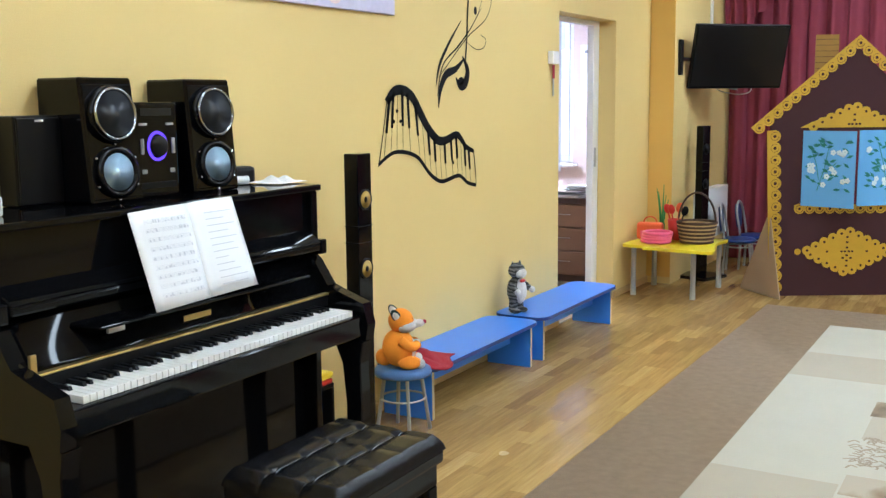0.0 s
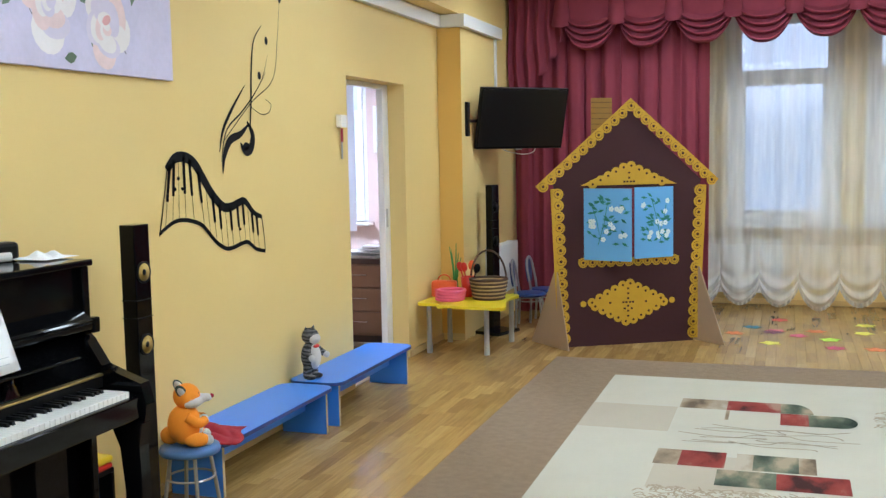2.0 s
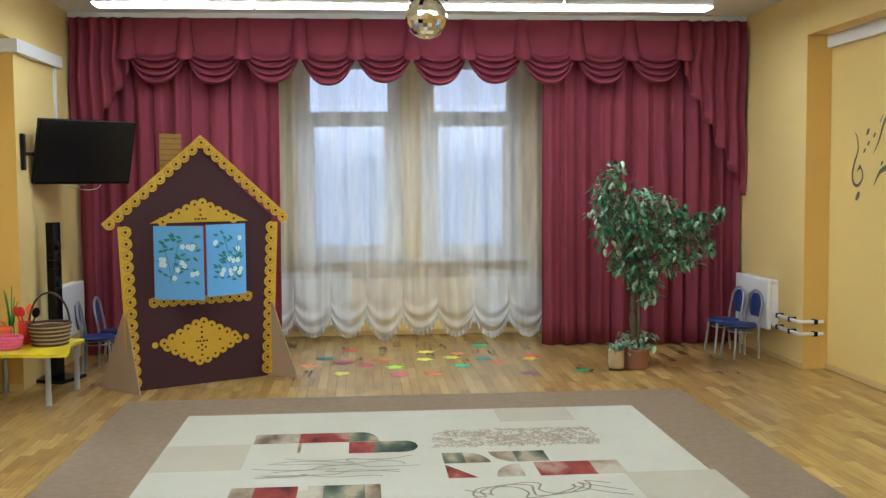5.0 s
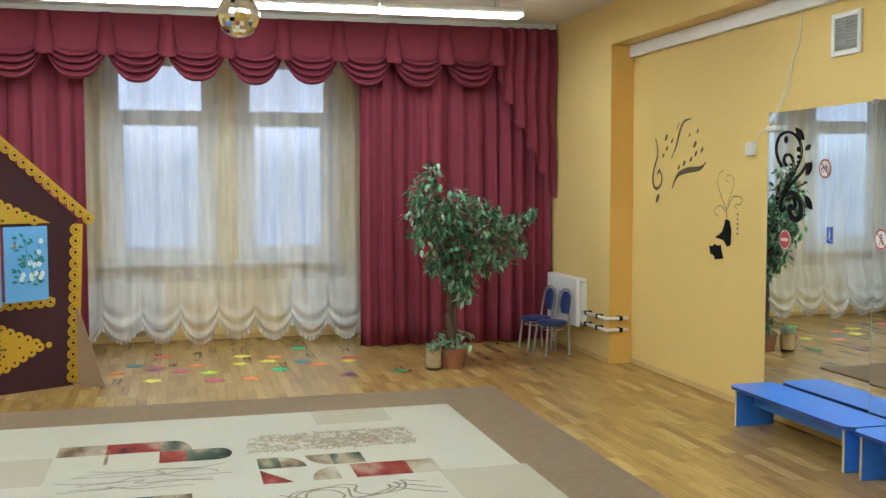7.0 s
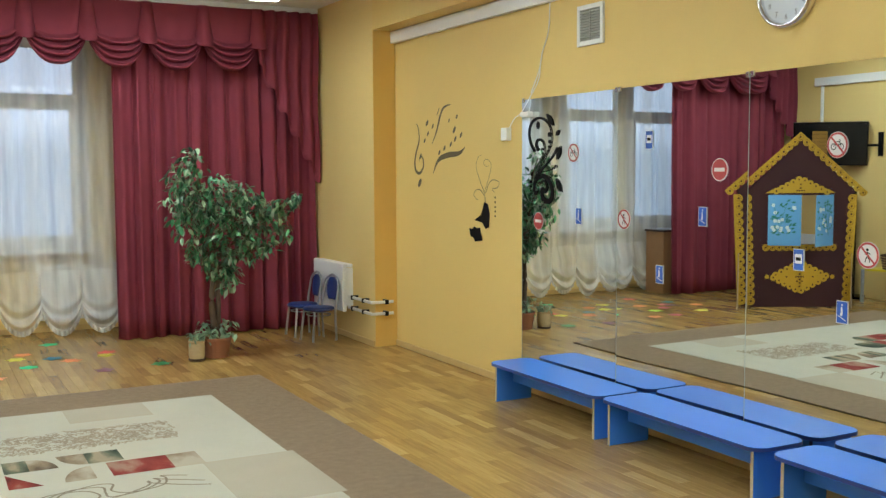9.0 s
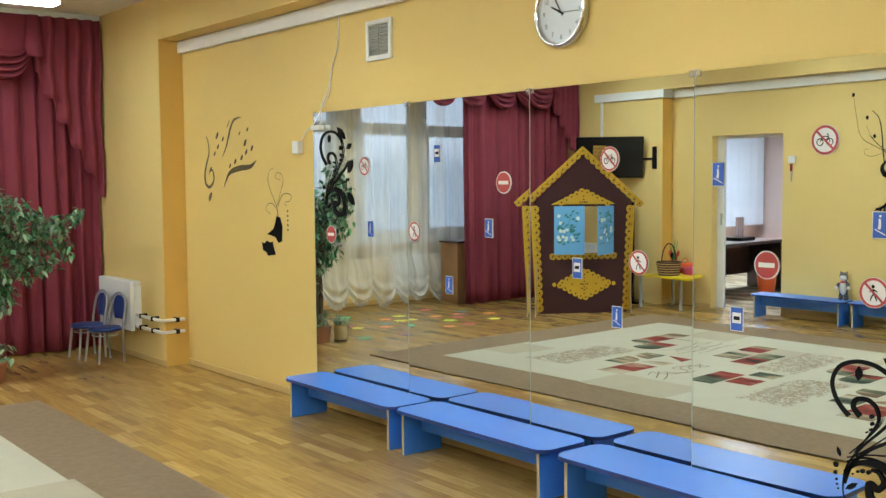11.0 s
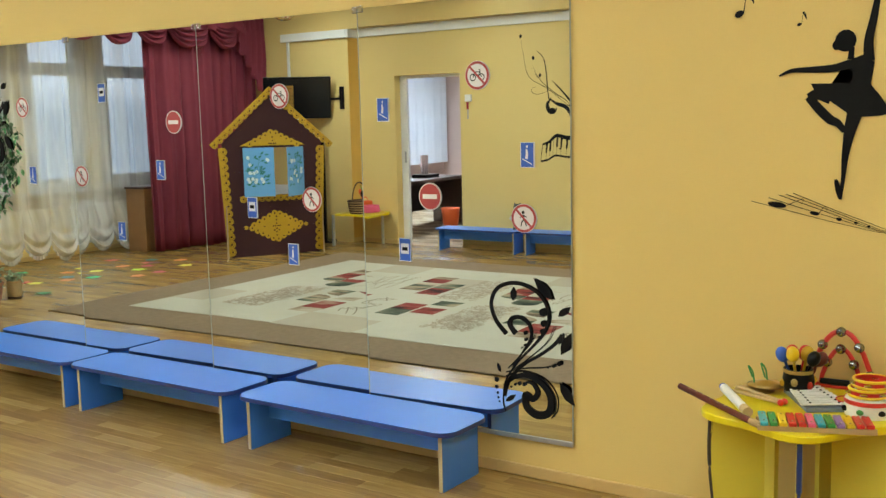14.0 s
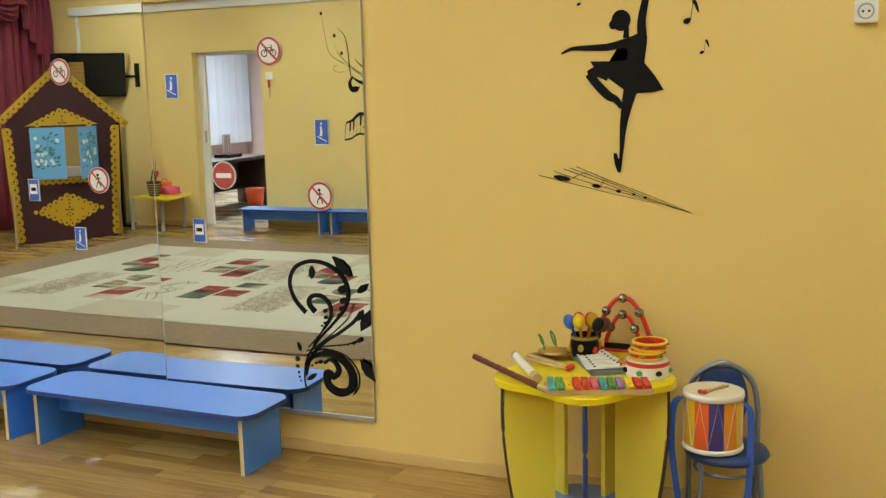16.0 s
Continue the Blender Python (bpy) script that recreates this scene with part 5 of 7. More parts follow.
def rosette(x, z, half, up, down, name):
    bm, holes = bmesh.new(), bmesh.new()
    pts = [(x - half * 0.8, z), (x, z - down * 0.85), (x + half * 0.8, z), (x, z + up * 0.85)] if down else [(x - half, z), (x + half, z), (x + half * 0.75, z + up * 0.25), (x, z + up * 0.85), (x - half * 0.75, z + up * 0.25)]
    prism(bm, pts, 0.006, Matrix.Translation((0, -0.0065, 0)))
    ends = [(-1, 0), (0, 1), (1, 0)] + ([(0, -1)] if down else [])
    for e0, e1 in zip(ends, ends[1:] + ends[:1]) if down else zip(ends, ends[1:]):
        for k in range(5):
            f = (k + 0.3) / 5
            ex, ez = e0[0] * (1 - f) + e1[0] * f, e0[1] * (1 - f) + e1[1] * f
            px, pz = x + ex * half * 0.8, z + ez * (up if ez > 0 else down) * 0.86
            lathe(bm, [(0.036, 0), (0.036, 0.0068)], 14, Matrix.Translation((px, -0.0072, pz)) @ pose(0, 0, 0, -90, 0, 0))
            lathe(holes, [(0.010, 0), (0.010, 0.001)], 8, Matrix.Translation((px, -0.0082, pz)) @ pose(0, 0, 0, -90, 0, 0))
    if down:
        for s in (-1, 1):
            lathe(bm, [(0.024, 0), (0.024, 0.0068)], 12, Matrix.Translation((x + s * half * 0.93, -0.0072, z)) @ pose(0, 0, 0, -90, 0, 0))
    for dx, dz in ((0, 0.07), (0, 0.03), (-0.04, 0.0), (-0.015, 0), (0.015, 0), (0.04, 0.0)) + (((0, -0.07), (0, -0.03), (-0.15, 0), (0.15, 0), (0, 0.11), (0, -0.11), (-0.03, -0.05), (0.03, -0.05)) if down else ()):
        box(holes, x + dx - 0.009, x + dx + 0.009, -0.0082, -0.0072, z + dz + (0.025 if not down else 0) - 0.007, z + dz + (0.025 if not down else 0) + 0.007)
    t = part(name, bm, YELLOW, house, "ochre yellow carved ornament")
    tagged(part("pierced_pattern", holes, HOUSE, t), kind="stuff")


rosette(0.54, 1.27, 0.40, 0.185, 0, "window_head")
rosette(0.53, 0.338, 0.40, 0.185, 0.19, "diamond_panel")


def shutter(m, w, s):
    t = part("shutter", B(0, w * s, -0.012, -0.004, 0.0, 0.56, 0.001), SKYB, house, "pale blue shutter painted with white flowers", m=m)
    stems, fl = bmesh.new(), bmesh.new()
    rq = random.Random(2 if s > 0 else 7)
    for k in range(38):
        x, z = rq.uniform(0.04, w - 0.04) * s, rq.uniform(0.12, 0.50)
        a = rq.uniform(-0.6, 0.9)
        leaf = bmesh.new()
        f = leaf.faces.new([leaf.verts.new((px, 0, pz)) for px, pz in ((-0.028, 0), (0, 0.011), (0.03, 0.0), (0, -0.011))])
        merge(stems, leaf, Matrix.Translation((x, -0.0135, z)) @ pose(0, 0, 0, 0, math.degrees(a), 0))
    for a, c in (((0.12, 0.12), (0.20, 0.45)), ((0.13, 0.2), (0.07, 0.42)), ((0.15, 0.25), (0.26, 0.33))):
        tube(stems, [(a[0] * s, -0.0128, a[1]), ((a[0] + c[0]) / 2 * s + 0.01, -0.0128, (a[1] + c[1]) / 2), (c[0] * s, -0.0128, c[1])], 0.0025, 5)
    for k in range(14):
        x, z = rq.uniform(0.05, w - 0.05) * s, rq.uniform(0.15, 0.49)
        for j in range(5):
            aa = j * math.tau / 5
            lathe(fl, [(0.010, 0), (0.010, 0.0006)], 8, Matrix.Translation((x + 0.012 * math.cos(aa), -0.0142, z + 0.012 * math.sin(aa))) @ pose(0, 0, 0, -90, 0, 0))
    tagged(part("painted_leaves", stems, TEAL_PAINT, t), kind="stuff")
    tagged(part("painted_flowers", fl, PETAL, t), kind="stuff")


shutter(pose(0.17, -0.004, 0.69, 0, 0, -43), 0.395, 1)
shutter(pose(0.905, -0.004, 0.69, 0, 0, 12), 0.363, -1)

# ---- television ----
tv = thing("television", pose(-2.085, 8.50, 1.825, 14, 0, 46), "black flat television on a swivelling wall bracket", "television")
TW, TH = 0.43, 0.262
part("body", B(-TW, TW, 0.002, 0.045, -TH, TH, 0.008), BLACK_PL, tv, m=pose(0, 0, 0, 0, 0, 0))
part("screen", B(-TW + 0.016, TW - 0.016, -0.001, 0.0015, -TH + 0.022, TH - 0.016), SCREEN, tv, "dark glossy screen")
part("back_cover", B(-0.10, 0.25, 0.0455, 0.075, -0.16, 0.12, 0.012), BLACK_PL, tv)
part("stand_foot", B(-0.03, 0.03, 0.01, 0.04, -TH - 0.012, -TH - 0.001), STEEL, tv)
inv = tv.matrix_basis.inverted()
part("arm", tube(bmesh.new(), [inv @ Vector(p) for p in ((-2.44, 8.07, 1.81), (-2.443, 8.26, 1.81), (-2.16, 8.57, 1.81))], 0.014, 8), BLACK_PL, tv)
part("wall_plate", box(bmesh.new(), XPL + 0.002, XPL + 0.030, 8.03, 8.09, 1.68, 1.96, 0.006, m=inv), BLACK_PL, tv)
part("cable", tube(bmesh.new(), [inv @ Vector(p) for p in spline([(-2.02, 8.66, 1.60), (-2.05, 8.68, 1.54), (-2.2, 8.75, 1.53), (-2.40, 8.85, 1.62), (XPL + 0.012, 8.94, 2.0)], 6)], 0.004, 6), WHITE, tv, "thin white cable")
# ---- yellow table with toys ----
yt = thing("play_table", pose(-2.33, 7.60, 0.001, 0, 0, 0), "low yellow table with grey metal legs", "table")
edge = spline([(-0.31, -0.27), (-0.1, -0.31), (0.15, -0.27), (0.29, -0.29), (0.36, -0.24), (0.33, -0.05), (0.37, 0.20), (0.42, 0.40), (0.33, 0.45), (0.0, 0.41), (-0.10, 0.43), (-0.12, 0.34), (-0.29, 0.32), (-0.30, 0.2), (-0.29, 0.0), (-0.31, -0.27)], 5)[:-1]
part("tabletop", prism(bmesh.new(), [(x, -y) for x, y in edge], 0.022, pose(0, 0, 0.405, -90, 0, 0)), TABLE_Y, yt)
for x, y in ((-0.24, -0.22), (0.22, -0.21), (0.26, 0.37), (-0.23, 0.25)):
    lg = part("leg", lathe(bmesh.new(), [(0.020, 0.03), (0.020, 0.382)], 12, Matrix.Translation((x, y, 0))), STEEL, yt)
    part("foot", lathe(bmesh.new(), [(0.022, 0), (0.022, 0.075)], 12, Matrix.Translation((x, y, 0))), GRILLE, lg, "pale plastic foot")
ZT = 0.407
bk = thing("wicker_basket", pose(-2.15, 7.60, ZT), "striped wicker basket with a tall hoop handle", "basket")
for k in range(11):
    r = 0.120 + 0.026 * k / 10
    part("coil", tube(bmesh.new(), [(r * math.cos(j * math.tau / 28), r * math.sin(j * math.tau / 28), 0.009 + k * 0.0145) for j in range(28)], 0.0068 if k % 2 else 0.0100, 8, True), WICKER if k % 2 else WICKER_D, bk, smooth=True)
part("base", lathe(bmesh.new(), [(0.125, 0.002), (0.125, 0.012)], 24), WICKER_D, bk)
part("handle", tube(bmesh.new(), [(0.143 * math.cos(math.pi * k / 20), 0.0, 0.15 + 0.23 * math.sin(math.pi * k / 20)) for k in range(21)], 0.008, 8), WICKER_D, bk, smooth=True)
rings = thing("ring_toys", pose(-2.42, 7.45, ZT), "stack of pink plastic rings", "toy rings")
for k in range(4):
    part("ring", tube(bmesh.new(), [(0.105 * math.cos(j * math.tau / 28) + 0.004 * k, 0.105 * math.sin(j * math.tau / 28), 0.014 + k * 0.021) for j in range(28)], 0.013, 8, True), PINK_PL, rings, smooth=True)
ob_ = thing("toy_bag", pose(-2.53, 7.64, ZT, 0, 0, 10), "orange plastic toy bag with a handle", "toy bag")
part("bag", B(-0.10, 0.10, -0.05, 0.05, 0, 0.13, 0.02), ORANGE_PL, ob_)
part("handle", tube(bmesh.new(), [(0.05 * math.cos(math.pi * k / 10), 0, 0.13 + 0.045 * math.sin(math.pi * k / 10)) for k in range(11)], 0.006, 6), ORANGE_PL, ob_)
part("label", B(-0.07, 0.05, -0.053, -0.0505, 0.02, 0.07), PINK_PL, ob_, "pale pink patch")
cup = thing("toy_cup", pose(-2.34, 7.68, ZT), "red plastic tumbler with wooden spoons", "tumbler")
part("tumbler", lathe(bmesh.new(), [(0.05, 0), (0.062, 0.16), (0.056, 0.16), (0.046, 0.01)], 18), RED_PL, cup, smooth=True)
for a, c, mm in ((-14, 6, RED_PL), (4, -8, ORANGE_PL), (20, 10, BLACK_PL), (-4, 14, RED_PL)):
    sp_ = tube(bmesh.new(), [(0, 0, 0.02), (0, 0, 0.22)], 0.006, 6)
    ball(0, 0, 0.25, 0.028, 0.014, 0.04, bm=sp_)
    part("spoon", sp_, mm, cup, m=pose(0.0, 0, 0.0, c, a, 0))
gl = thing("toy_leek", pose(-2.48, 7.78, ZT), "green toy onion with tall leaves", "toy vegetable")
g = bmesh.new()
for k in range(5):
    a = k * 1.3
    tube(g, spline([(0.01 * math.cos(a), 0.01 * math.sin(a), 0.0), (0.018 * math.cos(a), 0.018 * math.sin(a), 0.18), (0.05 * math.cos(a), 0.05 * math.sin(a), 0.30 + 0.03 * k)], 5), 0.012, 6, taper=lambda t: 1 - 0.8 * t)
part("leaves", g, GREEN_PL, gl, smooth=True)


def kid_chair(m, label, seat_mat, low=0.0, tube_mat=None):
    tube_mat = tube_mat or STEEL
    t = thing("small_chair", m, label, "chair", group="small blue chairs")
    part("seat", lathe(bmesh.new(), [(0.10, 0.272), (0.135, 0.275), (0.145, 0.288), (0.135, 0.303), (0.10, 0.308), (0.001, 0.309)], 26, Matrix.Diagonal((1, 1.05, 1, 1))), seat_mat, t, smooth=True)
    arch = spline([(-0.115, -0.12, 0.0), (-0.105, -0.125, 0.28), (-0.135, -0.125, 0.48 - low), (-0.146, -0.09, 0.555 - low), (-0.150, 0, 0.592 - low), (-0.146, 0.09, 0.555 - low), (-0.135, 0.125, 0.48 - low), (-0.105, 0.125, 0.28), (-0.115, 0.12, 0.0)], 6)
    part("back_frame", tube(bmesh.new(), arch, 0.0105, 8), tube_mat, t, smooth=True)
    bp_ = part("backrest", sheet(bmesh.new(), 10, 12, lambda u, v: (-0.128 - 0.02 * v - 0.012 * math.cos((u - .5) * 2.5), (u - 0.5) * 0.19 * math.sin(math.pi * (0.1 + 0.8 * v)) ** 0.5, 0.365 - low * 0.8 + 0.20 * v)), seat_mat, t, smooth=True)
    bp_.modifiers.new("thickness", "SOLIDIFY").thickness = 0.018
    for y in (-0.1, 0.1):
        part("leg", tube(bmesh.new(), [(0.095, y, 0.275), (0.125, y * 1.2, 0.0)], 0.0105, 8), tube_mat, t)
    part("hoop", tube(bmesh.new(), [(0.105 * math.cos(k * math.tau / 24), 0.115 * math.sin(k * math.tau / 24), 0.235) for k in range(24)], 0.006, 6, True), tube_mat, t)
    return t


ch = kid_chair(pose(3.455, 8.73, 0.001, 0, 0, 188), "small round blue chair with grey tube frame", BLUE_SEAT)
for m in (pose(3.42, 9.06, 0.001, 0, 0, 182), pose(-2.10, 8.72, 0.001, 0, 0, 8), pose(-2.03, 9.02, 0.001, 0, 0, 2)):
    copy_thing(ch, m)


def radiator_shield(m, ln):
    t = thing("radiator_cover", m, "white flat radiator panel standing against the pier", "radiator")
    part("panel", B(-0.02, 0.02, 0, ln, 0.0, 0.44, 0.01), WHITE, t)
    part("top_grille", B(-0.08, -0.022, 0, ln, 0.405, 0.435, 0.006), WHITE, t)
    for y in (0.01, ln - 0.03):
        part("bracket", B(-0.086, -0.022, y, y + 0.02, 0.05, 0.40, 0.003), WHITE, t)
    return t


# heated panels on the piers, with their pipes
radiator_shield(pose(XPR - 0.088, 8.60, 0.26, 0, 0, 0) @ Matrix.Diagonal((-1, 1, 1, 1)), 0.75)
radiator_shield(pose(XPL + 0.088, 8.55, 0.28), 0.75)
pipes = thing("heating_pipes", pose(0, 0, 0), "two white heating pipes with dark clips on the wall", "pipe")
for z in (0.30, 0.40):
    part("pipe", tube(bmesh.new(), [(XPR - 0.05, 8.60, z), (XPR - 0.05, YPR - 0.05, z), (XR - 0.06, YPR - 0.05, z)], 0.014, 10), WHITE, pipes)
    for x, y in ((XPR - 0.05, 8.50), (XPR - 0.05, 8.25)):
        part("clip", B(x - 0.02, XPR - 0.001, y - 0.012, y + 0.012, z - 0.02, z + 0.02, 0.004), BLACK_PL, pipes, "dark clip")
    part("clip", B(XPR + 0.07, XPR + 0.10, YPR - 0.07, YPR - 0.001, z - 0.02, z + 0.02, 0.004), BLACK_PL, pipes, "dark clip")

# ribbed radiators under the windows
for x0, x1 in ((-0.78, 0.02), (1.24, 1.98)):
    rd = thing("radiator", pose((x0 + x1) / 2, YW - 0.055, 0.12), "white ribbed radiator on the wall behind the sheer curtain", "radiator", group="radiators under the windows")
    hw = (x1 - x0) / 2
    part("panel", B(-hw, hw, -0.015, 0.0, 0.0, 0.54, 0.006), WHITE, rd)
    part("bracket", B(-hw * 0.6, -hw * 0.6 + 0.03, 0.001, 0.054, 0.08, 0.46), WHITE, rd)
    part("bracket", B(hw * 0.6 - 0.03, hw * 0.6, 0.001, 0.054, 0.08, 0.46), WHITE, rd)
    for k in range(int(hw * 2 / 0.05) - 1):
        part("rib", B(-hw + 0.03 + k * 0.05, -hw + 0.055 + k * 0.05, -0.024, -0.0155, 0.03, 0.51, 0.004, seg=1), WHITE, rd)

# cabinet behind the play house
cab = thing("side_cabinet", pose(-0.92, 9.86, 0.001), "brown wooden cabinet beside the sheer curtain", "cabinet")
part("body", B(-0.22, 0.22, -0.16, 0.16, 0.0, 0.765, 0.004), mat("orange_brown_veneer", (0.36, 0.19, 0.08), 0.45, var=0.15, scale=10, bump=0.03), cab)
part("top", B(-0.235, 0.235, -0.175, 0.175, 0.766, 0.79, 0.004), DESK_D, cab)

# ---- artificial tree ----
def leaf_at(bm, p, size, rnd):
    d = Vector((rnd.uniform(-1, 1), rnd.uniform(-1, 1), rnd.uniform(-1.5, 0.15))).normalized()
    s = d.cross(Vector((rnd.uniform(-.3, .3), rnd.uniform(-.3, .3), 1))).normalized()
    nn = s.cross(d)
    L, w = size, size * 0.20
    a, c = bm.verts.new(p), bm.verts.new(p + d * L - nn * L * 0.10)
    m1 = bm.verts.new(p + d * L * 0.5 + nn * L * 0.05)
    for k in (-1, 1):
        q1, q2 = bm.verts.new(p + d * L * 0.30 + s * w * k), bm.verts.new(p + d * L * 0.66 + s * w * 0.85 * k - nn * L * 0.03)
        fs = ((a, q1, m1), (q1, q2, m1), (q2, c, m1))
        for f in fs:
            bm.faces.new(f if k > 0 else f[::-1])


tree = thing("artificial_tree", pose(2.41, 8.36, 0.001), "artificial green ficus tree in a terracotta pot", "potted tree")
part("pot", lathe(bmesh.new(), [(0.095, 0), (0.118, 0.14), (0.125, 0.145), (0.125, 0.165), (0.11, 0.165), (0.105, 0.14), (0.001, 0.14)], 20), TERRA, tree, "terracotta pot", smooth=False)
br = bmesh.new()
TR = [(0, 0, 0.15), (-0.03, 0.01, 0.45), (-0.01, 0.0, 0.75), (-0.05, 0.0, 1.05)]
tube(br, spline(TR, 6), 0.032, 10, taper=lambda t: 1 - 0.45 * t)
tube(br, spline([(0.02, 0.015, 0.15), (0.02, 0.0, 0.5), (0.0, -0.02, 0.9)], 6), 0.020, 8)
CLUMPS = ((-0.12, 0.86, 0.12), (0.02, 0.79, 0.12), (0.17, 0.96, 0.15), (-0.22, 1.22, 0.15), (0.27, 1.04, 0.14), (-0.02, 1.18, 0.16), (0.14, 0.72, 0.07), (-0.18, 1.66, 0.10), (-0.27, 1.50, 0.13), (-0.16, 1.44, 0.16), (-0.30, 1.33, 0.11), (-0.08, 1.28, 0.20), (0.10, 1.30, 0.17), (0.22, 1.20, 0.16), (-0.20, 1.12, 0.14), (0.05, 1.08, 0.17), (0.36, 1.08, 0.14),
          (0.50, 1.16, 0.12), (0.60, 1.24, 0.10), (0.70, 1.31, 0.06), (0.58, 1.06, 0.10), (-0.10, 0.94, 0.13), (0.08, 0.86, 0.12), (0.32, 0.88, 0.11), (0.45, 0.93, 0.08), (0.02, 0.72, 0.08), (0.10, 0.62, 0.07), (0.06, 1.44, 0.10), (0.20, 1.38, 0.11), (0.34, 1.30, 0.11), (0.45, 1.22, 0.10))
rq = random.Random(21)
for x, z, r in CLUMPS:
    y = rq.uniform(-0.1, 0.1)
    tube(br, spline([(-0.04, 0, min(z * 0.75, 1.0)), ((x - 0.04) / 2, y / 2, z * 0.88), (x, y, z)], 4), 0.009, 6, taper=lambda t: 1 - 0.7 * t)
part("trunk", br, BARK, tree, smooth=True)
crown, pale_l = bmesh.new(), bmesh.new()
for x, z, r in CLUMPS:
    for k in range(int(2600 * r * r) + 34):
        v = Vector((rq.gauss(0, 1), rq.gauss(0, 1), rq.gauss(0, 1))).normalized() * r * rq.uniform(0.45, 1.08)
        p = Vector((x, 0, z)) + Vector((v.x, v.y * 1.25, v.z))
        # pale leaves are variegation; their rising share above 1.35 m paints in highlights
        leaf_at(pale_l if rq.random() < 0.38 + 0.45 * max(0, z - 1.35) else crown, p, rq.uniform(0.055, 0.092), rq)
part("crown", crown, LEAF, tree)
part("pale_leaves", pale_l, LEAF_P, tree, "pale edged leaves, more at the top for its highlights")
low = bmesh.new()
for k in range(110):
    leaf_at(low, Vector((rq.uniform(-0.14, 0.14), rq.uniform(-0.13, 0.13), rq.uniform(0.17, 0.31))), rq.uniform(0.05, 0.085), rq)
part("undergrowth", low, LEAF_P, tree)
pot2 = thing("small_plant", pose(2.22, 8.27, 0.001), "small plant in a beige wicker pot", "pot plant")
part("pot", lathe(bmesh.new(), [(0.055, 0), (0.066, 0.05), (0.066, 0.13), (0.058, 0.165), (0.05, 0.165), (0.05, 0.14), (0.001, 0.14)], 18), BEIGE, pot2, smooth=True)
for z in (0.012, 0.155):
    part("band", tube(bmesh.new(), [(0.063 * math.cos(j * math.tau / 20), 0.063 * math.sin(j * math.tau / 20), z) for j in range(20)], 0.007, 7, True), WICKER_D if z < 0.1 else WICKER, pot2, smooth=True)
low = bmesh.new()
for k in range(60):
    leaf_at(low, Vector((rq.uniform(-0.07, 0.07), rq.uniform(-0.07, 0.07), rq.uniform(0.16, 0.24))), rq.uniform(0.045, 0.07), rq)
part("leaves", low, LEAF_P, pot2)

# ---- paper leaves on the floor ----
PAPERS = {"red": (0.62, 0.06, 0.04), "teal": (0.02, 0.16, 0.20), "pink": (0.72, 0.16, 0.16), "crimson": (0.5, 0.05, 0.12), "lime": (0.58, 0.86, 0.06), "green": (0.02, 0.55, 0.22), "yellow": (0.80, 0.74, 0.08), "plum": (0.13, 0.02, 0.05), "orange": (0.75, 0.22, 0.05), "dark green": (0.02, 0.22, 0.07)}
PM = {k: mat(k.replace(" ", "_") + "_paper", c, 0.6, var=0.05, bump=0) for k, c in PAPERS.items()}
for k, (x, y, c) in enumerate(((-0.22, 9.08, "teal"), (-0.03, 8.93, "pink"), (0.0, 9.5, "red"), (0.15, 8.73, "crimson"), (0.29, 8.97, "orange"), (0.39, 8.60, "lime"), (0.42, 8.25, "crimson"), (-0.06, 8.36, "yellow"), (0.70, 9.34, "yellow"), (0.66, 8.95, "yellow"),
                               (0.91, 9.02, "yellow"), (0.70, 8.25, "orange"), (0.97, 8.61, "green"), (1.19, 8.93, "teal"), (1.31, 8.76, "orange"), (1.60, 8.88, "yellow"), (1.63, 9.02, "red"), (1.48, 8.21, "plum"), (1.93, 8.27, "dark green"), (1.24, 9.66, "green"), (-0.05, 8.86, "plum"), (0.98, 9.22, "orange"), (-0.35, 8.75, "orange"))):
    n_ = 10 if k % 2 else 12
    pts = [((0.060 if j % 2 else 0.092 if k % 3 else 0.080) * math.cos(j * math.tau / n_) * 1.0, (0.056 if j % 2 else 0.086) * math.sin(j * math.tau / n_)) for j in range(n_)]
    tagged(solid("paper_leaf", prism(bmesh.new(), [(a, b) for a, b in pts], 0.0015, pose(0, 0, 0.0005, 90, 0, 0) @ Matrix.Diagonal((1, -1, 1, 1))), PM[c], c + " paper cut-out leaf lying on the floor", "paper leaf", m=pose(x, y, 0.003, 0, 0, k * 47)), group="paper leaves on the floor")
# ---- stickers on the walls and mirrors ----
def sticker(name, bm, material, label, category="wall sticker", group=""):
    """A sticker whose separate cut shapes are parts."""
    bm.verts.index_update()
    bm.faces.index_update()
    seen, pieces = set(), []
    for v in bm.verts:
        if v.index in seen:
            continue
        todo, isle = [v], set()
        seen.add(v.index)
        while todo:
            q = todo.pop()
            isle.update(f.index for f in q.link_faces)
            for e in q.link_edges:
                o = e.other_vert(q)
                if o.index not in seen:
                    seen.add(o.index)
                    todo.append(o)
        pieces.append(isle)
    bm.faces.ensure_lookup_table()
    t = thing(name, pose(0, 0, 0), label, category, group)
    for isle in pieces:
        cut, made = bmesh.new(), {}
        for i in sorted(isle):
            for v in bm.faces[i].verts:
                if v.index not in made:
                    made[v.index] = cut.verts.new(v.co)
            cut.faces.new([made[v.index] for v in bm.faces[i].verts])
        part("cut_shape", cut, material, t)
    bm.free()
    return t


XW, XE = XL + 0.003, XR - 0.003


def mirror_x(y):
    """The front of the mirror panel at y."""
    for a, c, turn, bow in PANELS:
        if y >= c:
            break
    d = y - (a + c) / 2
    return MIRROR_X - 0.0045 - d * math.sin(radians(turn)) + bow * d * d / 2


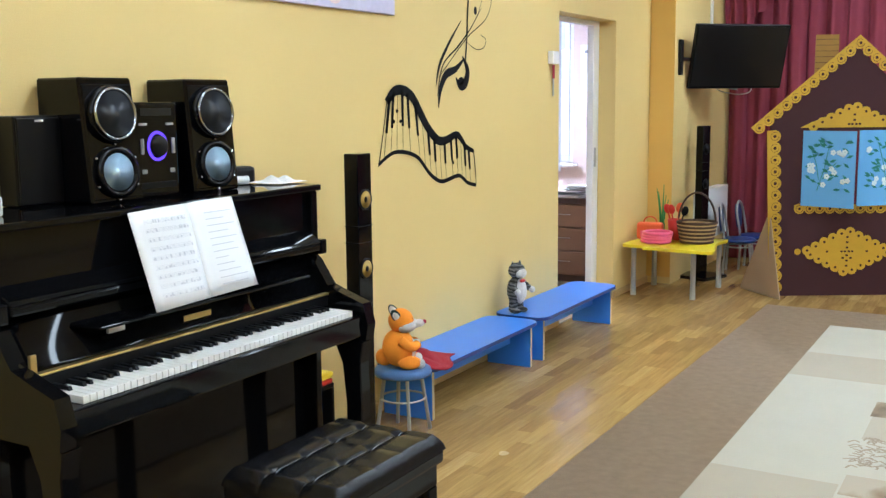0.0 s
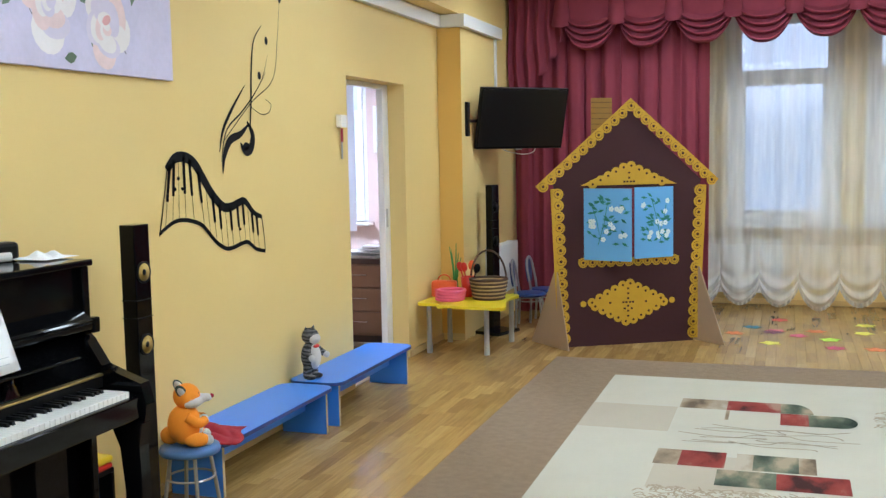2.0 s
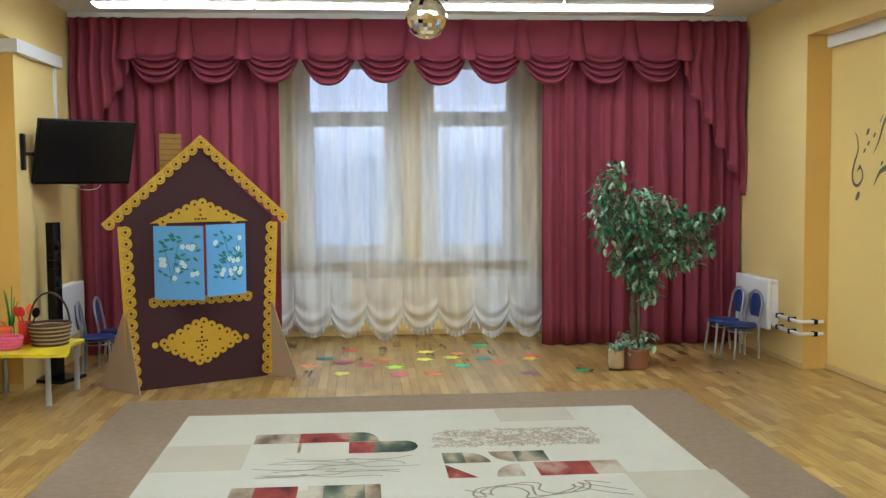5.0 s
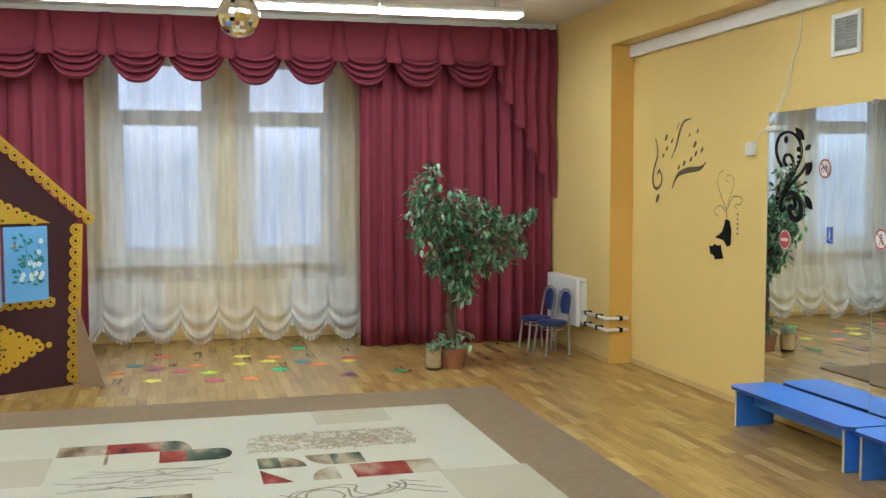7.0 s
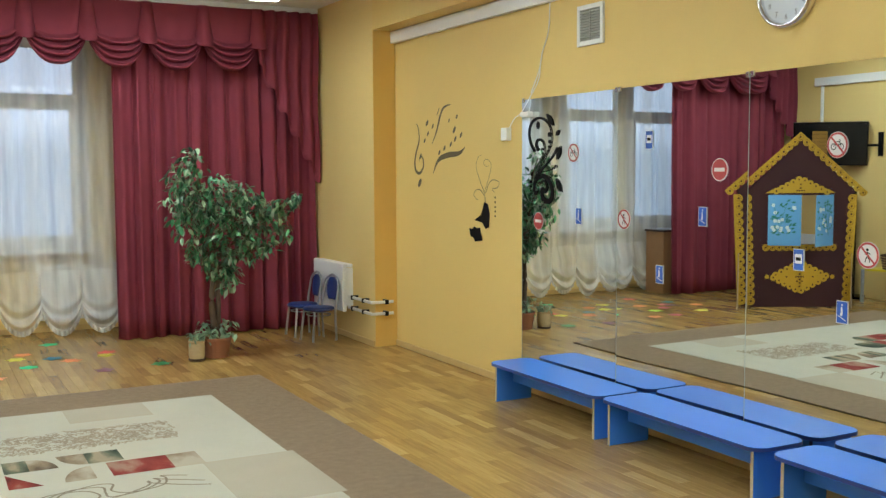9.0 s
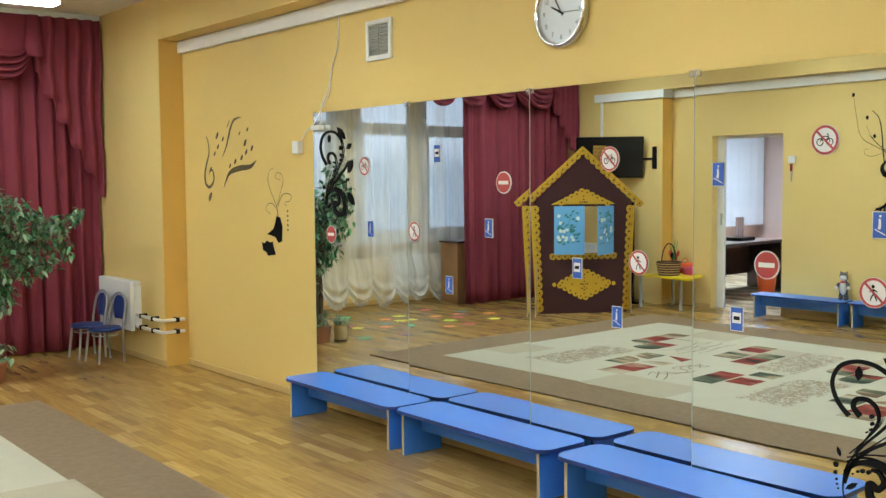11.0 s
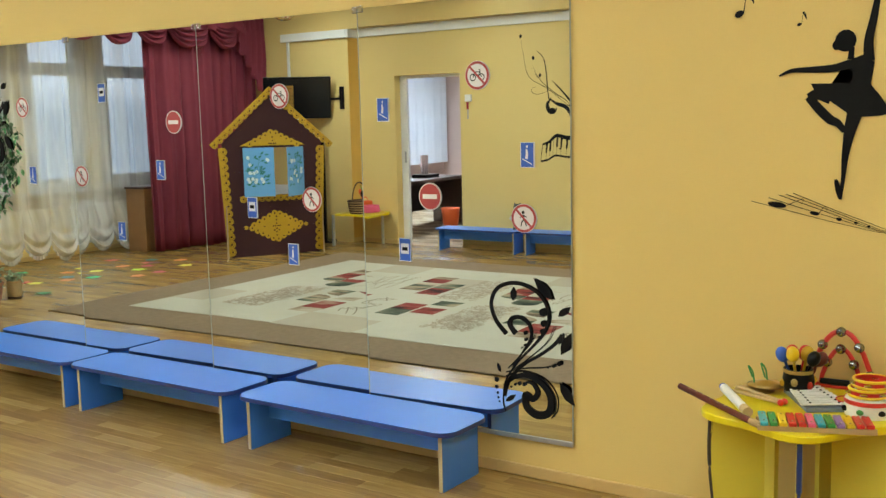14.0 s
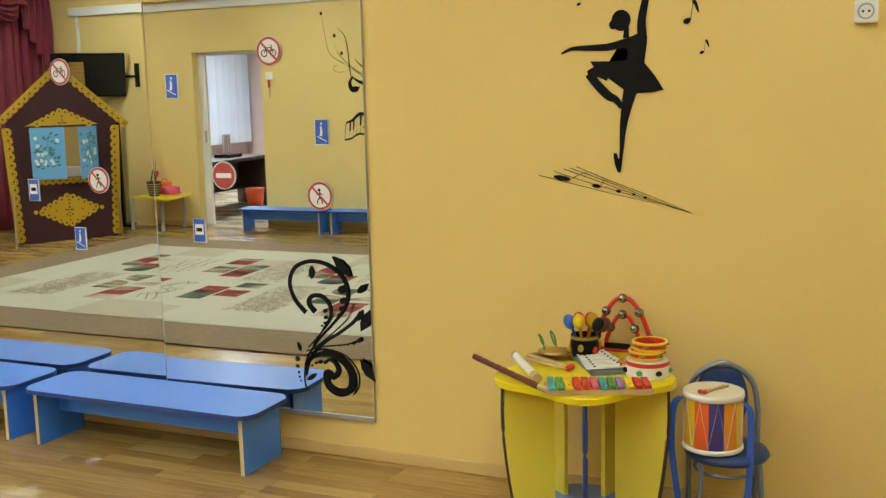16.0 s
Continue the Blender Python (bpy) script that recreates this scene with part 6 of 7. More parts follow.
# keyboard ribbon
KT = spline([(4.08, 1.49), (4.14, 1.54), (4.22, 1.55), (4.32, 1.51), (4.44, 1.38), (4.56, 1.295), (4.66, 1.295), (4.77, 1.315), (4.86, 1.25), (4.95, 1.22)], 6)
KB = spline([(4.0, 1.20), (4.11, 1.245), (4.22, 1.25), (4.36, 1.215), (4.47, 1.13), (4.58, 1.08), (4.68, 1.085), (4.79, 1.095), (4.88, 1.05), (4.98, 1.03)], 6)
bm = bmesh.new()
stroke(bm, XW, KT[::3], 0.045, 0.022, 0.05, 4)
stroke(bm, XW, KB[::3], 0.018, 0.02, 0.022, 4)
stroke(bm, XW, [(4.0, 1.19), (4.04, 1.33), (4.08, 1.49)], 0.008, 0.006)
stroke(bm, XW, [(4.95, 1.225), (4.97, 1.12), (4.98, 1.03)], 0.010, 0.006)
for k in range(1, 17):
    f = k / 17
    a, c = KT[int(f * (len(KT) - 1))], KB[int(f * (len(KB) - 1))]
    stroke(bm, XW, [a, c], 0.0035, 0.0035, n=2)
    if k % 7 not in (3, 0):
        e = (a[0] * 0.42 + c[0] * 0.58, a[1] * 0.42 + c[1] * 0.58)
        stroke(bm, XW, [a, e], 0.024, 0.020, n=2)
for y, z in ((4.17, 1.45), (4.20, 1.40), (4.14, 1.40), (4.72, 1.17)):
    dot(bm, XW, y, z, 0.012, 0.009)
sticker("wall_sticker", bm, DECAL, "black wavy piano keyboard sticker on the yellow wall")
bm = bmesh.new()
for p, a, c, m in (([(5.02, 2.25), (4.93, 2.16), (4.895, 2.0), (4.88, 1.83), (4.86, 1.69)], 0.004, 0.012, 0.014), ([(4.83, 1.73), (4.885, 1.66), (4.86, 1.59), (4.80, 1.575), (4.755, 1.62)], 0.010, 0.006, 0.055),
                   ([(4.57, 1.46), (4.59, 1.55), (4.65, 1.63), (4.76, 1.665), (4.85, 1.72)], 0.004, 0.006, 0.045), ([(4.545, 1.57), (4.585, 1.68), (4.68, 1.79), (4.82, 1.92)], 0.004, 0.003, 0.022),
                   ([(4.56, 1.52), (4.62, 1.68), (4.78, 1.78), (4.92, 1.88), (5.05, 2.0)], 0.006, 0.003, 0.010), ([(4.58, 1.62), (4.88, 1.83), (5.13, 1.97), (5.20, 2.2), (5.235, 2.40)], 0.005, 0.002, 0.006),
                   ([(4.88, 1.81), (4.98, 1.775), (5.07, 1.785), (5.10, 1.83), (5.04, 1.855)], 0.003, 0.003, 0.005), ([(4.9, 1.86), (5.02, 1.98), (5.08, 2.1)], 0.003, 0.001, 0.004)):
    stroke(bm, XW, p, a, c, m)
for y, z in ((5.07, 2.175), (4.98, 1.98), (5.24, 2.42)):
    dot(bm, XW, y, z, 0.018, 0.022)
dot(bm, XW, 4.815, 1.60, 0.034, 0.022)
sticker("wall_sticker", bm, DECAL, "black swirling treble clef sticker on the yellow wall")
FLORAL_UPPER = (
    ([(2.091, 0.617), (2.140, 0.670), (2.163, 0.740), (2.135, 0.806), (2.066, 0.836), (1.987, 0.828), (1.917, 0.784), (1.888, 0.714), (1.908, 0.644), (1.967, 0.574), (2.036, 0.503), (2.096, 0.416), (2.111, 0.328), (2.101, 0.278)], 0.0207, 0.0038, 0.0132),
    ([(2.046, 0.622), (2.074, 0.657), (2.061, 0.687), (2.017, 0.692), (1.982, 0.666), (1.972, 0.617), (2.007, 0.556), (2.066, 0.477)], 0.0226, 0.0028, 0.0150),
    ([(1.828, 0.639), (1.868, 0.591), (1.937, 0.539), (2.007, 0.495), (2.076, 0.425), (2.106, 0.346)], 0.0132, 0.0169, 0.0132),
    ([(1.863, 0.670), (1.898, 0.600), (1.987, 0.521), (2.056, 0.468)], 0.0028, 0.0056, 0.0038),
)
FLORAL_LOWER = (
    ([(2.106, 0.390), (2.056, 0.433), (1.987, 0.447), (1.917, 0.416), (1.883, 0.363), (1.893, 0.302), (1.947, 0.283), (1.997, 0.311), (2.002, 0.363), (1.967, 0.350), (1.945, 0.381), (1.967, 0.416), (1.997, 0.420)], 0.0132, 0.0094, 0.0320),
    ([(2.096, 0.433), (2.017, 0.464), (1.917, 0.442), (1.863, 0.381), (1.858, 0.320), (1.878, 0.280)], 0.0075, 0.0047, 0.0075),
    ([(2.096, 0.451), (2.007, 0.477), (1.917, 0.490), (1.848, 0.512)], 0.0047, 0.0028, 0.0038),
    ([(2.086, 0.468), (2.017, 0.539), (1.967, 0.600), (1.952, 0.635)], 0.0047, 0.0019, 0.0038),
)
FLORAL_LEAVES = (
    (1.866, 0.777, 0.126, 0.047, 0.77),
    (2.056, 0.761, 0.060, 0.032, 1.60),
    (1.843, 0.714, 0.059, 0.032, 2.42),
    (1.833, 0.554, 0.110, 0.047, 2.04),
    (1.840, 0.438, 0.118, 0.049, -2.22),
    (2.123, 0.447, 0.043, 0.019, 1.22),
    (2.100, 0.323, 0.060, 0.024, 2.54),
    (1.842, 0.595, 0.049, 0.021, 1.90),
)
FLORAL_DOTS = ((1.915, 0.724, 0.0169), (1.913, 0.677, 0.0132), (1.919, 0.644, 0.0103), (1.932, 0.617, 0.0075), (1.947, 0.595, 0.0056), (1.999, 0.630, 0.0085), (1.997, 0.602, 0.0075), (2.002, 0.578, 0.0056), (2.017, 0.565, 0.0038), (1.868, 0.503, 0.0075), (1.841, 0.516, 0.0103), (1.893, 0.495, 0.0047), (2.142, 0.413, 0.0113), (2.143, 0.381, 0.0085), (2.138, 0.355, 0.0056), (2.135, 0.335, 0.0047), (2.130, 0.318, 0.0038), (2.031, 0.409, 0.0085), (2.007, 0.409, 0.0085), (2.051, 0.403, 0.0056), (2.071, 0.390, 0.0038))
CLEF_LINES = (
    ([(7.700, 1.930), (7.666, 1.887), (7.652, 1.793), (7.707, 1.693), (7.735, 1.609), (7.714, 1.541), (7.645, 1.520), (7.577, 1.571), (7.584, 1.638), (7.632, 1.661), (7.659, 1.617)], 0.0083, 0.0062, 0.0265),
    ([(7.095, 2.056), (7.209, 2.038), (7.273, 1.974), (7.338, 1.852), (7.420, 1.752)], 0.0052, 0.0042, 0.0265),
    ([(6.863, 1.720), (6.959, 1.674), (7.145, 1.662), (7.305, 1.624), (7.403, 1.515)], 0.0031, 0.0042, 0.0442),
    ([(7.286, 2.039), (7.331, 1.983)], 0.0052, 0.0052, 0.0110),
)
CLEF_DOTS = ((7.645, 1.439, 0.0450, 0.0285), (7.503, 1.928, 0.0330, 0.0209), (7.403, 1.898, 0.0240, 0.0152), (7.490, 1.840, 0.0240, 0.0152), (7.550, 1.786, 0.0240, 0.0152), (7.202, 1.717, 0.0270, 0.0171), (7.095, 1.745, 0.0270, 0.0171), (7.021, 1.785, 0.0270, 0.0171), (6.929, 1.812, 0.0270, 0.0171), (7.036, 1.856, 0.0330, 0.0209), (7.123, 1.931, 0.0180, 0.0114), (6.996, 1.955, 0.0210, 0.0133), (7.289, 1.684, 0.0240, 0.0152), (7.625, 1.660, 0.0270, 0.0171))
HORN_LINES = (
    ([(6.607, 1.656), (6.670, 1.635), (6.693, 1.562), (6.635, 1.460), (6.573, 1.373), (6.556, 1.270), (6.584, 1.212)], 0.0026, 0.0104, 0.0065),
    ([(6.512, 1.574), (6.545, 1.570), (6.584, 1.592), (6.556, 1.621), (6.495, 1.609), (6.473, 1.562), (6.523, 1.460), (6.573, 1.373)], 0.0026, 0.0052, 0.0039),
    ([(6.427, 1.384), (6.454, 1.394), (6.446, 1.409), (6.386, 1.416), (6.360, 1.453), (6.427, 1.472), (6.495, 1.453), (6.556, 1.373)], 0.0039, 0.0065, 0.0052),
    ([(6.664, 1.321), (6.693, 1.329), (6.733, 1.358), (6.693, 1.394), (6.630, 1.394), (6.579, 1.358)], 0.0039, 0.0065, 0.0052),
)
HORN_SHAPES = (
    [(6.577, 1.306), (6.520, 1.295), (6.492, 1.225), (6.500, 1.122), (6.553, 1.108), (6.600, 1.152), (6.720, 1.168), (6.627, 1.209), (6.595, 1.258)],
    [(6.802, 1.106), (6.755, 1.099), (6.729, 1.120), (6.680, 1.109), (6.632, 1.115), (6.625, 1.075), (6.596, 1.021), (6.712, 1.005), (6.735, 1.032), (6.785, 1.045)],
)
FIGURE_SHAPES = (
    [(0.752, 1.685), (0.697, 1.705), (0.664, 1.678), (0.672, 1.639), (0.674, 1.604), (0.640, 1.562), (0.605, 1.508), (0.642, 1.499), (0.693, 1.497), (0.746, 1.510), (0.800, 1.550), (0.853, 1.586), (0.869, 1.614), (0.800, 1.612), (0.737, 1.613), (0.732, 1.639)],
)
FIGURE_LINES = (
    ([(0.720, 1.517), (0.737, 1.448), (0.749, 1.370), (0.754, 1.292), (0.761, 1.217)], 0.0552, 0.0084, 0.0240),
    ([(0.778, 1.286), (0.769, 1.250), (0.762, 1.218)], 0.0096, 0.0084, 0.0192),
    ([(0.800, 1.565), (0.846, 1.577), (0.875, 1.565)], 0.0480, 0.0288, 0.0360),
    ([(0.875, 1.570), (0.841, 1.529), (0.803, 1.491), (0.776, 1.477), (0.754, 1.448)], 0.0288, 0.0168, 0.0312),
    ([(0.739, 1.675), (0.800, 1.662), (0.873, 1.661), (0.934, 1.660), (0.976, 1.644)], 0.0312, 0.0060, 0.0204),
    ([(0.681, 1.681), (0.684, 1.747), (0.669, 1.831), (0.657, 1.915), (0.662, 1.963)], 0.0360, 0.0072, 0.0240),
    ([(0.739, 1.690), (0.737, 1.729)], 0.0240, 0.0192, 0.0192),
)
STAVE_LINES = (
    [(1.067, 1.204), (0.921, 1.170), (0.776, 1.137), (0.630, 1.108)],
    [(1.006, 1.218), (0.861, 1.175), (0.679, 1.125), (0.503, 1.076)],
    [(0.970, 1.228), (0.824, 1.179), (0.655, 1.122), (0.503, 1.076)],
    [(0.946, 1.232), (0.800, 1.181), (0.655, 1.127), (0.503, 1.076)],
    [(0.921, 1.236), (0.776, 1.179), (0.642, 1.131), (0.503, 1.076)],
    [(0.940, 1.193), (0.887, 1.216), (0.891, 1.199)],
    [(0.830, 1.169), (0.812, 1.191), (0.804, 1.173)],
)
STAVE_NOTES = ((0.976, 1.194, 0.0336, 0.0096), (0.846, 1.167, 0.0168, 0.0072), (0.764, 1.149, 0.0096, 0.0060), (0.709, 1.139, 0.0072, 0.0036), (0.667, 1.127, 0.0060, 0.0036))
LOOSE_NOTES = ((1.120, 1.867, 1.50), (0.528, 1.739, 1.15), (0.476, 1.631, 0.70), (0.911, 1.816, 0.70))
bm = bmesh.new()
for p, a, c, m in CLEF_LINES:
    stroke(bm, XE, p, a, c, m)
for y, z, a, c in CLEF_DOTS:
    dot(bm, XE, y, z, a, c * 0.8, 2.3)
sticker("wall_sticker", bm, DECAL_GREY, "grey-brown treble clef and notes sticker on the wall")
bm = bmesh.new()
for p, a, c, m in HORN_LINES:
    stroke(bm, XE, p, a, c, m)
sticker("wall_sticker", bm, DECAL_GREY, "fine brown scroll sticker above a gramophone horn")
bm = bmesh.new()
for p in HORN_SHAPES:
    patch(bm, XE - 0.001, p)
for k in range(5):
    patch(bm, XE, [(6.408, 1.20 + 0.034 * k), (6.425, 1.203 + 0.034 * k), (6.423, 1.216 + 0.034 * k), (6.406, 1.213 + 0.034 * k)])
sticker("wall_sticker", bm, DECAL, "black gramophone horn sticker on the yellow wall")
bm = bmesh.new()
for k, p in enumerate(FIGURE_SHAPES):
    patch(bm, XE - 0.0002 * k, p)
for k, (p, a, c, m) in enumerate(FIGURE_LINES):
    stroke(bm, XE - 0.001 - 0.0002 * k, p, a, c, m)
dot(bm, XE - 0.0030, 0.757, 1.752, 0.035, 0.037)
dot(bm, XE - 0.0034, 0.786, 1.738, 0.014, 0.016)
sticker("wall_sticker", bm, DECAL, "plain black dancing silhouette sticker on the wall")
bm = bmesh.new()
for p in STAVE_LINES:
    stroke(bm, XE, p, 0.0025, 0.0012)
for y, z, a, c in STAVE_NOTES:
    dot(bm, XE - 0.0005, y, z, a, c, 0.15)
for y, z, k in LOOSE_NOTES:
    dot(bm, XE - 0.0005, y, z, 0.0115 * k, 0.0078 * k, -0.4)
    stroke(bm, XE, [(y - 0.010 * k, z), (y - 0.014 * k, z + 0.03 * k), (y - 0.017 * k, z + 0.058 * k)], 0.0022 * k, 0.0018 * k, n=3)
    stroke(bm, XE - 0.0003, [(y - 0.017 * k, z + 0.060 * k), (y - 0.026 * k, z + 0.046 * k), (y - 0.034 * k, z + 0.022 * k)], 0.010 * k, 0.002 * k, 0.010 * k, 5)
sticker("wall_sticker", bm, DECAL, "black curved stave lines with small music notes")
for dy, dz in ((0, 0), (3.755, 1.05)):
    bm = bmesh.new()
    xs = mirror_x(2.0 + dy) - 0.004
    for p, a, c, m in FLORAL_UPPER + FLORAL_LOWER:
        stroke(bm, xs, [(y + dy, z + dz) for y, z in p], a, c, m)
    for y, z, ln, w, a in FLORAL_LEAVES:
        leafshape(bm, xs - 0.0005, y + dy, z + dz, ln, w, a)
    for y, z, r in FLORAL_DOTS:
        dot(bm, xs - 0.0005, y + dy, z + dz, r)
    sticker("mirror_sticker", bm, DECAL, "black floral scroll sticker on the mirror", group="floral scroll stickers")


def sign(y, z, kind):
    x = mirror_x(y) - 0.0012
    t = thing("road_sign_sticker", pose(x, y, z), {"stop": "round red road sign sticker with a white bar", "ban": "round white sign sticker with a red rim", "blue": "small blue rectangular road sign sticker", "bike": "round white sign sticker with a red rim and a bicycle", "bus": "blue road sign sticker with a white panel"}[kind], "sign sticker", group="toy road signs")
    if kind in ("stop", "ban", "bike"):
        part("disc", dot(bmesh.new(), 0.0008, 0, 0, 0.060, n=28), SIGN_W, t)
        if kind == "stop":
            part("field", dot(bmesh.new(), -0.0004, 0, 0, 0.055, n=28), SIGN_R, t)
            part("bar", B(-0.0016, -0.0008, -0.038, 0.038, -0.010, 0.010), SIGN_W, t)
        else:
            bm = bmesh.new()
            for k in range(28):
                a, c = k * math.tau / 28, (k + 1) * math.tau / 28
                bm.faces.new([bm.verts.new((-0.0004, r * math.cos(q), r * math.sin(q))) for r, q in ((0.058, a), (0.058, c), (0.048, c), (0.048, a))])
            stroke(bm, -0.0008, [(0.036, 0.036), (-0.036, -0.036)], 0.009, n=2)
            part("rim", bm, SIGN_R, t)
            bm = bmesh.new()
            if kind == "bike":
                for yc in (-0.021, 0.021):
                    for k in range(16):
                        a, c = k * math.tau / 16, (k + 1) * math.tau / 16
                        bm.faces.new([bm.verts.new((-0.0003, yc + r * math.cos(q), -0.008 + r * math.sin(q))) for r, q in ((0.0155, a), (0.0155, c), (0.0115, c), (0.0115, a))])
                for p in ([(0.021, -0.008), (0.010, 0.014), (-0.014, 0.014), (-0.021, -0.008)], [(0.010, 0.014), (-0.002, -0.008), (-0.014, 0.014), (-0.016, 0.022), (-0.008, 0.023)]):
                    for p0, p1 in zip(p, p[1:]):
                        stroke(bm, -0.0003, [p0, p1], 0.0035, n=2)
            else:
                for p, w in (([(0.004, 0.014), (0.0, -0.004)], 0.011), ([(0.0, -0.004), (0.010, -0.018), (0.013, -0.033)], 0.006), ([(0.0, -0.004), (-0.008, -0.018), (-0.012, -0.032)], 0.006), ([(0.006, 0.013), (0.017, 0.002)], 0.005), ([(0.002, 0.013), (-0.014, 0.004)], 0.005)):
                    stroke(bm, -0.0003, p, w, w * 0.7, n=3)
                dot(bm, -0.0003, 0.003, 0.024, 0.007)
            part("black_mark", bm, DECAL, t)
    else:
        part("plate", B(-0.0004, 0.0008, -0.032, 0.032, -0.052, 0.052), SIGN_W, t)
        part("field", B(-0.0010, -0.0005, -0.029, 0.029, -0.049, 0.049), SIGN_B, t)
        if kind == "bus":
            part("panel", B(-0.0016, -0.0011, -0.022, 0.022, -0.018, 0.028), SIGN_W, t)
            part("black_mark", B(-0.0021, -0.0017, -0.015, 0.015, -0.004, 0.012), DECAL, t)
        else:
            bm = stroke(bmesh.new(), -0.0014, [(0.004, -0.016), (0.001, 0.004), (0.003, 0.024)], 0.013, 0.008, n=3)
            dot(bm, -0.0014, 0.0, 0.034, 0.005)
            stroke(bm, -0.0014, [(0.022, -0.016), (-0.022, -0.038)], 0.004, n=2)
            part("white_mark", bm, SIGN_W, t)


for kind, spots in (("stop", ((2.46, 1.19), (4.09, 1.54), (5.80, 1.20))), ("bike", ((3.33, 1.65), (2.21, 1.70), (5.40, 1.65))), ("ban", ((2.00, 1.11), (3.15, 1.16), (4.87, 1.25))),
                    ("blue", ((2.70, 1.57), (1.98, 1.37), (3.28, 0.89), (5.34, 1.25), (4.21, 1.29), (4.55, 0.95))), ("bus", ((2.60, 0.95), (3.54, 1.11), (4.65, 1.71)))):
    for y, z in spots:
        sign(y, z, kind)

# ---- canvas print ----
pic = thing("canvas_print", pose(XL + 0.001, 0, 0), "lilac canvas print of pale roses", "picture")
part("canvas", B(0, 0.022, 2.10, 4.135, 1.90, 2.54, 0.003), LILAC, pic)
rq = random.Random(6)
for k, (y, z, r) in enumerate(((3.32, 2.16, 0.22), (3.66, 2.09, 0.19), (3.80, 2.40, 0.18), (3.02, 2.30, 0.17), (2.72, 2.10, 0.15), (2.45, 2.35, 0.16))):
    p1, p2, p3, p4 = bmesh.new(), bmesh.new(), bmesh.new(), bmesh.new()
    for j in range(20):
        q = 1 - j / 20
        a = j * 2.4 + rq.uniform(-0.7, 0.7)
        dot((p1, p1, p2, p3)[rq.randrange(4)], 0.0228 + j * 0.00012, y + 0.44 * r * q * math.cos(a), z + 0.62 * r * q * math.sin(a), r * (0.10 + 0.50 * q * rq.uniform(0.6, 1.1)), r * (0.09 + 0.34 * q * rq.uniform(0.6, 1.1)), a + 1.2, 16)
    dot(p4, 0.0256, y, z + 0.03, r * 0.16, r * 0.10, 0.5, 12)
    part("rose_petal_pattern", p1, ROSE_W, pic)
    part("rose_petal_pattern", p2, ROSE_P, pic)
    part("rose_petal_pattern", p3, ROSE_L, pic)
    part("rose_heart_pattern", p4, ROSE_D, pic)
bm = bmesh.new()
for k in range(12):
    leafshape(bm, 0.0226, rq.uniform(2.2, 3.9), rq.uniform(1.95, 2.5), rq.uniform(0.06, 0.12), rq.uniform(0.03, 0.05), rq.uniform(0, 6))
tagged(part("leaf_pattern", bm, mat("grey_green_print", (0.13, 0.19, 0.13), 0.7, var=0.3, scale=20), pic), kind="stuff")
bm = bmesh.new()
for k in range(14):
    y, z = rq.uniform(2.2, 4.05), rq.uniform(1.93, 2.5)
    stroke(bm, 0.0227, [(y, z), (y + rq.uniform(-.05, .05), z + 0.06), (y + rq.uniform(-.1, .1), z + 0.14)], 0.004, 0.002)
tagged(part("twig_pattern", bm, mat("dark_grey_print", (0.10, 0.09, 0.13), 0.7), pic), kind="stuff")

# ---- fittings on the walls ----
kh = thing("key_box", pose(XL, 5.995, 1.76), "white plastic box with keys hanging below", "key holder")
part("case", B(0.0, 0.04, -0.045, 0.045, -0.04, 0.04, 0.006), WHITE, kh)
part("key_tag", B(0.012, 0.018, 0.0, 0.03, -0.13, -0.045, 0.002), RED_CLOTH, kh, "red and grey keys")
part("key", B(0.010, 0.016, 0.004, 0.022, -0.24, -0.10, 0.002), STEEL, kh)
vent = thing("air_vent", pose(XR, 5.25, 2.435), "white wall ventilation grille", "vent")
VW, VH = 0.135, 0.125
for a, c, d, e in ((-VW, -VW + 0.03, -VH, VH), (VW - 0.03, VW, -VH, VH), (-VW + 0.03, VW - 0.03, -VH, -VH + 0.03), (-VW + 0.03, VW - 0.03, VH - 0.03, VH)):
    part("frame", B(-0.018, -0.001, a, c, d, e, 0.003), WHITE, vent)
part("backing", B(-0.004, -0.001, -VW + 0.03, VW - 0.03, -VH + 0.03, VH - 0.03), GRILLE, vent)
for k in range(11):
    part("slat", B(-0.008, 0.003, -VW + 0.031, VW - 0.031, -0.0035, 0.0035), GRILLE, vent, m=pose(-0.008, 0, -VH + 0.042 + k * 0.0166, 0, 35, 0))
part("mullion", B(-0.017, -0.012, -0.004, 0.004, -VH + 0.03, VH - 0.03), GRILLE, vent)
sock = thing("power_socket", pose(XR, -0.04, 1.74), "white surface-mounted power socket", "socket")
part("case", B(-0.035, -0.001, -0.036, 0.036, -0.036, 0.036, 0.006), WHITE, sock)
part("well", lathe(bmesh.new(), [(0.026, 0), (0.026, 0.002), (0.020, 0.002), (0.020, 0.0005)], 20, pose(-0.035, 0, 0, 0, -90, 0), ring=True), GRILLE, sock)
for y in (-0.009, 0.009):
    part("hole", lathe(bmesh.new(), [(0.004, 0), (0.004, 0.003)], 8, pose(-0.0352, y, 0, 0, -90, 0)), BLACK_PL, sock)
cab2 = thing("wall_cable", pose(0, 0, 0), "white cable hanging from the duct to a socket", "cable")
part("cable", tube(bmesh.new(), spline([(XR - 0.01, 5.70, 2.64), (XR - 0.008, 5.72, 2.45), (XR - 0.008, 5.80, 2.30), (XR - 0.01, 5.83, 2.15), (XR - 0.03, 5.90, 2.04), (XR - 0.055, 5.98, 1.93), (XR - 0.02, 6.12, 1.90), (XR - 0.012, 6.20, 1.84)], 7), 0.0035, 7), WHITE, cab2)
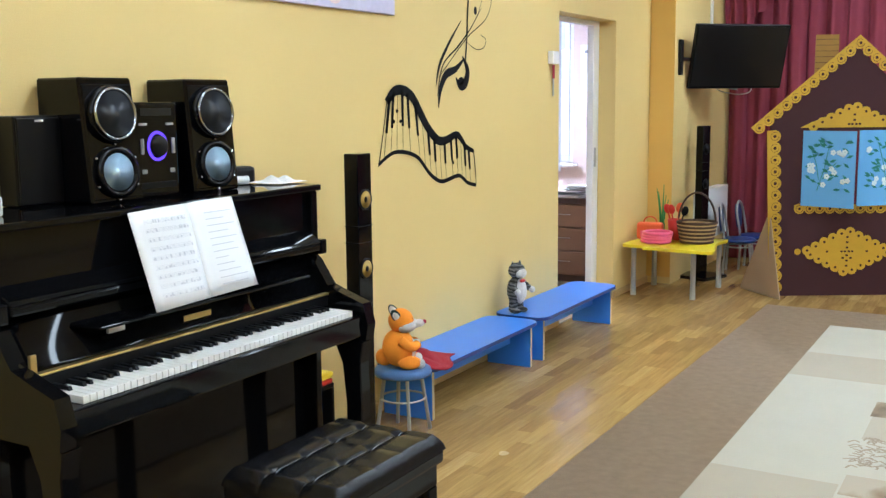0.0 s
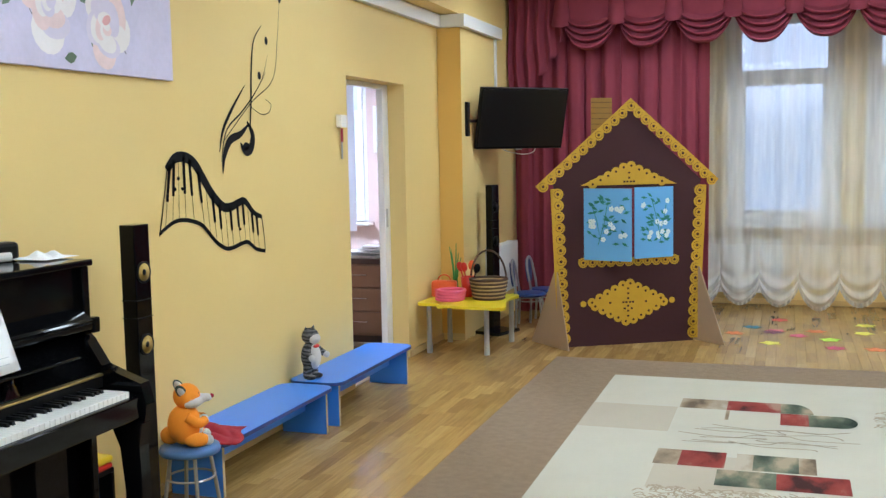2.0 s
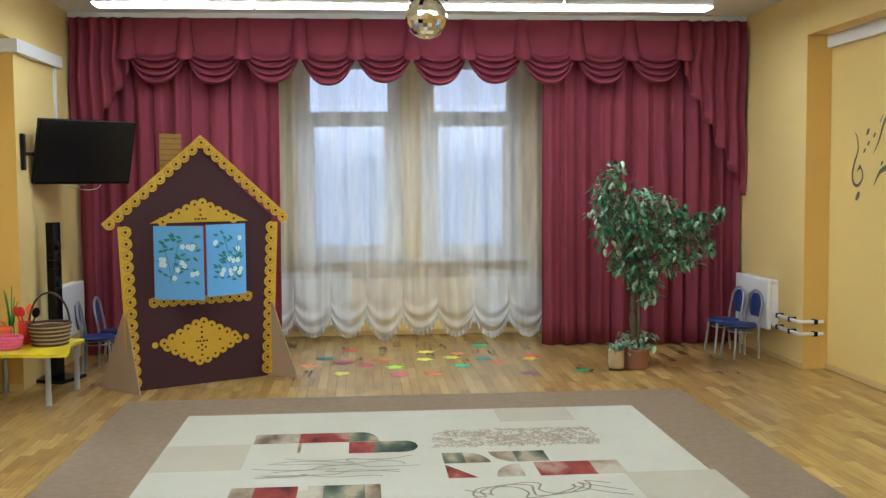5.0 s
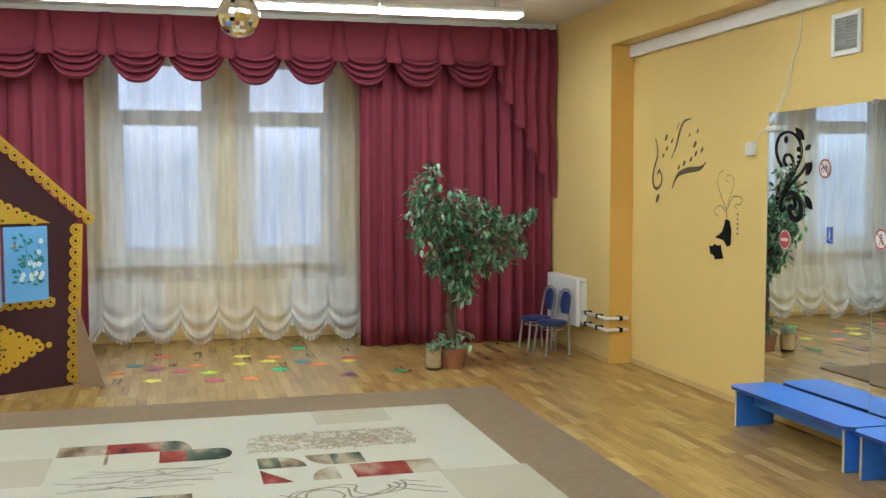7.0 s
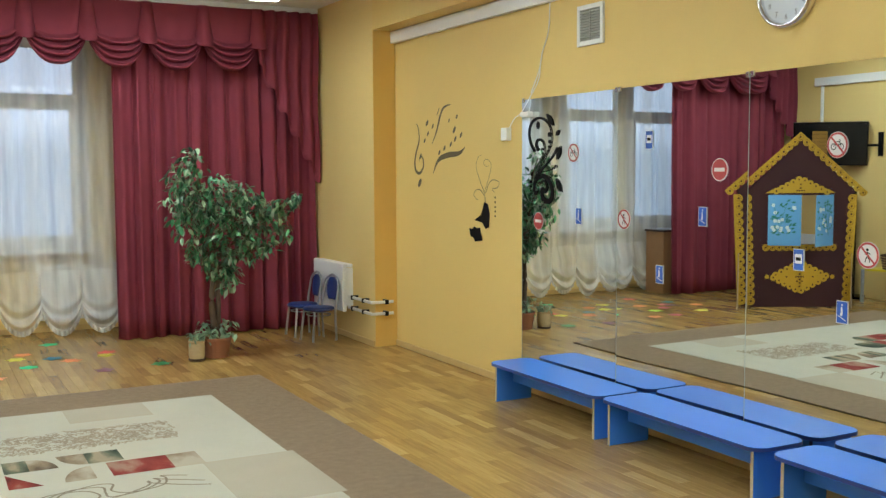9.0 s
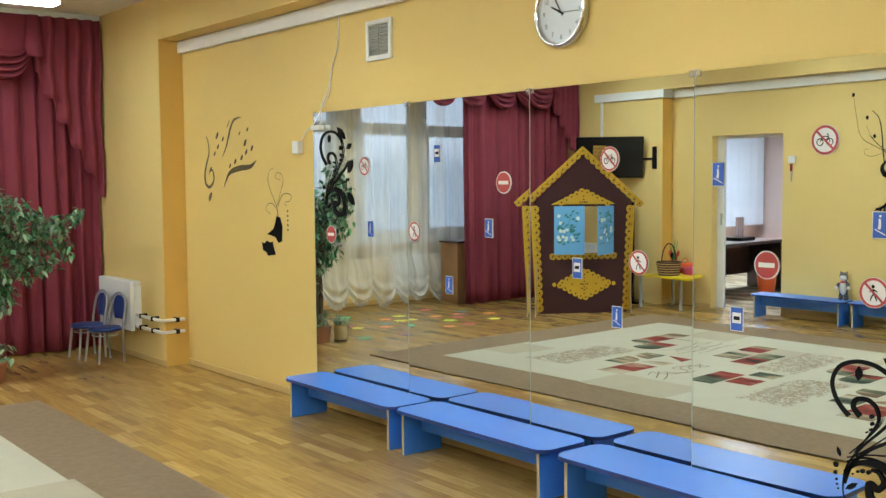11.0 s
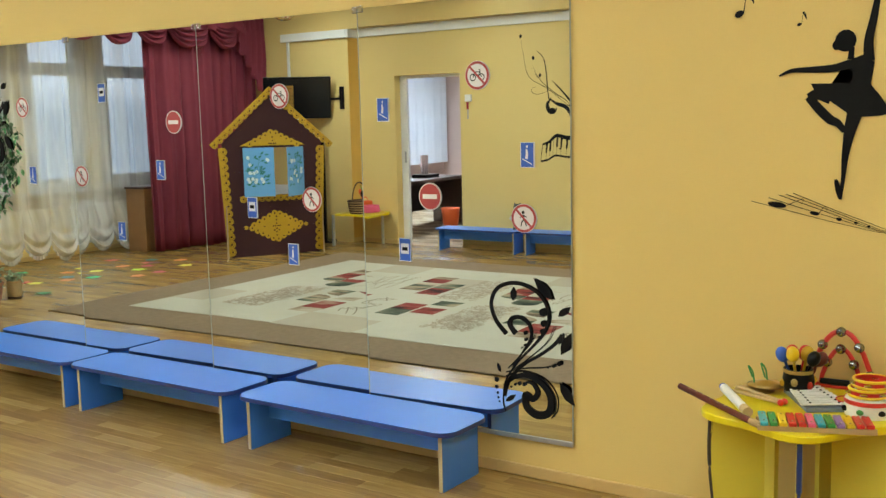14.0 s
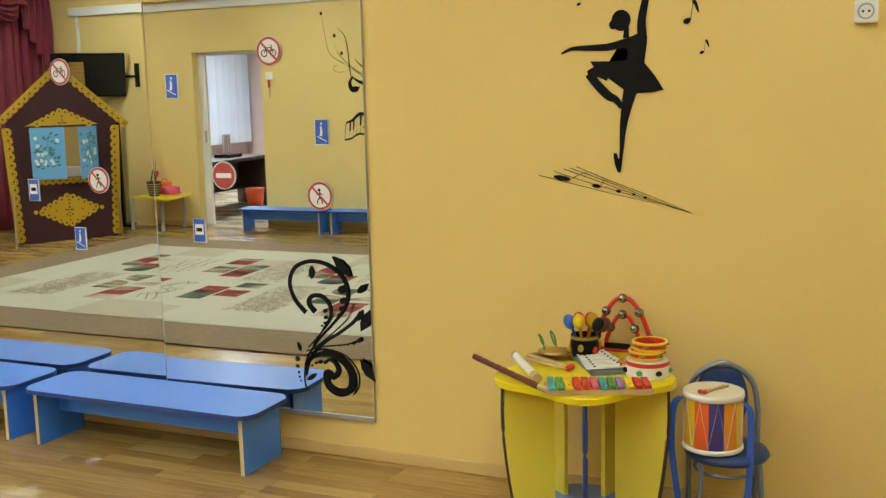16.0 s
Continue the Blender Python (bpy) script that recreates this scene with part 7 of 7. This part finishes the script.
part("cable", tube(bmesh.new(), spline([(XR - 0.01, 5.79, 2.32), (XR - 0.016, 5.82, 2.2), (XR - 0.04, 5.88, 2.06)], 7), 0.004, 7), WHITE, cab2)
part("socket_box", B(XR - 0.045, XR - 0.001, 6.19, 6.27, 1.75, 1.84, 0.006), WHITE, cab2)
part("plug", B(XR - 0.075, XR - 0.03, 5.86, 5.97, 1.90, 1.935, 0.008), WHITE, cab2)

clock = thing("wall_clock", pose(XR, 3.66, 2.39), "round silver-rimmed wall clock with pale face", "clock")
face = pose(0, 0, 0, 0, -90, 0)
part("rim", lathe(bmesh.new(), [(0.155, 0.001), (0.175, 0.001), (0.178, 0.02), (0.172, 0.042), (0.160, 0.046), (0.152, 0.036), (0.150, 0.02)], 48, face, ring=True), CHROME, clock, "brushed silver rim", smooth=True)
part("face", lathe(bmesh.new(), [(0.154, 0.002), (0.154, 0.019), (0.001, 0.019)], 40, face), FACE, clock)
wall_text = Matrix(((0, 0, -1, 0), (-1, 0, 0, 0), (0, 1, 0, 0), (0, 0, 0, 1)))


def lettering(text, size):
    cu = bpy.data.curves.new("text", "FONT")
    cu.body, cu.size, cu.align_x, cu.align_y, cu.extrude = text, size, "CENTER", "CENTER", 0.0004
    ob = new("text", cu)
    me = bpy.data.meshes.new_from_object(ob.evaluated_get(bpy.context.evaluated_depsgraph_get()))
    bpy.data.objects.remove(ob)
    bpy.data.curves.remove(cu)
    return me


for k in range(1, 13):
    a = radians(30 * k)
    me = lettering(str(k), 0.036)
    me.materials.append(INK)
    ob = new("numeral", me)
    ob.parent = clock
    ob.matrix_basis = Matrix.Translation((-0.0202, -0.122 * math.sin(a), 0.122 * math.cos(a))) @ wall_text
for nm, ang, ln, w in (("hour_hand", 297, 0.075, 0.009), ("minute_hand", 330, 0.105, 0.006), ("second_hand", 92, 0.12, 0.0025)):
    part(nm, B(-0.0235, -0.022, -w / 2, w / 2, -0.02, ln), DECAL, clock, m=Matrix.Rotation(radians(ang), 4, "X"))

# ---- table with toy instruments ----
TZ = 0.56
ft = thing("flower_table", pose(3.63, 0.80, 0.001, 0, 0, 196), "yellow lobed children's table with curved panel legs", "table")
edge = [((0.288 + 0.026 * math.cos(5 * (k * math.tau / 70))) * math.cos(k * math.tau / 70), (0.288 + 0.026 * math.cos(5 * (k * math.tau / 70))) * math.sin(k * math.tau / 70)) for k in range(70)]
part("tabletop", prism(bmesh.new(), [(x, -y) for x, y in edge], 0.026, pose(0, 0, TZ, -90, 0, 0), 0.004), TABLE_Y, ft)
YPANEL = mat("yellow_board", (0.76, 0.64, 0.08), 0.45, var=0.06, bump=0.02)
DARK_EDGE = mat("dark_brown_edging", (0.05, 0.035, 0.025), 0.5, var=0.1, bump=0)
outer = spline([(0.285, TZ - 0.0265), (0.288, 0.42), (0.278, 0.28), (0.255, 0.12), (0.225, 0.0)], 6)
for k in range(5):
    lg = part("leg", prism(bmesh.new(), [(0.11, 0.0)] + [(x, z) for x, z in outer[::-1]] + [(0.11, TZ - 0.0265)], 0.016, Matrix.Translation((0, -0.008, 0))), YPANEL, ft, m=pose(0, 0, 0, 0, 0, 72 * k))
    part("edging", tube(bmesh.new(), [(x, 0, z) for x, z in outer[:-1]] + [(0.226, 0, 0.004)], 0.0088, 6), BLUE_EDGE if k == 0 else DARK_EDGE, lg, "dark edging")
part("lower_shelf", lathe(bmesh.new(), [(0.20, 0.06), (0.20, 0.078)], 36), mat("pale_blue_laminate", (0.16, 0.24, 0.50), 0.4, var=0.05, bump=0), ft, "pale blue round shelf")
T0 = TZ + 0.002


def on_table(name, x, y, turn, label, cat):
    return thing(name, pose(x, y, T0, 0, 0, turn), label, cat)


fl = on_table("toy_flute", 3.47, 1.02, 54, "dark red patterned wooden flute", "flute")
part("tube", tube(bmesh.new(), [(-0.18, 0, 0.012), (0.21, 0, 0.028)], 0.0105, 12), WOOD_R, fl, m=pose(0, 0, 0, 0, 0, 0))
part("mouthpiece", tube(bmesh.new(), [(-0.23, 0, 0.0118), (-0.181, 0, 0.0122)], 0.0112, 12), WOOD_L, fl)
for k in range(6):
    part("finger_hole", ball(-0.05 + 0.04 * k, 0, 0.0275 + 0.0016 * k, 0.0045, 0.0045, 0.002, 8, 6), WOOD_L, fl)
pp = on_table("white_pipe", 3.56, 0.985, 33, "white toy pipe with a brown end", "pipe")
part("tube", tube(bmesh.new(), [(-0.10, 0, 0.016), (0.15, 0, 0.016)], 0.0155, 14), WHITE, pp)
part("end", tube(bmesh.new(), [(-0.145, 0, 0.016), (-0.101, 0, 0.016)], 0.0165, 14), WOOD_L, pp)
part("cap", tube(bmesh.new(), [(0.151, 0, 0.016), (0.17, 0, 0.016)], 0.013, 12), SIGN_B, pp)
cy = on_table("cymbals", 3.76, 0.985, 0, "pair of brass cymbals with green straps", "cymbals")
for k in range(2):
    cm = part("cymbal", lathe(bmesh.new(), [(0.068, 0.004 + 0.02 * k), (0.035, 0.009 + 0.02 * k), (0.018, 0.018 + 0.02 * k), (0.001, 0.020 + 0.02 * k)], 28), GOLD, cy, smooth=True, m=pose(0.012 * k, -0.04 * k, 0))
    part("strap", tube(bmesh.new(), spline([(0, 0, 0.02 + 0.02 * k), (0.012, 0.01, 0.06 + 0.015 * k), (0.0, 0.022, 0.085 + 0.01 * k), (-0.01, 0.004, 0.05)], 5), 0.003, 6), GREEN_PL, cm, "bright green strap")
pk = on_table("spoon_pot", 3.79, 0.845, 0, "black painted pot holding decorated wooden spoons", "pot")
part("pot", lathe(bmesh.new(), [(0.036, 0), (0.05, 0.02), (0.053, 0.05), (0.047, 0.085), (0.050, 0.09), (0.044, 0.09), (0.042, 0.02)], 20), BLACK_PL, pk, smooth=True)
part("gold_band", lathe(bmesh.new(), [(0.0485, 0.076), (0.0495, 0.082), (0.0495, 0.088), (0.0485, 0.09)], 20, ring=True), GOLD, pk)
for k in range(6):
    a = k * 1.05
    part("painted_leaf", ball(0.051 * math.cos(a), 0.051 * math.sin(a), 0.04 + 0.01 * (k % 2), 0.012, 0.012, 0.014, 8, 6), (GOLD, RED_PL, YELLOW)[k % 3], pk)
for k, (a, c, mm) in enumerate(((-24, 4, SIGN_B), (-6, -8, YELLOW_PL), (-12, 14, RED_PL), (10, 6, YELLOW), (22, -6, BLACK_PL), (28, 10, WOOD_R), (4, 16, RED_PL))):
    sp_ = tube(bmesh.new(), [(0, 0, 0.02), (0, 0, 0.125)], 0.005, 6)
    ball(0, 0, 0.142, 0.025, 0.022, 0.028, 12, 9, bm=sp_)
    part("spoon", sp_, mm, pk, m=pose(0, 0, 0, a, c, 0), smooth=True)
hm = on_table("jingle_tambourine", 3.915, 0.735, 0, "red half-moon tambourine with silver jingles leaning on the wall", "tambourine")
outer_a = [(0.0, 0.102 * math.cos(math.pi * k / 20), 0.045 + 0.16 * (1 - abs(math.cos(math.pi * k / 20)) ** 2.2)) for k in range(21)]
inner_a = [(0.0, 0.062 * math.cos(math.pi * k / 16), 0.045 + 0.10 * (1 - abs(math.cos(math.pi * k / 16)) ** 2.0)) for k in range(17)]
part("frame", tube(bmesh.new(), [(0, 0.105, 0.012)] + outer_a + [(0, -0.105, 0.012)], 0.009, 8), RED_PL, hm)
part("inner_frame", tube(bmesh.new(), [(0, 0.066, 0.02)] + inner_a + [(0, -0.066, 0.02)], 0.008, 8), RED_PL, hm)
part("grip", tube(bmesh.new(), [(-0.004, 0.066, 0.025), (-0.004, -0.066, 0.025)], 0.011, 10), BLACK_PL, hm)
part("foot", tube(bmesh.new(), [(0, 0.105, 0.010), (0, -0.105, 0.010)], 0.009, 8), RED_PL, hm)
for ring, idx in ((outer_a, (2, 6, 10, 14, 18)), (inner_a, (4, 8, 12))):
    for i in idx:
        x, y, z = ring[i]
        part("jingle", lathe(bmesh.new(), [(0.016, -0.003), (0.017, 0.001), (0.008, 0.003), (0.005, 0.008), (0.001, 0.009)], 16, pose(x - 0.011, y, z, 18, -78, 0)), RING_M, hm, "silver jingle", smooth=True)
GREY_TRAY = mat("slate_grey_tray", (0.16, 0.19, 0.25), 0.45, var=0.1, bump=0)
mp_ = on_table("metallophone", 3.715, 0.775, 32, "small metallophone with white bars on a grey base", "metallophone")
part("base", B(-0.125, 0.125, -0.062, 0.062, 0, 0.016, 0.003), GREY_TRAY, mp_)
for k in range(8):
    w = 0.076 - 0.003 * k
    part("bar", B(-0.119 + k * 0.030, -0.100 + k * 0.030, -w, w, 0.022, 0.028, 0.001), WHITE, mp_)
    for y in (-0.6 * w, 0.6 * w):
        part("pin", ball(-0.1095 + k * 0.030, y, 0.0285, 0.0045, 0.0045, 0.003, 8, 6), BLACK_PL, mp_)
xy = on_table("xylophone", 3.435, 0.70, 111, "toy xylophone with coloured bars on pale wood", "xylophone")
part("base", prism(bmesh.new(), [(-0.17, 0), (0.17, 0), (0.17, 0.016), (-0.17, 0.016)], 0.012, Matrix.Translation((0, 0.045, 0)) ), WOOD_L, xy)
part("base", prism(bmesh.new(), [(-0.17, 0), (0.17, 0), (0.17, 0.016), (-0.17, 0.016)], 0.012, Matrix.Translation((0, -0.04, 0))), WOOD_L, xy)
for k, mm in enumerate((RED_PL, RED_PL, YELLOW_PL, PURPLE_PL, GREEN_PL, TEAL_PL, PINK_PL, RED_PL, RED_PL, YELLOW_PL, GREEN_PL, TEAL_PL)):
    bar = part("bar", B(-0.163 + k * 0.0275, -0.140 + k * 0.0275, -0.048 - 0.001 * k, 0.055 + 0.001 * k, 0.0165, 0.0285, 0.003), mm, xy)
    for y in (-0.032, 0.04):
        part("pin", ball(-0.1515 + k * 0.0275, y, 0.029, 0.003, 0.003, 0.0025, 8, 6), CHROME, bar)
ml = on_table("mallets", 3.66, 0.93, 70, "two wooden mallets with red tips", "mallet")
for k in range(2):
    st_ = part("stick", tube(bmesh.new(), [(-0.08, 0.02 * k, 0.012), (0.11, 0.05 * k - 0.01, 0.02)], 0.006, 8), WOOD_L, ml)
    part("tip", ball(-0.09, 0.02 * k, 0.012, 0.011), RED_PL, st_, smooth=True)
sd = on_table("toy_drum", 3.655, 0.590, 0, "small white toy drum with red bands", "drum")
part("shell", lathe(bmesh.new(), [(0.071, 0.0), (0.073, 0.008), (0.073, 0.049), (0.071, 0.056), (0.001, 0.056)], 28), WHITE, sd, smooth=False)
part("red_band", lathe(bmesh.new(), [(0.0738, 0.041), (0.075, 0.044), (0.075, 0.052), (0.0738, 0.055)], 28, ring=True), RED_PL, sd)
for k in range(7):
    a = k * math.tau / 7 + 0.3
    part("painted_spot", ball(0.0725 * math.cos(a), 0.0725 * math.sin(a), 0.022, 0.012, 0.012, 0.009, 8, 6), (DECAL, GREEN_PL)[k % 2], sd)
tb = thing("stacked_tambourines", pose(3.660, 0.595, T0 + 0.0565), "two small yellow tambourines stacked on the toy drum", "tambourine")
for k in range(2):
    z = 0.005 + 0.029 * k
    dx = 0.010 * k
    tt = part("tambourine", lathe(bmesh.new(), [(0.050, z), (0.055, z), (0.055, z + 0.024), (0.050, z + 0.024)], 28, Matrix.Translation((dx, -dx, 0)), ring=True), RED_PL, tb)
    for zz in (z + 0.001, z + 0.022):
        part("hoop", tube(bmesh.new(), [(dx + 0.055 * math.cos(j * math.tau / 26), -dx + 0.055 * math.sin(j * math.tau / 26), zz) for j in range(26)], 0.005, 7, True), YELLOW_PL, tt, "yellow hoop", smooth=True)
    for j in range(6):
        a = j * math.tau / 6
        part("jingle", lathe(bmesh.new(), [(0.013, -0.002), (0.013, 0.002), (0.004, 0.004)], 12, Matrix.Translation((dx + 0.056 * math.cos(a), -dx + 0.056 * math.sin(a), z + 0.012))), CHROME, tt)
tb2 = thing("tambourine", pose(3.70, 0.655, T0), "small red tambourine with a yellow skin", "tambourine")
part("hoop", lathe(bmesh.new(), [(0.042, 0.0), (0.046, 0.0), (0.046, 0.030), (0.042, 0.030)], 24, ring=True), RED_PL, tb2, m=pose(0, 0, 0))
part("skin", lathe(bmesh.new(), [(0.044, 0.028), (0.001, 0.031)], 24), YELLOW, tb2)

# ---- drum on a small chair ----
BLUE_DEEP = mat("deep_blue_seat_vinyl", (0.022, 0.055, 0.19), 0.4, var=0.12, bump=0.03)
kid_chair(pose(3.72, 0.335, 0.001, 0, 0, 196) @ Matrix.Diagonal((0.92, 0.92, 1.05, 1)), "small round-backed blue chair with blue-grey tube frame holding a drum", BLUE_DEEP, 0.05, mat("blue_grey_painted_tube", (0.20, 0.25, 0.36), 0.3, metal=0.5, var=0.1, bump=0))
dr = thing("marching_drum", pose(3.68, 0.375, 0.3275) @ Matrix.Scale(0.87, 4), "striped toy drum with white rims and blue strap on the chair", "drum")
NST = 12
cols = (ORANGE_PL, YELLOW_PL, mat("orange_stripe", (0.80, 0.30, 0.02), 0.5, bump=0), mat("indigo_stripe", (0.05, 0.04, 0.22), 0.5, bump=0))
for k in range(NST):
    st_ = bmesh.new()
    a0, a1 = k * math.tau / NST, (k + 1) * math.tau / NST
    sheet(st_, 4, 1, lambda u, v: (0.108 * math.cos(a0 + (a1 - a0) * u), 0.108 * math.sin(a0 + (a1 - a0) * u), 0.02 + 0.185 * v))
    part("stripe", st_, cols[(k * 3 + 1) % 4], dr, smooth=True)
for z, h in ((0.0, 0.020), (0.202, 0.026)):
    part("rim", lathe(bmesh.new(), [(0.106, z), (0.113, z + 0.002), (0.115, z + h / 2), (0.113, z + h - 0.002), (0.108, z + h)], 36, ring=True), WHITE, dr, "white rim", smooth=True)
part("skin", lathe(bmesh.new(), [(0.109, 0.218), (0.108, 0.224), (0.001, 0.225)], 36), DRUM_W, dr, "cream drum skin")
cord = bmesh.new()
tube(cord, [(0.1095 * math.cos(k * math.tau / 20), 0.1095 * math.sin(k * math.tau / 20), 0.20 if k % 2 else 0.025) for k in range(20)], 0.0022, 5, True)
part("cord", cord, WHITE, dr, "white lacing cord")
for k, y in enumerate((0.0, 0.016)):
    dst = part("drumstick", tube(bmesh.new(), [(-0.06, 0.02 + y, 0.232), (0.05, -0.03 - y, 0.232)], 0.005, 8), WOOD_L, dr)
    part("tip", ball(-0.068, 0.023 + y, 0.234, 0.011, 0.009, 0.009), RED_PL, dst, smooth=True)
for s in (-1, 1):
    pth = spline([(-0.02, s * 0.118, 0.195), (-0.05, s * 0.142, 0.16), (-0.06, s * 0.145, 0.0), (-0.08, s * 0.13 - 0.01, -0.16), (-0.10, s * 0.10, -0.27)], 6)
    bm = bmesh.new()
    last = None
    for x, y, z in pth:
        row = [bm.verts.new((x - 0.006, y - 0.013, z)), bm.verts.new((x + 0.006, y + 0.013, z))]
        if last:
            bm.faces.new((last[0], last[1], row[1], row[0]))
        last = row
    stp = part("strap", bm, BLUE_PL, dr, "blue webbing strap")
    stp.modifiers.new("thickness", "SOLIDIFY").thickness = 0.003

# ---- parquet ----
OAK, OAK_J = wood("oak_parquet_strip", False), wood("oak_parquet", True)
floor_ob = bpy.data.objects["floor"]
PW = 0.0715
LENGTHS = (0.36, 0.43, 0.50)
plank_me = []
for ln in LENGTHS:
    me = bpy.data.meshes.new("plank")
    bm = B(0.0003, PW - 0.0003, 0.0003, ln - 0.0003, -0.0118, 0.0, 0.0004, seg=1)
    bm.to_mesh(me)
    bm.free()
    me.materials.append(OAK)
    plank_me.append(me)
verts, faces = [], []
rq = random.Random(17)
cols_n = int((XR - XL) / PW) + 1
singles = 0
for c in range(cols_n):
    x = XL + c * PW
    w = min(PW, XR - x)
    y = Y0 - rq.uniform(0, 0.4)
    while y < YW:
        k = rq.choice((0, 1, 2))
        ln = LENGTHS[k]
        ya, yb = max(y, Y0), min(y + ln, YW)
        near = (-2.3 < x < -1.6 and 3.0 < y < 6.2) or (2.5 < x < 3.55 and 1.6 < y < 5.0)
        if near and singles < 295 and ya == y and yb == y + ln and w == PW:
            ob = new("plank", plank_me[k])
            ob.parent = floor_ob
            ob.matrix_basis = Matrix.Translation((x, y, 0))
            singles += 1
        else:
            g, s, n0 = 0.0003, 0.0004, len(verts)
            verts += [(px, py, pz) for pz, e in ((-0.0118, 0.0), (-s, 0.0), (0.0, s)) for px, py in ((x + g + e, ya + g + e), (x + w - g - e, ya + g + e), (x + w - g - e, yb - g - e), (x + g + e, yb - g - e))]
            for lvl in (0, 4):
                faces += [(n0 + lvl + j, n0 + lvl + (j + 1) % 4, n0 + lvl + 4 + (j + 1) % 4, n0 + lvl + 4 + j) for j in range(4)]
            faces.append((n0 + 8, n0 + 9, n0 + 10, n0 + 11))
        y += ln
me = bpy.data.meshes.new("parquet")
me.from_pydata(verts, [], faces)
me.materials.append(OAK_J)
rest = new("parquet", me)
rest.parent = floor_ob
tagged(rest, "oak parquet strips", kind="stuff")
